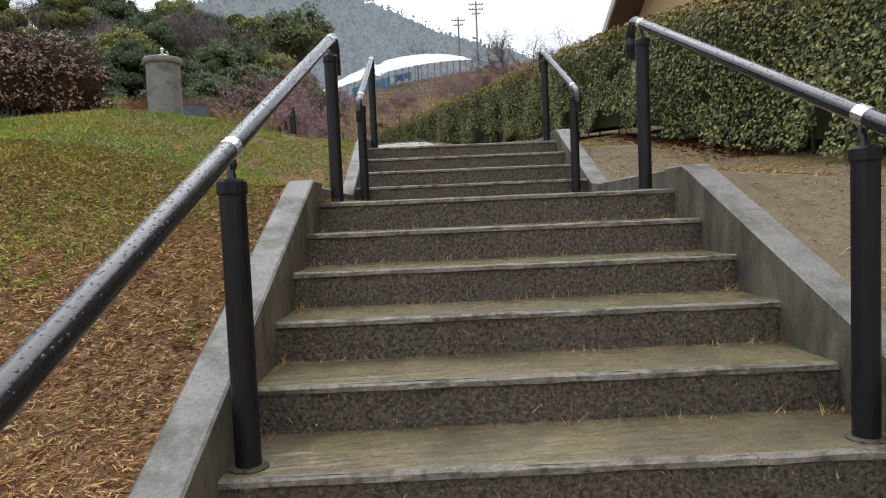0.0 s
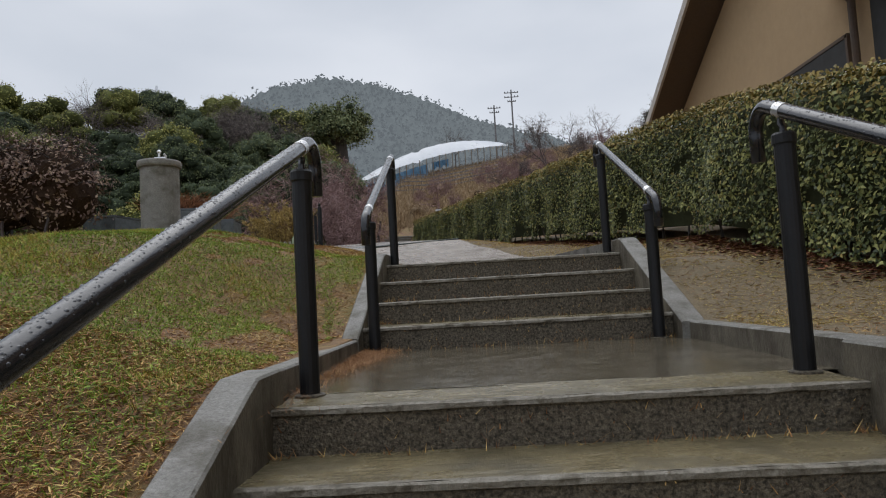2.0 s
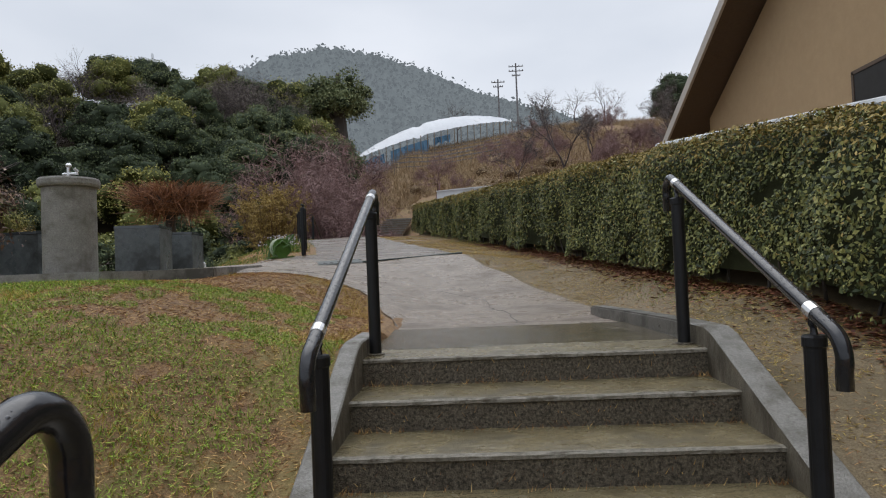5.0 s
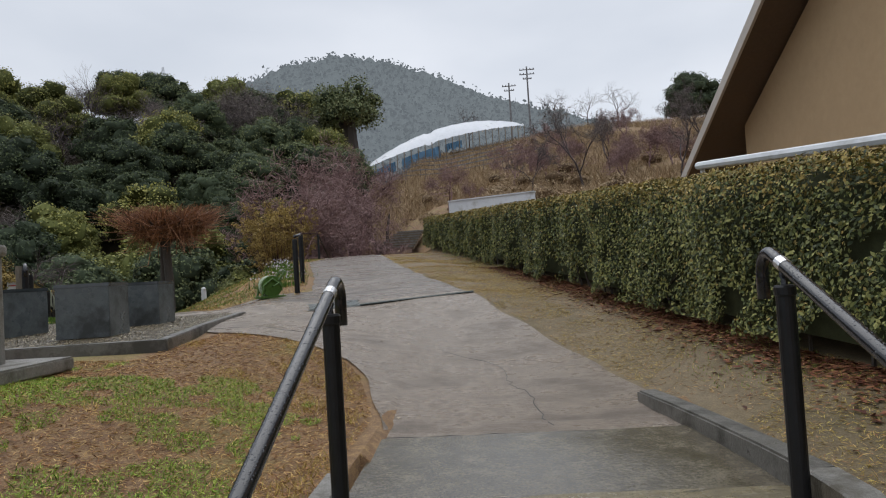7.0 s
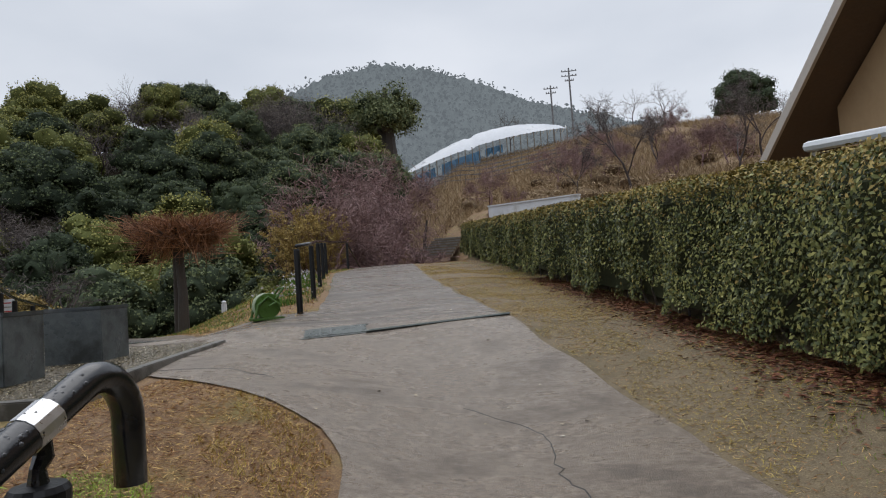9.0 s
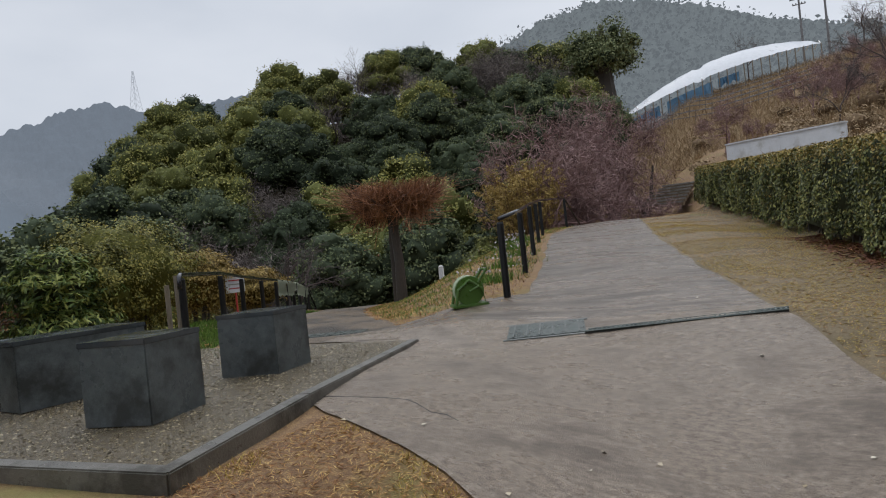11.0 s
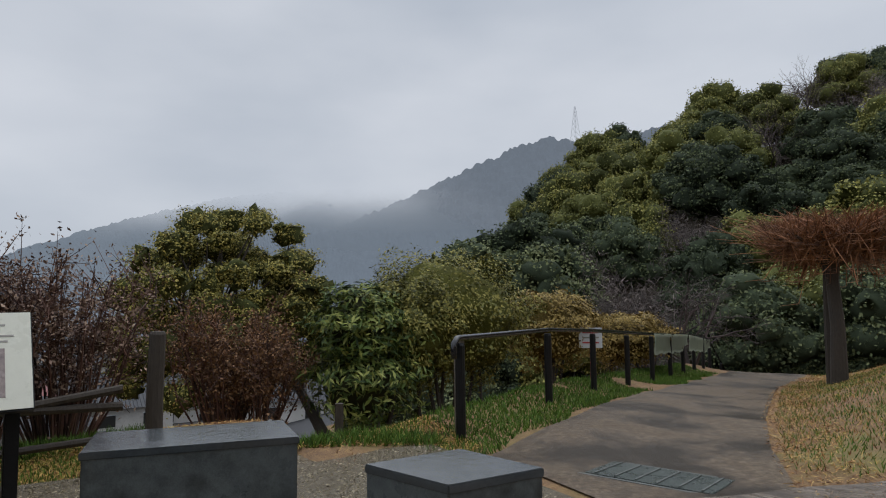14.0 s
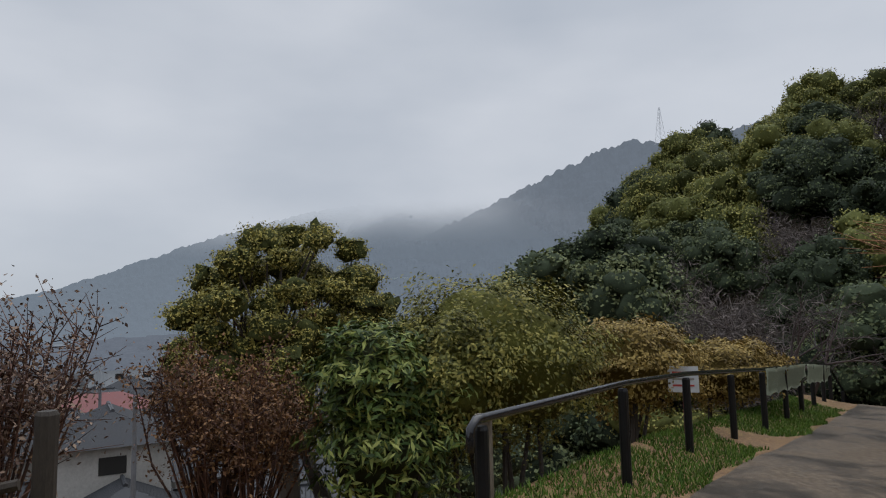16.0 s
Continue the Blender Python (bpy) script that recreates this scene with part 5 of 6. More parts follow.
def vinyl_house():
    """A long vineyard rain shelter that climbs the slope, open in front, with blue sheets."""
    t = thing("vinyl_greenhouse", "long white vinyl-roofed vineyard shelter on the slope", "greenhouse")
    L, R = Vector((-14.9, 90, 15.8)), Vector((6.2, 98.4, 21.6))
    n = 46
    roof = bmesh.new()
    rows = []
    for i in range(n + 1):
        f = i / n
        p = L.lerp(R, f) + Vector((0, 0, 1.1 * math.sin(math.pi * f) ** 0.8))
        rise = 1.1 + 1.5 * math.sin(math.pi * f) ** 0.7
        row = []
        for j in range(7):
            g = j / 6
            row.append(roof.verts.new(p + Vector((-0.5 * g, 5.0 * g, rise * math.sin(g * 1.6) + 0.03 * math.sin(i * 1.6) - (0.25 if i in (17, 18) else 0)))))
        rows.append(row)
    for a, b in zip(rows, rows[1:]):
        for j in range(6):
            roof.faces.new((a[j], b[j], b[j + 1], a[j + 1]))
    part("roof_sheet", roof, M_vinyl, t, smooth=True)
    for i in range(0, n + 1, 2):
        f = i / n
        p = L.lerp(R, f) + Vector((0, 0, 1.1 * math.sin(math.pi * f) ** 0.8))
        g = gz(p.x, p.y - 1)
        part("post", tube([(p.x, p.y - 0.1, g - 0.3), (p.x, p.y, p.z + 0.05)], 0.07, 6), M_wood, t)
        part("hoop", tube([(p.x, p.y - 0.05, p.z - 0.1), (p.x - 0.1, p.y + 1.5, p.z + 0.7), (p.x - 0.4, p.y + 5, p.z + 1.6 - 1.1 * f)], 0.04, 5), M_steel, t)
    for (f0, f1, h) in ((0.02, 0.16, 1.2), (0.20, 0.44, 1.5), (0.47, 0.58, 0.9)):
        sh = bmesh.new()
        a = []
        for i in range(13):
            f = f0 + (f1 - f0) * i / 12
            p = L.lerp(R, f) + Vector((0, 0.25, 1.1 * math.sin(math.pi * f) ** 0.8 - 0.7))
            a.append((sh.verts.new(p + Vector((0, 0.1 * math.sin(i * 2), 0))), sh.verts.new(p + Vector((0, 0.2 + 0.15 * math.sin(i * 2.7), -h - 0.2 * math.sin(i * 1.3))))))
        for p, q in zip(a, a[1:]):
            sh.faces.new((p[0], q[0], q[1], p[1]))
        part("side_sheet", sh, M_blue, t, "blue tarpaulin side sheet")
    # trellis of the lower vineyard
    for r in range(4):
        y0 = 86 - r * 3.4
        for i in range(9):
            x = -13 + i * 2.1 + r * 0.8
            g = gz(x, y0)
            part("trellis_post", tube([(x, y0, g - 0.2), (x + 0.2, y0, g + 1.5)], 0.045, 5), M_wood, t)
        for hgt in (0.9, 1.4):
            part("trellis_wire", tube([(-13 + i * 2.1 + r * 0.8, y0, gz(-13 + i * 2.1 + r * 0.8, y0) + hgt) for i in range(9)], 0.03, 4), M_pole, t)


vinyl_house()

# ---- hillside scrub, plum row and single trees up the path ----
rng = np.random.default_rng(77)
def scatter_grass(name, label, xr, yr, n, height, width, material, keep, lean=0.6, seed=1):
    r = np.random.default_rng(seed)
    x, y = xr[0] + (xr[1] - xr[0]) * r.random(n), yr[0] + (yr[1] - yr[0]) * r.random(n)
    k = keep(x, y, r)
    x, y = x[k], y[k]
    return stuff(name, blades_mesh(name, np.stack([x, y, ground_z(x, y) - 0.004], 1), height, width, material, r, lean), label, "grass")


def noise_field(x, y, s, seed):
    a = np.zeros_like(x)
    r = np.random.default_rng(seed)
    for k in range(6):
        th, ph = r.random() * 6.28, r.random() * 6.28
        a += np.sin((np.cos(th) * x + np.sin(th) * y) * s * (0.6 + 0.35 * k) + ph)
    return a / 2.4


scatter_grass("dry_grass", "tall rusty dry grass on the hillside", (-16, 34), (20, 100), 150000, 0.75, 0.055, M_rust, lambda x, y, r: (noise_field(x, y, 0.25, 3) > -0.9) & np.where(y > 46, x > -14 + 0.05 * (y - 47), x > hedge_x(y) + 1.3) & ~((x > 3.8) & (y < 23)), 1.1, 5)
pl = bare_tree("plum_tree", "leafless plum tree with reddish-purple twigs", rng, 3.9, 0.09, 5, M_plum, 0.6)
def twig_haze(t, n, size, material, rng, spread=0.12):
    """Fine twigs round the branch ends of a leafless tree."""
    ends = np.array([v.co[:] for c in t.children for v in c.data.vertices])
    ends = ends[ends[:, 2] > 0.45 * ends[:, 2].max()]
    p = ends[rng.integers(0, len(ends), n)] + rng.normal(size=(n, 3)) * spread
    child("twig_haze", leaves_mesh("twig_haze", p, size, material, rng, 0.06, None, 0.05), t)["kind"] = "stuff"


twig_haze(pl, 3200, 0.28, M_plumhaze, rng)
pl.matrix_world = pose(-8.0, 37, gz(-8.0, 37))
pl.scale = (1.65, 1.65, 1.65)
for x, y, s, a in ((-8.4, 34.2, 0.95, 70), (-8.1, 40, 1.0, 140), (-8.3, 43, 1.05, 200), (-8.9, 46.5, 1.15, 20), (-9.6, 50, 1.2, 90), (-10.5, 41, 1.1, 310), (-9.8, 37, 0.9, 250)):
    o = copy_thing(pl, pose(x, y, gz(x, y), 0, 0, a))
    o.scale = (1.65 * s, 1.65 * s, 1.65 * s)
sl = np.random.default_rng(91)
for k in range(26):
    x, y = sl.uniform(-4, 17), sl.uniform(46, 80)
    o = copy_thing(pl, pose(x, y, gz(x, y) - 0.1, 0, 0, sl.uniform(0, 360)))
    q = sl.uniform(0.45, 0.95)
    o.scale = (1.2 * q, 1.2 * q, q)
b1 = bare_tree("bare_tree", "leafless dark tree above the hedge", rng, 7.2, 0.13, 5, M_twig, 0.5)
twig_haze(b1, 2500, 0.4, M_twighaze, rng, 0.1)
b1.matrix_world = pose(6.2, 48, gz(6.2, 48))
b1.scale = (0.74, 0.74, 0.72)
for x, y, s, a in ((11.4, 44.8, 0.75, 130), (14.5, 50, 0.9, 50), (3.2, 52, 0.6, 220), (9.5, 56, 0.8, 300)):
    o = copy_thing(b1, pose(x, y, gz(x, y), 0, 0, a))
    o.scale = (0.74 * s, 0.74 * s, 0.72 * s)
fk = thing("pruned_tree", "bare dark forked tree beside the far steps", "tree", (-7.1, 47.6, gz(-7.1, 47.6)))
part("trunk", tube([(0, 0, -0.3), (0.1, 0, 0.8), (-0.15, 0, 1.6), (-0.75, 0, 2.6), (-0.95, 0, 4.0)], [0.3, 0.25, 0.16, 0.1, 0.06], 8), M_bark, fk)
part("limb", tube([(0.1, 0, 0.9), (0.5, 0, 1.7), (0.55, 0, 2.6), (0.75, 0, 3.7)], [0.2, 0.14, 0.1, 0.05], 8), M_bark, fk)
shrub("yellow_shrub", "bright yellow-green shrub above the hedge", 7.0, 40.3, [(0, 0, 0.9, 1.3, 1.0, 0.9), (0.7, 0, 0.7, 0.9, 0.9, 0.8)], M_ysh, rng, 3000, 0.16, z=gz(7.0, 40.3))
for k in range(26):
    x, y = (rng.uniform(-6, 16), rng.uniform(47, 66)) if k % 3 else (rng.uniform(0.5, 9), rng.uniform(38, 47))
    s = rng.uniform(0.5, 1.0)
    shrub("scrub_bush", "rusty brown winter scrub on the slope", x, y, [(0, 0, 0.7 * s, 1.3 * s, 1.2 * s, 0.9 * s), (0.8 * s, 0.3, 0.5 * s, 0.9 * s, 0.9 * s, 0.7 * s)], M_rust, rng, 700, 0.22, 0.25, stems=2, core=0.6)
for x, y, s in ((40.4, 131, 1.7), (20, 128, 0.8), (14, 126, 0.85), (26, 130, 0.9), (50, 128, 1.0), (-2, 124, 0.8)):
    place(0 if x > 30 else 4, x, y, gz(x, y) - 0.5 if x < 30 else 22.5, s, x * 40)

# pale wall and steps at the path's end
fw = thing("white_wall", "low white painted wall beyond the hedge", "wall", (-2.43, 46.5, 0), kind="structure")
wl = bmesh.new()
prism([(0, 0), (5.0, -4.0), (5.1, -3.8), (0.1, 0.2)], 4.0, lambda x, y: 5.95 - 0.04 * x, wl)
part("wall", wl, M_white, fw)
part("coping", prism([(-0.05, -0.05), (5.0, -4.08), (5.15, -3.75), (0.15, 0.25)], lambda x, y: 5.953 - 0.04 * x, lambda x, y: 6.02 - 0.04 * x), M_white, fw)
far_steps = thing("far_steps", "worn timber-edged earth steps at the path's end", "stairs", kind="structure")
for k in range(7):
    y, z = 42.1 + 0.5 * k, 3.10 + 0.17 * k
    part("step", box(-5.35 + 0.09 * k, y + 0.3, z, 2.1 - 0.09 * k, 0.62, 0.2, 0.02), M_dirt, far_steps)
    part("timber_edge", box(-5.35 + 0.09 * k, y - 0.04, z + 0.06, 2.16 - 0.09 * k, 0.1, 0.085, 0.02), M_cheek, far_steps)

# ---- drains and cover plates ----
drain = thing("slot_drain", "black slotted drain channel across the path", "drain", (-1.98, 14.31, gz(-1.98, 14.31) + 0.024))
dv = Vector((-0.49 + 1.98, 14.54 - 14.31, gz(-0.5, 14.54) - gz(-1.98, 14.31)))
ang = math.degrees(math.atan2(dv.y, dv.x))
body = bmesh.new()
for s in (-0.055, 0.055):
    tube([Vector((0, s, 0.004)), dv + Vector((0, s, 0.006))], 0.009, 4, body)
part("frame", body, M_plate, drain)
# filled strip; the dark of the hollow is put into its colour
part("channel", prism([(0, -0.05), (dv.x, dv.y - 0.05), (dv.x, dv.y + 0.05), (0, 0.05)], -0.03, lambda x, y: 0.001 + dv.z * x / dv.x), M_recess, drain)
for k in range(42):
    p = dv * ((k + 0.5) / 42)
    part("bar", box(p.x, p.y, p.z + 0.005, 0.012, 0.1, 0.008), M_plate, drain)


def cover_plate(x, y, sx, sy, rz, label):
    z = gz(x, y) + 0.012
    t = thing("cover_plate", label, "drain cover", (x, y, z), group="drain covers")
    n = Vector((-(gz(x + 0.3, y) - gz(x - 0.3, y)) / 0.6, -(gz(x, y + 0.3) - gz(x, y - 0.3)) / 0.6, 1)).normalized()
    t.matrix_world = Matrix.Translation((x, y, z)) @ n.to_track_quat("Z", "Y").to_matrix().to_4x4() @ pose(0, 0, 0, 0, 0, rz)
    part("plate", box(0, 0, 0.004, sx, sy, 0.018, 0.003), M_plate, t)
    n = 6
    for k in range(n):
        part("rib", box(-sx / 2 + sx * (k + 0.5) / n, 0, 0.016, 0.012, sy * 0.92, 0.008), M_rib, t)
    part("rim", box(0, -sy / 2 - 0.02, 0.002, sx + 0.06, 0.03, 0.014), M_rib, t)
    part("rim", box(0, sy / 2 + 0.02, 0.002, sx + 0.06, 0.03, 0.014), M_rib, t)


cover_plate(-2.36, 14.42, 0.66, 0.42, 10, "grey-green steel drain cover with ribs, wet")
cover_plate(-5.0, 14.85, 0.8, 0.45, 8, "grey-green steel drain cover with ribs, wet")

# ---- garden hose reel ----
reel = thing("hose_reel", "green plastic garden hose reel lying by the fence", "hose reel", (-3.63, 15.62, gz(-3.63, 15.62)), rz=35)
for s in (-1, 1):
    fr = tube([(-0.17, s * 0.13, 0.02), (-0.13, s * 0.13, 0.2), (0, s * 0.13, 0.3), (0.13, s * 0.13, 0.2), (0.17, s * 0.13, 0.02), (-0.17, s * 0.13, 0.02)], 0.018, 8)
    part("side_frame", fr, M_reel, reel)
drum = bmesh.new()
prof = [(0.05, -0.12), (0.16, -0.115), (0.165, -0.1), (0.08, -0.095), (0.08, 0.095), (0.165, 0.1), (0.16, 0.115), (0.05, 0.12)]
lathe(prof, 22, (0, 0, 0), drum)
bmesh.ops.transform(drum, matrix=pose(0, 0, 0.185, 90), verts=drum.verts)
part("drum", drum, M_reel, reel)
hose = [(math.cos(k * 0.4) * (0.105 + 0.0006 * k), -0.085 + 0.17 * abs(((k / 40) % 2) - 1), 0.185 + math.sin(k * 0.4) * (0.105 + 0.0006 * k)) for k in range(90)]
part("hose", tube(hose, 0.012, 6), M_hose, reel, "pale coiled hose")
part("handle", tube([(0.1, -0.13, 0.27), (0.2, -0.13, 0.4), (0.2, 0.13, 0.4), (0.1, 0.13, 0.27)], 0.016, 8), M_reel, reel)
part("crank", tube([(0, -0.14, 0.185), (0, -0.19, 0.185), (0.09, -0.19, 0.23), (0.09, -0.25, 0.23)], 0.012, 8), M_reel, reel)
part("base", box(0, 0, 0.02, 0.4, 0.3, 0.035, 0.008), M_reel, reel)

# ---- information board ----
board = thing("information_board", "cream information panel with photographs on black posts", "sign", (-6.36, 11.08, gz(-6.36, 11.08)), rz=102)
for s in (0.17, -0.95):
    part("post", box(s, 0.03, 0.38, 0.075, 0.075, 1.15, 0.006), M_post, board)
frame_p = box(-0.39, 0, 0, 1.3, 0.05, 0.62, 0.006)
bmesh.ops.transform(frame_p, matrix=pose(0, 0, 0.93, -28), verts=frame_p.verts)
part("frame", frame_p, M_post, board)
def on_panel(x, z, w, h, lift, material, name, label=""):
    b = box(x, -0.026 - lift, z, w, 0.004, h)
    bmesh.ops.transform(b, matrix=pose(0, 0, 0.93, -28), verts=b.verts)
    part(name, b, material, board, label)
on_panel(-0.39, 0, 1.285, 0.605, 0.0, M_cream, "panel", "cream printed panel")
on_panel(-0.05, -0.08, 0.34, 0.3, 0.003, M_photo, "photograph", "faded brown landscape photograph")
on_panel(-0.6, -0.1, 0.4, 0.26, 0.003, M_photo, "photograph", "faded brown landscape photograph")
for k in range(4):
    on_panel(-0.3 + 0.02 * k, 0.22 - 0.035 * k, 0.85 - 0.1 * (k % 2), 0.011, 0.003, M_ink, "text_line")

# ---- posts, log rails and undergrowth at the western edge ----
wp = thing("wooden_post", "dark weathered wooden post", "post", (-7.4, 12.06, gz(-7.4, 12.06)))
part("post", tube([(0, 0, -0.3), (0.01, 0, 0.5), (0.03, 0.01, 0.98), (0.03, 0.01, 1.0)], [0.066, 0.062, 0.06, 0.05], 10), M_bark, wp)
for y in (13.6,):
    sp = thing("wooden_post", "short dark stake in the grass", "post", (-7.6, y, gz(-7.6, y)))
    part("post", tube([(0, 0, -0.2), (0, 0, 0.42)], 0.04, 8), M_bark, sp)
gp = thing("wooden_post", "pale weathered post tied beside the fence", "post", (-6.72, 14.36, gz(-6.72, 14.36)))
part("post", tube([(0, 0, -0.2), (0, 0, 0.78)], 0.045, 10), M_wood, gp)
gp2 = thing("wooden_post", "slim reddish stake behind the fence", "post", (-7.2, 14.6, gz(-7.2, 14.6)))
part("post", tube([(0, 0, -0.2), (0, 0, 0.62)], 0.03, 8), M_wood, gp2)
for (a, b, r) in (((-7.9, 9.4, 0.42), (-7.75, 11.85, 0.30), 0.035), ((-7.9, 9.4, 0.16), (-7.75, 11.85, 0.44), 0.035), ((-7.9, 9.4, -0.02), (-7.75, 11.85, 0.06), 0.03)):
    lg = thing("log_rail", "dark weathered log rail on the bank", "fence")
    za, zb = gz(a[0], a[1]), gz(b[0], b[1])
    part("log", tube([(a[0], a[1], za + a[2] + 0.05), ((a[0] + b[0]) / 2, (a[1] + b[1]) / 2, (za + zb + a[2] + b[2]) / 2 + 0.06), (b[0] - 0.06, b[1], zb + b[2] + 0.05)], r, 8), M_bark, lg)
ln = thing("fallen_trunk", "leaning dark brown trunk on the slope", "log", (-8.6, 13.9, gz(-8.6, 13.9)))
part("trunk", tube([(0.05, 0.1, -0.25), (-0.5, 0.0, 0.25), (-1.1, -0.15, 0.75)], [0.08, 0.07, 0.05], 8), M_bark, ln)


def twiggy(name, label, x, y, h, n, material, leaf_n, size, seed, spread=0.35, z=None):
    """A thicket of upright stems with small leaves near the tips."""
    r = np.random.default_rng(seed)
    z = gz(x, y) if z is None else z
    t = thing(name, label, "shrub", (x, y, z))
    bm, tips = bmesh.new(), []
    for k in range(n):
        a, q = r.random() * 6.28, r.random() * spread
        b = Vector((q * math.cos(a) * 0.4, q * math.sin(a) * 0.4, -0.1))
        e = Vector((math.cos(a) * (q + 0.25 * r.random()) * 1.3, math.sin(a) * (q + 0.25 * r.random()) * 1.3, h * (0.6 + 0.4 * r.random())))
        m = b.lerp(e, 0.5) + Vector(r.normal(size=3)) * 0.05
        tube([b, m, e], [0.013, 0.009, 0.004], 4, bm, False)
        for j in range(9):
            s = m.lerp(e, r.random() ** 0.7)
            d = Vector(r.normal(size=3)) * 0.16 + Vector((0, 0, 0.1))
            tube([s, s + d], [0.006, 0.002], 3, bm, False)
            tips.append(s + d)
            tips.append(s + d * 0.6)
    tips = np.array([v[:] for v in tips])
    p = tips[r.integers(0, len(tips), leaf_n)] + r.normal(size=(leaf_n, 3)) * 0.045
    tagged(part("stem_thicket", bm, M_redstem, t), kind="stuff")
    child("foliage", leaves_mesh("foliage", p, size, material, r, 0.5), t)


for k, (x, y, h, m, ln_, n) in enumerate(((-8.75, 11.35, 1.75, M_brownleaf, 7000, 70), (-8.5, 10.7, 1.8, M_brownleaf, 7000, 70), (-9.85, 12.95, 1.45, M_rustleaf, 9000, 44), (-9.55, 13.25, 1.2, M_rustleaf, 6000, 36), (-8.9, 10.0, 1.75, M_brownleaf, 7000, 70))):
    twiggy("deciduous_shrub", "leggy red-brown shrub with sparse withered leaves", x, y, h, n, m, ln_, 0.038, 100 + k, 0.45, z=max(gz(x, y), 0.75))
twiggy("yellow_leaved_shrub", "tall rounded shrub with pale yellow willow-like leaves", -8.9, 32.6, 4.3, 130, M_yellow_leaf, 34000, 0.075, 140, 1.25)
# withered hedge behind the lawn
wh = thing("withered_hedge", "dense brown withered hedge behind the lawn", "hedge", (-5.0, 10.2, 1.05))
r = np.random.default_rng(9)
lob = [(-0.1 - 0.55 * k, -0.12 * k, 0.75 + 0.06 * math.sin(k * 2), 0.55, 0.5, 0.62) for k in range(8)]
p, nr = crown_points(lob, 3200, r, 0.8)
child("foliage", leaves_mesh("foliage", p, 0.05, M_brownleaf, r, 0.5, nr), wh)
part("inner_growth", lumps(lob, r, 0.76, 3), M_mass_brown, wh)
bmw = bmesh.new()
for k in range(900):
    cx, cy, cz, rx, ry, rz = lob[k % 8]
    d = Vector(r.normal(size=3))
    d.z = abs(d.z)
    d.normalize()
    s = Vector((cx, cy, cz)) + Vector((d.x * rx, d.y * ry, d.z * rz)) * 0.8
    tube([s, s + d * 0.24 + Vector(r.normal(size=3)) * 0.06], [0.006, 0.002], 3, bmw, False)
for k in range(26):
    x = -4.1 * r.random()
    tube([(x, -0.4 + 0.1 * x * 0.3, -0.15), (x + r.normal() * 0.06, -0.3, 0.35), (x + r.normal() * 0.1, -0.1, 0.8)], [0.02, 0.016, 0.008], 5, bmw, False)
tagged(part("twig_thicket", bmw, M_twig, wh), kind="stuff")

def spreading_camphor(x, y, z, height, width):
    """A camphor tree: forked limbs that each end in a clump of leaves, with gaps between the clumps."""
    rng = np.random.default_rng(15)
    t = thing("camphor_tree", "broad olive-green camphor tree on the slope below", "tree", (x, y, z))
    fork = Vector((0.1, 0, height * 0.36))
    bm = tube([(0, 0, -1.0), (0.1, 0.05, height * 0.2), fork], [0.55, 0.42, 0.36], 10)
    lob = []
    heads = [Vector((math.cos(2.4 * k) * width * 0.2, math.sin(2.4 * k) * width * 0.2, height * (0.52 + 0.03 * (k % 3)))) for k in range(6)]
    for h in heads:
        tube([fork, fork.lerp(h, 0.5) + Vector((0, 0, -0.2)), h], [0.26, 0.19, 0.14], 7, bm, False)
    for k in range(96):
        u = (k + 0.5) / 96
        phi = k * 2.39996
        cz = 1 - 1.62 * u
        ring = math.sqrt(max(0.0, 1 - cz * cz))
        q = 0.62 + 0.42 * rng.random()
        c = Vector((math.cos(phi) * ring * width * 0.46 * q, math.sin(phi) * ring * width * 0.46 * q, height * 0.66 + cz * height * 0.30 * q))
        r = width * (0.055 + 0.045 * rng.random())
        lob.append((c.x, c.y, c.z, r * 1.15, r * 1.15, r * 0.88))
        h = min(heads, key=lambda v: (v - c).length)
        tube([h, h.lerp(c, 0.55) + Vector(rng.normal(size=3)) * 0.15, c], [0.075, 0.05, 0.02], 5, bm, False)
    part("trunk", bm, M_bark, t)
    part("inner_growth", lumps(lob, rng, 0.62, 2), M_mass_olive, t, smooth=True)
    p, nrm = crown_points(lob, 1050, rng, 0.55)
    child("crown", leaves_mesh("crown", p, 0.09, M_camphor, rng, 0.6, nrm, 0.15, 0.8), t)


spreading_camphor(-27.8, 15.7, -7.3, 13.6, 8.6)
for x, y, s, k in ((-22, 20.5, 0.55, 1), (-24, 25, 0.7, 0), (-20, 26, 0.55, 2), (-30, 22, 0.7, 2), (-34, 27, 0.8, 1), (-18, 18.5, 0.45, 0), (-30, 10, 0.5, 3)):
    place(k, x, y, gz(x, y) - 0.5, s, x * 31)

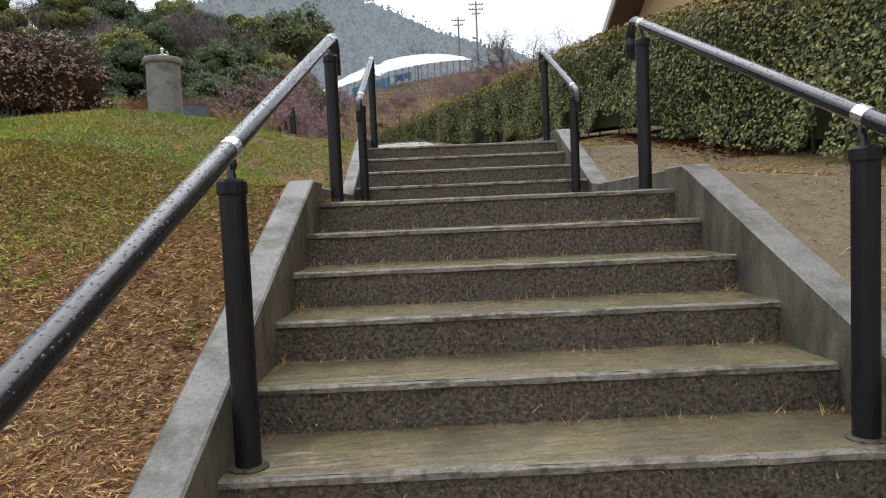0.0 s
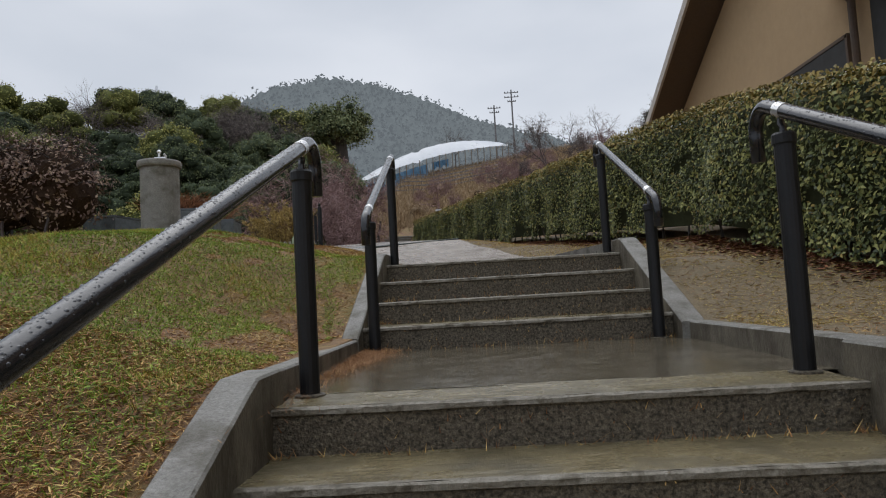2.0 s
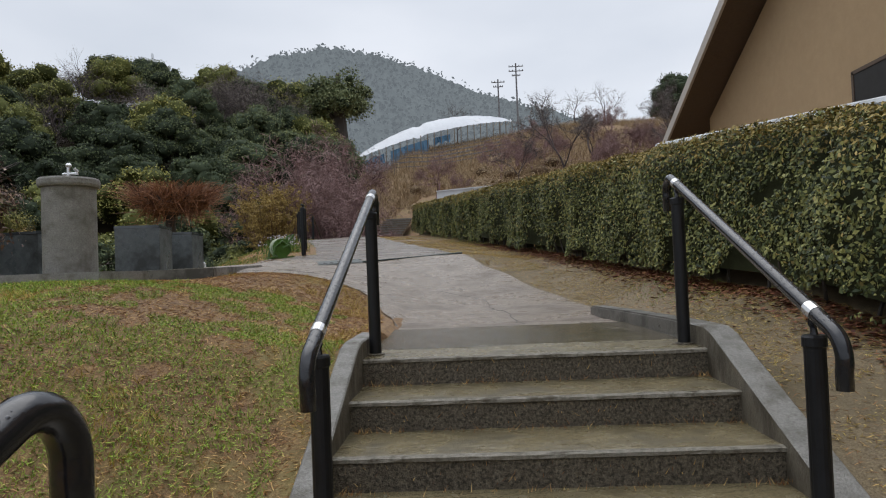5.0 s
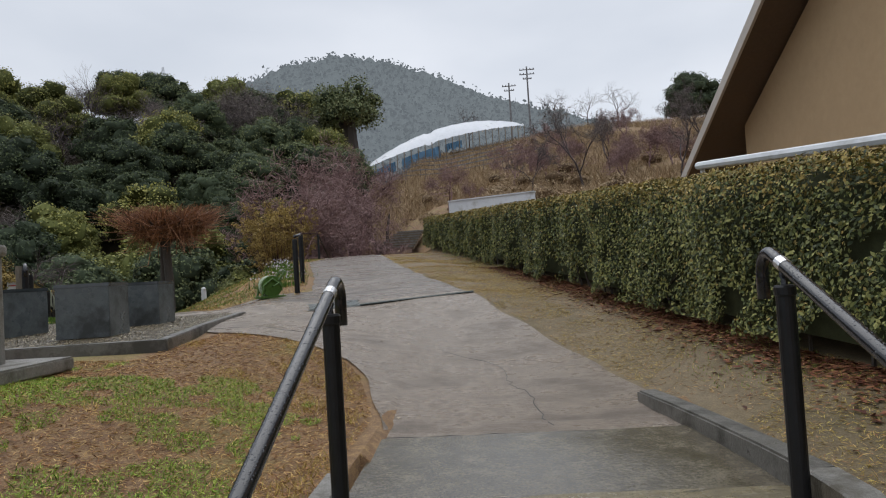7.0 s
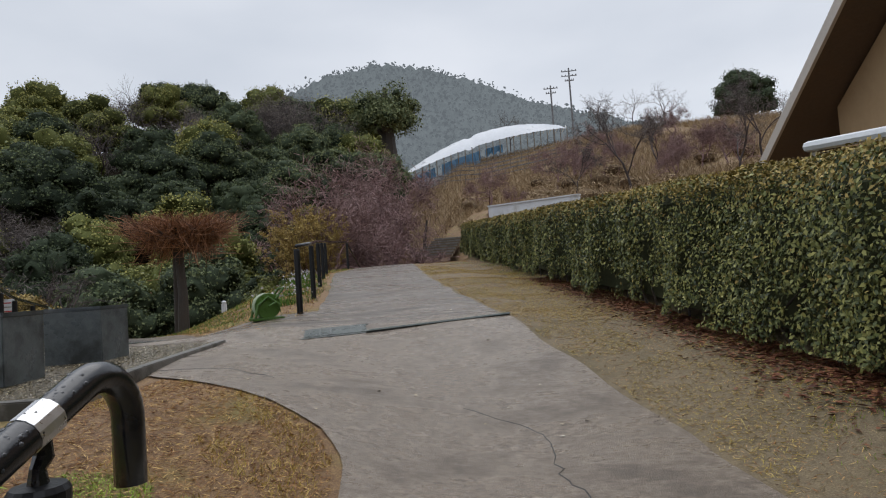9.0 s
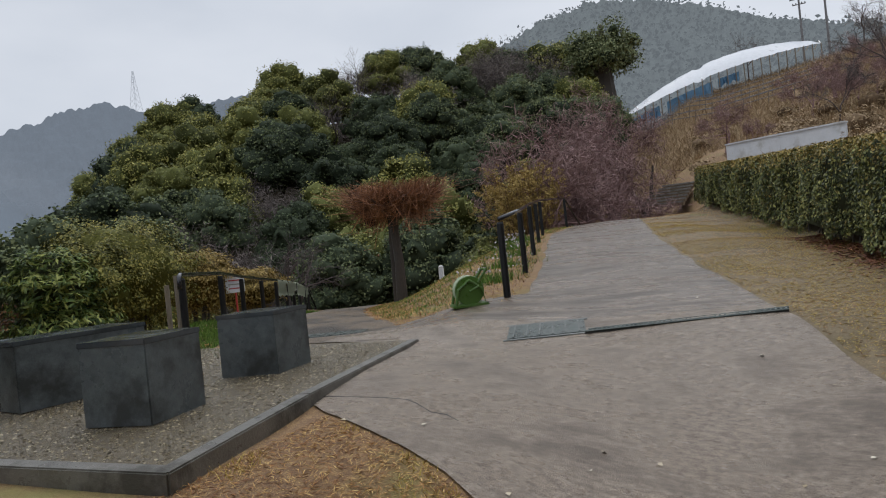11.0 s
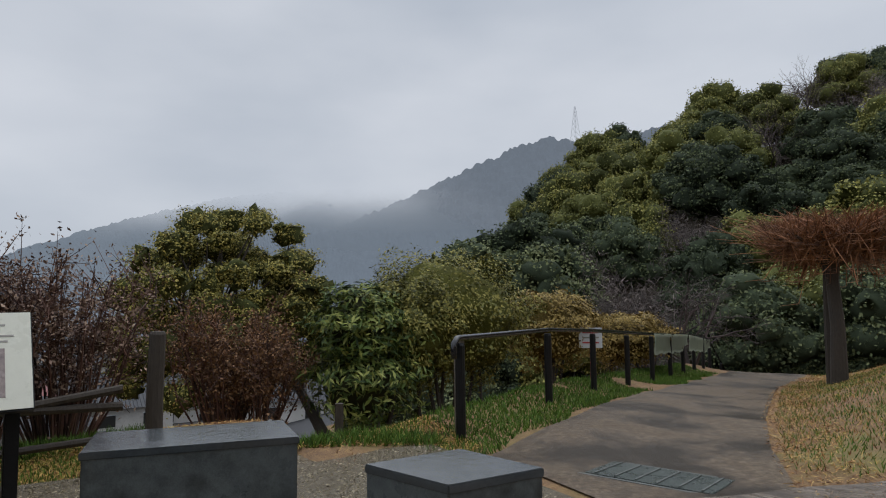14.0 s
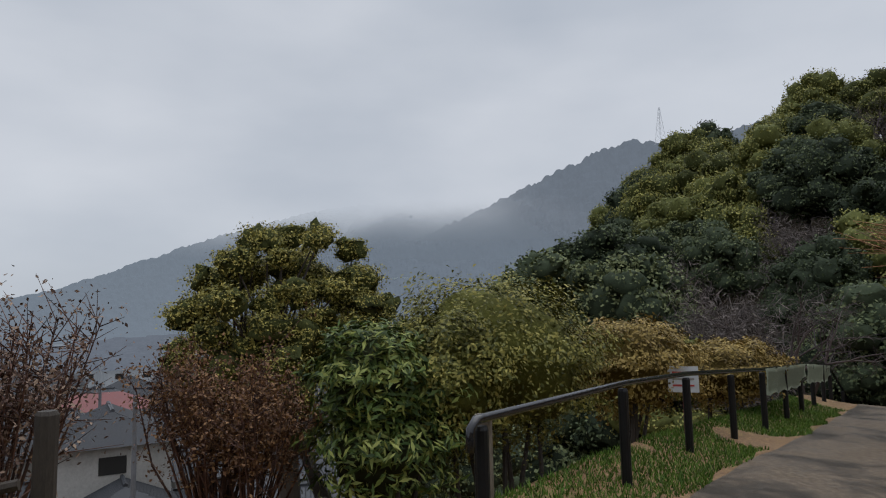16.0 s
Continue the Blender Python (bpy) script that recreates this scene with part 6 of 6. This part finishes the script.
# cloth on the fence, notice, shrubs along the lane
cl = thing("fence_cloth", "faded green-grey cloth hung over the fence rail", "cloth", (-10.3, 20.05, gz(-10.3, 20.05)))
A, B, C = Vector((0, 0, 0.78)), Vector((-1.85, 2.85, gz(-12.1, 22.8) - gz(-10.3, 20.05) + 0.78)), Vector((-4.0, 6.0, gz(-14.3, 26.05) - gz(-10.3, 20.05) + 0.78))
for s0, s1, drop in ((A, B, 0.36), (B, C, 0.34)):
    sh = bmesh.new()
    g = []
    for i in range(17):
        p = s0.lerp(s1, 0.02 + 0.95 * i / 16)
        dn = drop * (1 - 0.35 * (1 if i > 13 else 0)) + 0.02 * math.sin(i * 1.9)
        g.append([sh.verts.new(p + Vector((0.03 + 0.012 * math.sin(i * 1.3 + j), 0.02, 0.03 - dn * j / 5))) for j in range(6)])
    for a, b in zip(g, g[1:]):
        for j in range(5):
            sh.faces.new((a[j], b[j], b[j + 1], a[j + 1]))
    bmesh.ops.solidify(sh, geom=sh.faces[:], thickness=0.006)
    part("cloth_panel", sh, M_cloth, cl, smooth=True)
ns = thing("notice_board", "small white notice with red marks behind the fence", "sign", (-9.6, 18.15, gz(-9.6, 18.15) - 0.22), rz=50)
part("post", tube([(0, 0.02, -0.2), (0, 0.02, 0.95)], 0.018, 8), M_redpaint, ns)
part("panel", box(0, 0, 0.86, 0.34, 0.012, 0.3, 0.002), M_white, ns)
for k in range(3):
    part("text_line", box(0, -0.009, 0.94 - 0.075 * k, 0.24, 0.004, 0.022), M_redpaint if k != 1 else M_ink, ns)
rng = np.random.default_rng(55)
for x, y, h, m, n in ((-17.0, 33, 1.6, M_redleaf, 900), (-16.2, 34.6, 1.5, M_redleaf, 900), (-18.4, 32.6, 1.8, M_redleaf, 900), (-15.4, 35.3, 1.5, M_blossom, 1500), (-16.0, 36.6, 1.7, M_blossom, 1300)):
    twiggy("lane_shrub", "red-leaved winter shrub by the lane" if m is M_redleaf else "small tree in white blossom", x, y, h, 26, m, n, 0.13, int(-x * 10), 0.8, z=max(gz(x, y), 0.3))
shrub("round_shrub", "rounded dark green shrub on the bank", -12.3, 33.2, [(0, 0, 0.7, 1.3, 1.3, 0.85)], M_dark_leaf, rng, 2600, 0.12)
shrub("round_shrub", "rounded dark green shrub on the bank", -10.5, 31.5, [(0, 0, 0.8, 0.8, 0.8, 0.8), (0.2, 0.3, 1.5, 0.5, 0.5, 0.6)], M_olive_leaf, rng, 2200, 0.12)
bb = bare_tree("bare_shrub", "leafless arching shrub below the lane", rng, 2.6, 0.05, 4, M_twig, 0.7, None, -0.02, 3)
bb.matrix_world = pose(-14.6, 25.6, max(gz(-14.6, 25.6), 0.0))
wpst = thing("white_marker_post", "small white marker post on the bank", "post", (-9.3, 26, gz(-9.3, 26)))
part("post", box(0, 0, 0.16, 0.13, 0.13, 0.42, 0.02), M_white, wpst)
part("cap", lathe([(0.07, 0.37), (0.075, 0.4), (0.03, 0.44)], 10), M_white, wpst)
# daffodils on the bank
for x, y in ((-4.5, 19.0), (-4.9, 20.6), (-5.5, 22.2), (-4.1, 17.4), (-5.9, 23.8)):
    r = np.random.default_rng(int(-x * 100))
    d = thing("daffodils", "clump of white daffodils with green blades", "flowers", (x, y, gz(x, y)))
    n = 260
    q = r.normal(size=(n, 3)) * np.array([0.22, 0.3, 0]) 
    child("leaf_clump", blades_mesh("blades", q, 0.2, 0.016, M_weed, r, 0.5), d)["kind"] = "stuff"
    q = r.normal(size=(46, 3)) * np.array([0.22, 0.3, 0.03]) + np.array([0, 0, 0.2])
    child("bloom_clump", leaves_mesh("blooms", q, 0.04, M_blossom, r, 0.8), d)["kind"] = "stuff"

# ---- turf, straw, weeds, fallen leaves ----
on_lawn = lambda x, y: (x < -1.09) & ((y < 9.0) | (x < path_left(np.clip(y, 9.6, 12.3)) - 0.05)) & ~((x < -2.95) & (y > 10.5)) & (np.hypot(x + 3.62, y - 9.72) > 0.5)
def flat_straw(name, label, xr, yr, n, size, aspect, material, keep, seed):
    r = np.random.default_rng(seed)
    x, y = xr[0] + (xr[1] - xr[0]) * r.random(n), yr[0] + (yr[1] - yr[0]) * r.random(n)
    k = keep(x, y, r)
    x, y = x[k], y[k]
    up = np.tile(np.array([[0, 0, 1.0]]), (len(x), 1))
    return stuff(name, leaves_mesh(name, np.stack([x, y, ground_z(x, y) + 0.004 + 0.01 * r.random(len(x))], 1), size, material, r, aspect, up, 0.1, 0.28), label, "grass")


green_at = lambda x, y: noise_field(x, y, 1.1, 2) + 0.35 * noise_field(x, y, 4.5, 8) + 0.8 - np.where(y > 8.2, 0.9 * (y - 8.2), 0.1 * np.abs(y - 6.5) + 0.45 * np.clip(4.6 - y, 0, 9)) + 0.45 * noise_field(x, y, 13, 9) - 0.6 * (x > -1.5) > 0.0
flat_straw("dead_turf", "matted dead straw-coloured turf on the lawn", (-7.5, -1.08), (0.5, 12.3), 300000, 0.035, 0.11, M_straw, lambda x, y, r: on_lawn(x, y) & (r.random(len(x)) < np.where(green_at(x, y), 0.3, 0.95)), 11)
flat_straw("dead_turf", "reddish thatch and straw on the worn lawn", (-4.5, -1.08), (0.3, 5.5), 230000, 0.029, 0.12, M_straw, lambda x, y, r: on_lawn(x, y), 26)
scatter_grass("yellow_turf", "yellow bleached grass tufts beside the stairs", (-4.5, -1.1), (0.3, 5.0), 90000, 0.048, 0.0055, M_yellow_grass, lambda x, y, r: on_lawn(x, y) & (noise_field(x, y, 3.2, 35) + 0.5 * noise_field(x, y, 9, 36) > 0.75), 1.3, 27)
flat_straw("green_turf", "low green turf in patches on the lawn", (-7.5, -1.12), (1.0, 12.3), 400000, 0.023, 0.2, M_grass, lambda x, y, r: on_lawn(x, y) & green_at(x, y), 21)
scatter_grass("green_turf", "short green grass tufts on the lawn", (-7.5, -1.12), (1.0, 12.3), 260000, 0.034, 0.006, M_grass, lambda x, y, r: on_lawn(x, y) & green_at(x, y), 1.0, 12)
scatter_grass("yellow_turf", "yellow bleached grass tufts on the lawn", (-7.5, -1.12), (0.5, 12.3), 200000, 0.042, 0.0055, M_yellow_grass, lambda x, y, r: on_lawn(x, y) & (noise_field(x, y, 2.2, 5) + 0.5 * noise_field(x, y, 7, 6) > np.where(green_at(x, y), 0.85, 0.2)), 1.3, 13)
verge = lambda x, y: (x > np.maximum(path_right(y), np.where(y < 10.3, 1.1, -99)) + 0.04) & (x < hedge_x(y) + 0.25)
flat_straw("dead_turf", "thin straw on the bare verge by the hedge", (-5, 3.2), (1, 36), 240000, 0.036, 0.10, M_straw, lambda x, y, r: verge(x, y), 14)
flat_straw("dead_turf", "bleached yellow straw on the verge by the hedge", (-3.5, 3.2), (6, 26), 300000, 0.033, 0.1, M_yellow_grass, lambda x, y, r: verge(x, y) & (noise_field(x, y, 1.7, 51) + 0.5 * noise_field(x, y, 6, 52) > -0.7), 24)
scatter_grass("green_turf", "sparse green grass at the foot of the hedge", (-4, 3.2), (3, 30), 90000, 0.035, 0.005, M_grass, lambda x, y, r: verge(x, y) & (noise_field(x, y, 1.3, 22) + 1.2 * (x - hedge_x(y)) > 0.2), 0.8, 15)
bank = lambda x, y: (y > 15.7) & (x < fence_x(y) + 0.1) & (x > lane_right(y) + 0.1)
scatter_grass("bank_grass", "straw and green grass on the bank", (-14, -3), (15, 34), 45000, 0.05, 0.010, M_straw, lambda x, y, r: bank(x, y), 1.1, 16)
scatter_grass("bank_grass", "green grass on the bank", (-14, -3), (15, 34), 80000, 0.055, 0.010, M_weed, lambda x, y, r: bank(x, y) & (noise_field(x, y, 1.0, 31) > -0.2), 0.8, 17)
west_bed = lambda x, y: np.where(y > 13.2, (x < lane_left(y) + 0.3 + 0.08 * np.sin(5 * y)) & (x > lane_left(y) - 0.9), (x < -6.85 - 0.05 * (y - 10)) & (x > -8.4))
scatter_grass("weeds", "fresh green weeds below the fence", (-14, -6), (10, 24), 230000, 0.055, 0.015, M_weed, lambda x, y, r: west_bed(x, y) & (noise_field(x, y, 1.5, 41) > np.where(y > 13.4, -0.75, 0.1)), 0.7, 18)
edge_bed = lambda x, y: (y < 14.3) & (x < np.where(y > 13.9, lane_left(np.maximum(y, 13)) + 0.34, np.where(y > 12.6, -6.55 - 0.25 * (14 - y), -7.02))) & (x > -9.2)
flat_straw("straw_litter", "matted tan straw between the slab and the bank", (-9.2, -6.2), (9.5, 15.5), 60000, 0.06, 0.08, M_yellow_grass, lambda x, y, r: edge_bed(x, y) & (noise_field(x, y, 1.9, 71) > -0.5), 72)
flat_straw("straw_litter", "matted brown straw between the slab and the bank", (-9.2, -6.2), (9.5, 15.5), 70000, 0.05, 0.1, M_straw, lambda x, y, r: edge_bed(x, y), 73)
scatter_grass("weeds", "fresh green weeds in tufts by the slab", (-9.0, -6.3), (10, 15), 60000, 0.09, 0.014, M_weed, lambda x, y, r: edge_bed(x, y) & (noise_field(x, y, 2.6, 74) + 0.4 * noise_field(x, y, 8, 75) > 0.55), 0.8, 76)
lane_rim = lambda x, y, r: (y > 14.6) & (np.abs(x - lane_right(y) - 0.25 - 0.1 * np.sin(3 * y)) < 0.4) & (x > lane_right(y) - 0.05)
flat_straw("dead_turf", "matted straw along the lane's edge", (-16, -3.2), (14.4, 32), 260000, 0.05, 0.1, M_straw, lane_rim, 77)
flat_straw("dead_turf", "bleached straw on the bank", (-14, -3), (15, 34), 70000, 0.05, 0.1, M_yellow_grass, lambda x, y, r: bank(x, y) & (noise_field(x, y, 1.4, 78) > -0.3), 79)
scatter_grass("straw_litter", "straw litter along the lane edge", (-14, -5.5), (10, 24), 30000, 0.05, 0.008, M_straw, lambda x, y, r: west_bed(x, y) & (y < 13.4), 2.2, 19)


def litter(name, label, x, y, z, size, material, seed, aspect=0.5, category="leaves"):
    r = np.random.default_rng(seed)
    return stuff(name, leaves_mesh(name, np.stack([x, y, z], 1), size, material, r, aspect, np.tile(np.array([[0, 0, 3.0]]), (len(x), 1))), label, category)


r = np.random.default_rng(61)
y = r.uniform(7.0, 21, 12000)
x = hedge_x(y) + np.abs(r.normal(size=12000)) * -0.26 + 0.2
litter("fallen_leaves", "red-brown fallen leaves at the hedge foot", x, y, ground_z(x, y) + 0.012, 0.05, M_fallen, 62)
# needles and straw washed to the stairs' corners
y = 7.0 - np.abs(r.normal(size=6000)) * 0.75
x = -0.97 + np.abs(r.normal(size=6000)) * 0.09 * (0.4 + 0.6 * np.abs(np.sin(y * 1.2)))
stuff("straw_litter", blades_mesh("straw_litter", np.stack([x, y, np.full(6000, 0.004)], 1), 0.026, 0.0028, M_pine, r, 2.6), "orange straw and needles on the landing edge", "litter")
bits = []
for (ys_, zs_) in FLIGHT_1[5:] + FLIGHT_2:
    n = 130
    bx = np.where(r.random(n) < 0.35, r.choice([-0.93, 0.89], n) + r.normal(size=n) * 0.03, r.uniform(-0.93, 0.89, n))
    bits.append(np.stack([bx, ys_ - 0.012 - np.abs(r.normal(size=n)) * 0.02, np.full(n, zs_ - 0.149)], 1))
    n = 60
    bits.append(np.stack([r.uniform(-0.93, 0.89, n), np.full(n, ys_ + 0.004), zs_ - 0.03 - 0.11 * r.random(n)], 1))
bits = np.concatenate(bits)
stuff("straw_bits", blades_mesh("straw_bits", bits, 0.035, 0.004, M_straw, r, 1.2), "dry straw bits caught on the steps", "litter")
x = r.uniform(-3.2, 0.8, 45)
y = r.uniform(9.7, 16, 45)
k = (x > path_left(y) - 0.1) & (x < path_right(y) + 0.15)
litter("pebbles", "small pale chips and leaves on the path", x[k], y[k], ground_z(x[k], y[k]) + 0.02, 0.028, M_chip, 63, 0.8, "debris")
# stones of the aggregate slab
n = 15000
x, y = r.uniform(-6.9, -2.95, n), r.uniform(10.7, 14.0, n)
k = (x < -2.93 - (y - 10.93) * 0.172 - 0.12) & (y > 10.9 - (x + 2.93) * -0.08 + 0.1)
litter("aggregate_stones", "pale and brown stones set in the wet slab", x[k], y[k], 1.1815 + 0.0168 * (y[k] - 10.9), 0.017, M_stone, 64, 0.85, "stones")
# cracks in the path
for pts in ([(-0.75, 12.0), (-0.35, 11.75), (-0.2, 11.5), (-0.15, 11.0), (-0.02, 10.6), (0.0, 10.1), (0.06, 9.7)], [(-1.0, 9.66), (-0.3, 9.66), (0.4, 9.64), (0.9, 9.66)], [(-3.4, 12.4), (-2.6, 12.38), (-2.0, 12.1)]):
    ck = thing("crack", "dark hairline crack in the concrete path", "crack", kind="structure")
    fine = [(pts[i][0] + (pts[i + 1][0] - pts[i][0]) * j / 5 + r.normal() * 0.012, pts[i][1] + (pts[i + 1][1] - pts[i][1]) * j / 5 + r.normal() * 0.012) for i in range(len(pts) - 1) for j in range(5)]
    part("seam", tube([(x_, y_, gz(x_, y_) + 0.0125) for x_, y_ in fine], 0.005, 4), M_recess, ck)

# ---- the town below ----
M_tile_roof = mat("grey_roof_tiles", [(0.3, (0.028, 0.030, 0.035)), (0.7, (0.07, 0.074, 0.082))], scale=2, rough=(0.5, 0.75), spec=0.4, bump=0.6, bump_scale=9, per_object=0.3)
M_plaster = mat("town_plaster", [(0.3, (0.34, 0.32, 0.29)), (0.7, (0.62, 0.60, 0.56))], scale=0.5, bump=0.1, per_object=0.5)
M_asphalt = mat("town_asphalt", [(0.3, (0.045, 0.046, 0.05)), (0.7, (0.09, 0.09, 0.095))], scale=0.3, rough=(0.6, 0.9), spec=0.2, bump=0.2)
M_red_roof = mat("red_roof", [(0.3, (0.16, 0.055, 0.055)), (0.7, (0.24, 0.095, 0.09))], scale=2, bump=0.2)
# roof and wall colours paled, blued and set glowing to stand for haze
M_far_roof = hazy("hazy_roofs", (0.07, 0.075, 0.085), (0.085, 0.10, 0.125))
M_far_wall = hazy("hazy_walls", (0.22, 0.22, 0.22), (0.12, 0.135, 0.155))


def town_house(w, d, h, rise, roof_mat, wall_mat, label, hip=0.35, rows_of_tiles=True, name="house"):
    t = thing(name, label, "house")
    part("wall", box(0, 0, h / 2 - 1.5, w, d, h + 3), wall_mat, t)
    e = 0.6
    rf = bmesh.new()
    v = [rf.verts.new(p) for p in ((-w / 2 - e, -d / 2 - e, h), (w / 2 + e, -d / 2 - e, h), (w / 2 + e, d / 2 + e, h), (-w / 2 - e, d / 2 + e, h),
                                   (-w / 2 + hip * w * 0.5, 0, h + rise), (w / 2 - hip * w * 0.5, 0, h + rise))]
    for q in ((0, 1, 5, 4), (1, 2, 5), (2, 3, 4, 5), (3, 0, 4), (3, 2, 1, 0)):
        rf.faces.new([v[k] for k in q])
    roof = part("roof", rf, roof_mat, t)
    if rows_of_tiles:
        part("ridge", tube([(-w / 2 + hip * w * 0.5, 0, h + rise + 0.05), (w / 2 - hip * w * 0.5, 0, h + rise + 0.05)], 0.14, 6), roof_mat, roof)
        n = int(w / 0.3)
        ribs = bmesh.new()
        for s in (-1, 1):
            for k in range(n + 1):
                x = -w / 2 - e + (w + 2 * e) * (k + 0.5) / (n + 1)
                f = min(1.0, (w / 2 + e - abs(x)) / (hip * w * 0.5 + e))
                tube([(x, s * (d / 2 + e), h + 0.02), (x, s * (d / 2 + e) * (1 - f), h + rise * f + 0.02)], 0.035, 4, ribs)
        part("tile_rib", ribs, roof_mat, roof)
    for s in (-1, 1):
        for k in (-0.25, 0.25):
            wn = part("window", box(k * w, s * (d / 2 + 0.005), h - 1.2, 1.5, 0.08, 1.1), M_recess, t)
            part("window_frame", box(k * w, s * (d / 2 + 0.03), h - 0.62, 1.6, 0.08, 0.07), M_white, wn)
    for s in (-1, 1):
        part("window", box(s * (w / 2 + 0.005), 0, h - 1.2, 0.08, 1.6, 1.1), M_recess, t)
    return t


h1 = town_house(8, 7, 5.2, 2.0, M_tile_roof, M_plaster, "two-storey plaster house with grey tiled roof")
h1.matrix_world = pose(-54.6, 6.7, -10.6, 0, 0, 10)
h1b = town_house(7.5, 5, 2.6, 1.4, M_tile_roof, M_plaster, "low plaster annexe with grey tiled roof")
h1b.matrix_world = pose(-50.5, 8.0, -11.4, 0, 0, 10)
h2 = town_house(9, 7, 3.0, 1.8, M_tile_roof, M_plaster, "low house with broad grey tiled roof")
h2.matrix_world = pose(-45, 2.0, -12.2, 0, 0, 100)
h3 = town_house(9, 7.5, 6.2, 1.6, M_red_roof, M_white, "white house with a red roof", 0.5, False)
h3.matrix_world = pose(-87, 1.7, -13.3, 0, 0, 95)
h4 = town_house(16, 9, 3.4, 3.4, M_tile_roof, M_plaster, "long hall with dark grey tiled roof", 0.2)
h4.matrix_world = pose(-92, 11, -12.6, 0, 0, 85)
h5 = town_house(26, 12, 4.0, 5.0, M_tile_roof, M_plaster, "large hall with dark grey tiled roof", 0.15)
h5.matrix_world = pose(-150, 16, -15, 0, 0, 85)
for x, y, k, a in ((-66, -4, h1, 100), (-60, 22, h1b, 5), (-70, 30, h1, 60), (-85, 24, h2, 80), (-100, -8, h1, 30), (-96, 34, h4, 70), (-48, 18, h1b, 80), (-58, 34, h2, 15), (-110, 44, h1, 100), (-165, -5, h1, 80), (-80, -12, h2, 20), (-62, 14, h1b, 100), (-105, 9, h2, 90)):
    copy_thing(k, pose(x, y, -12.4, 0, 0, a))
for x, y, k, a in ((-57, 1.5, h1b, 95), (-61, 8, h2, 100), (-63, 2, h1, 5), (-52, -1.5, h1b, 15), (-66, 10, h1b, 80), (-68, -1, h2, 90), (-49, 12.5, h1b, 5)):
    copy_thing(k, pose(x, y, -12.5, 0, 0, a))
random.seed(3)
for k in range(60):
    dist = random.uniform(72, 165)
    a = math.radians(random.uniform(70, 104))
    x, y = -3 - dist * math.sin(a), 12.7 + dist * math.cos(a)
    copy_thing(random.choice([h1, h1b, h1b, h2, h2, h1]), pose(x, y, -12.6 - 1.6 * random.random(), 0, 0, random.choice([85, 95, 175, 5]) + random.uniform(-6, 6)))
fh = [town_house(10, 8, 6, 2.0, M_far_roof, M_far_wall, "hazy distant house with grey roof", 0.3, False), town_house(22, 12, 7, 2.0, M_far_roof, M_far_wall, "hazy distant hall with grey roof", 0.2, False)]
random.seed(12)
n_far = 0
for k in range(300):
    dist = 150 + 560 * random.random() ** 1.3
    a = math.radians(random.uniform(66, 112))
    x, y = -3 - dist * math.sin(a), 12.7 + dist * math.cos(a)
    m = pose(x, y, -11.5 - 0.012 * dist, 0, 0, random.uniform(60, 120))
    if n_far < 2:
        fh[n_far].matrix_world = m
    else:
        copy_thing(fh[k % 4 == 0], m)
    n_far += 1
utility_pole(-46.5, 9.0, -10.5, -1.9, [0.9], "grey concrete utility pole in the town street")
utility_pole(-70, 4.0, -11, -3.0, [0.9], "grey concrete utility pole in the town street")
us, vs = np.linspace(-240, -31, 60), np.linspace(-120, 120, 60)
town = sheet("town_ground", us, vs, lambda u, v: (u, v), M_asphalt, 0.05)
tagged(new("town_ground", town), "wet asphalt and yards of the town below", "ground", kind="structure")
# ground colour plus a faint glow, put in for the haze over the plain
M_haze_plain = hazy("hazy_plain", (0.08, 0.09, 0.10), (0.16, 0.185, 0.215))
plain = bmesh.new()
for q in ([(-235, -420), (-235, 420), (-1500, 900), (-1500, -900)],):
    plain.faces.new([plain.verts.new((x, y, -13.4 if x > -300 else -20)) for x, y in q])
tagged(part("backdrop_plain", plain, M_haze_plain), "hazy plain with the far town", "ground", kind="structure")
wb = thing("white_building", "pale green-white industrial building on the far slope", "building", (-253, 82, 4), rz=75)
part("wall", box(0, 0, 5.5, 17.5, 9, 13), M_far_white, wb)
part("roof", box(0, 0, 12.2, 18, 9.6, 0.5), M_far_white, wb)
for k in range(3):
    part("text_line", box(-2 + 2.4 * k, -4.6, 9.5, 1.5, 0.1, 1.2), M_far_roof, wb)
part("retaining_wall", box(4, -6, 1.6, 26, 1, 3.2), M_far_wall, wb)
hs = thing("hillside_sign", "row of white letter shapes on the far slope", "sign", (-318.8, 108, 24.5), rz=72)
for k in range(6):
    part("letter_bar", box(-5 + 2.0 * k, 0, 0, 1.3, 0.2, 1.3 if k % 2 else 1.0), M_far_white, hs)
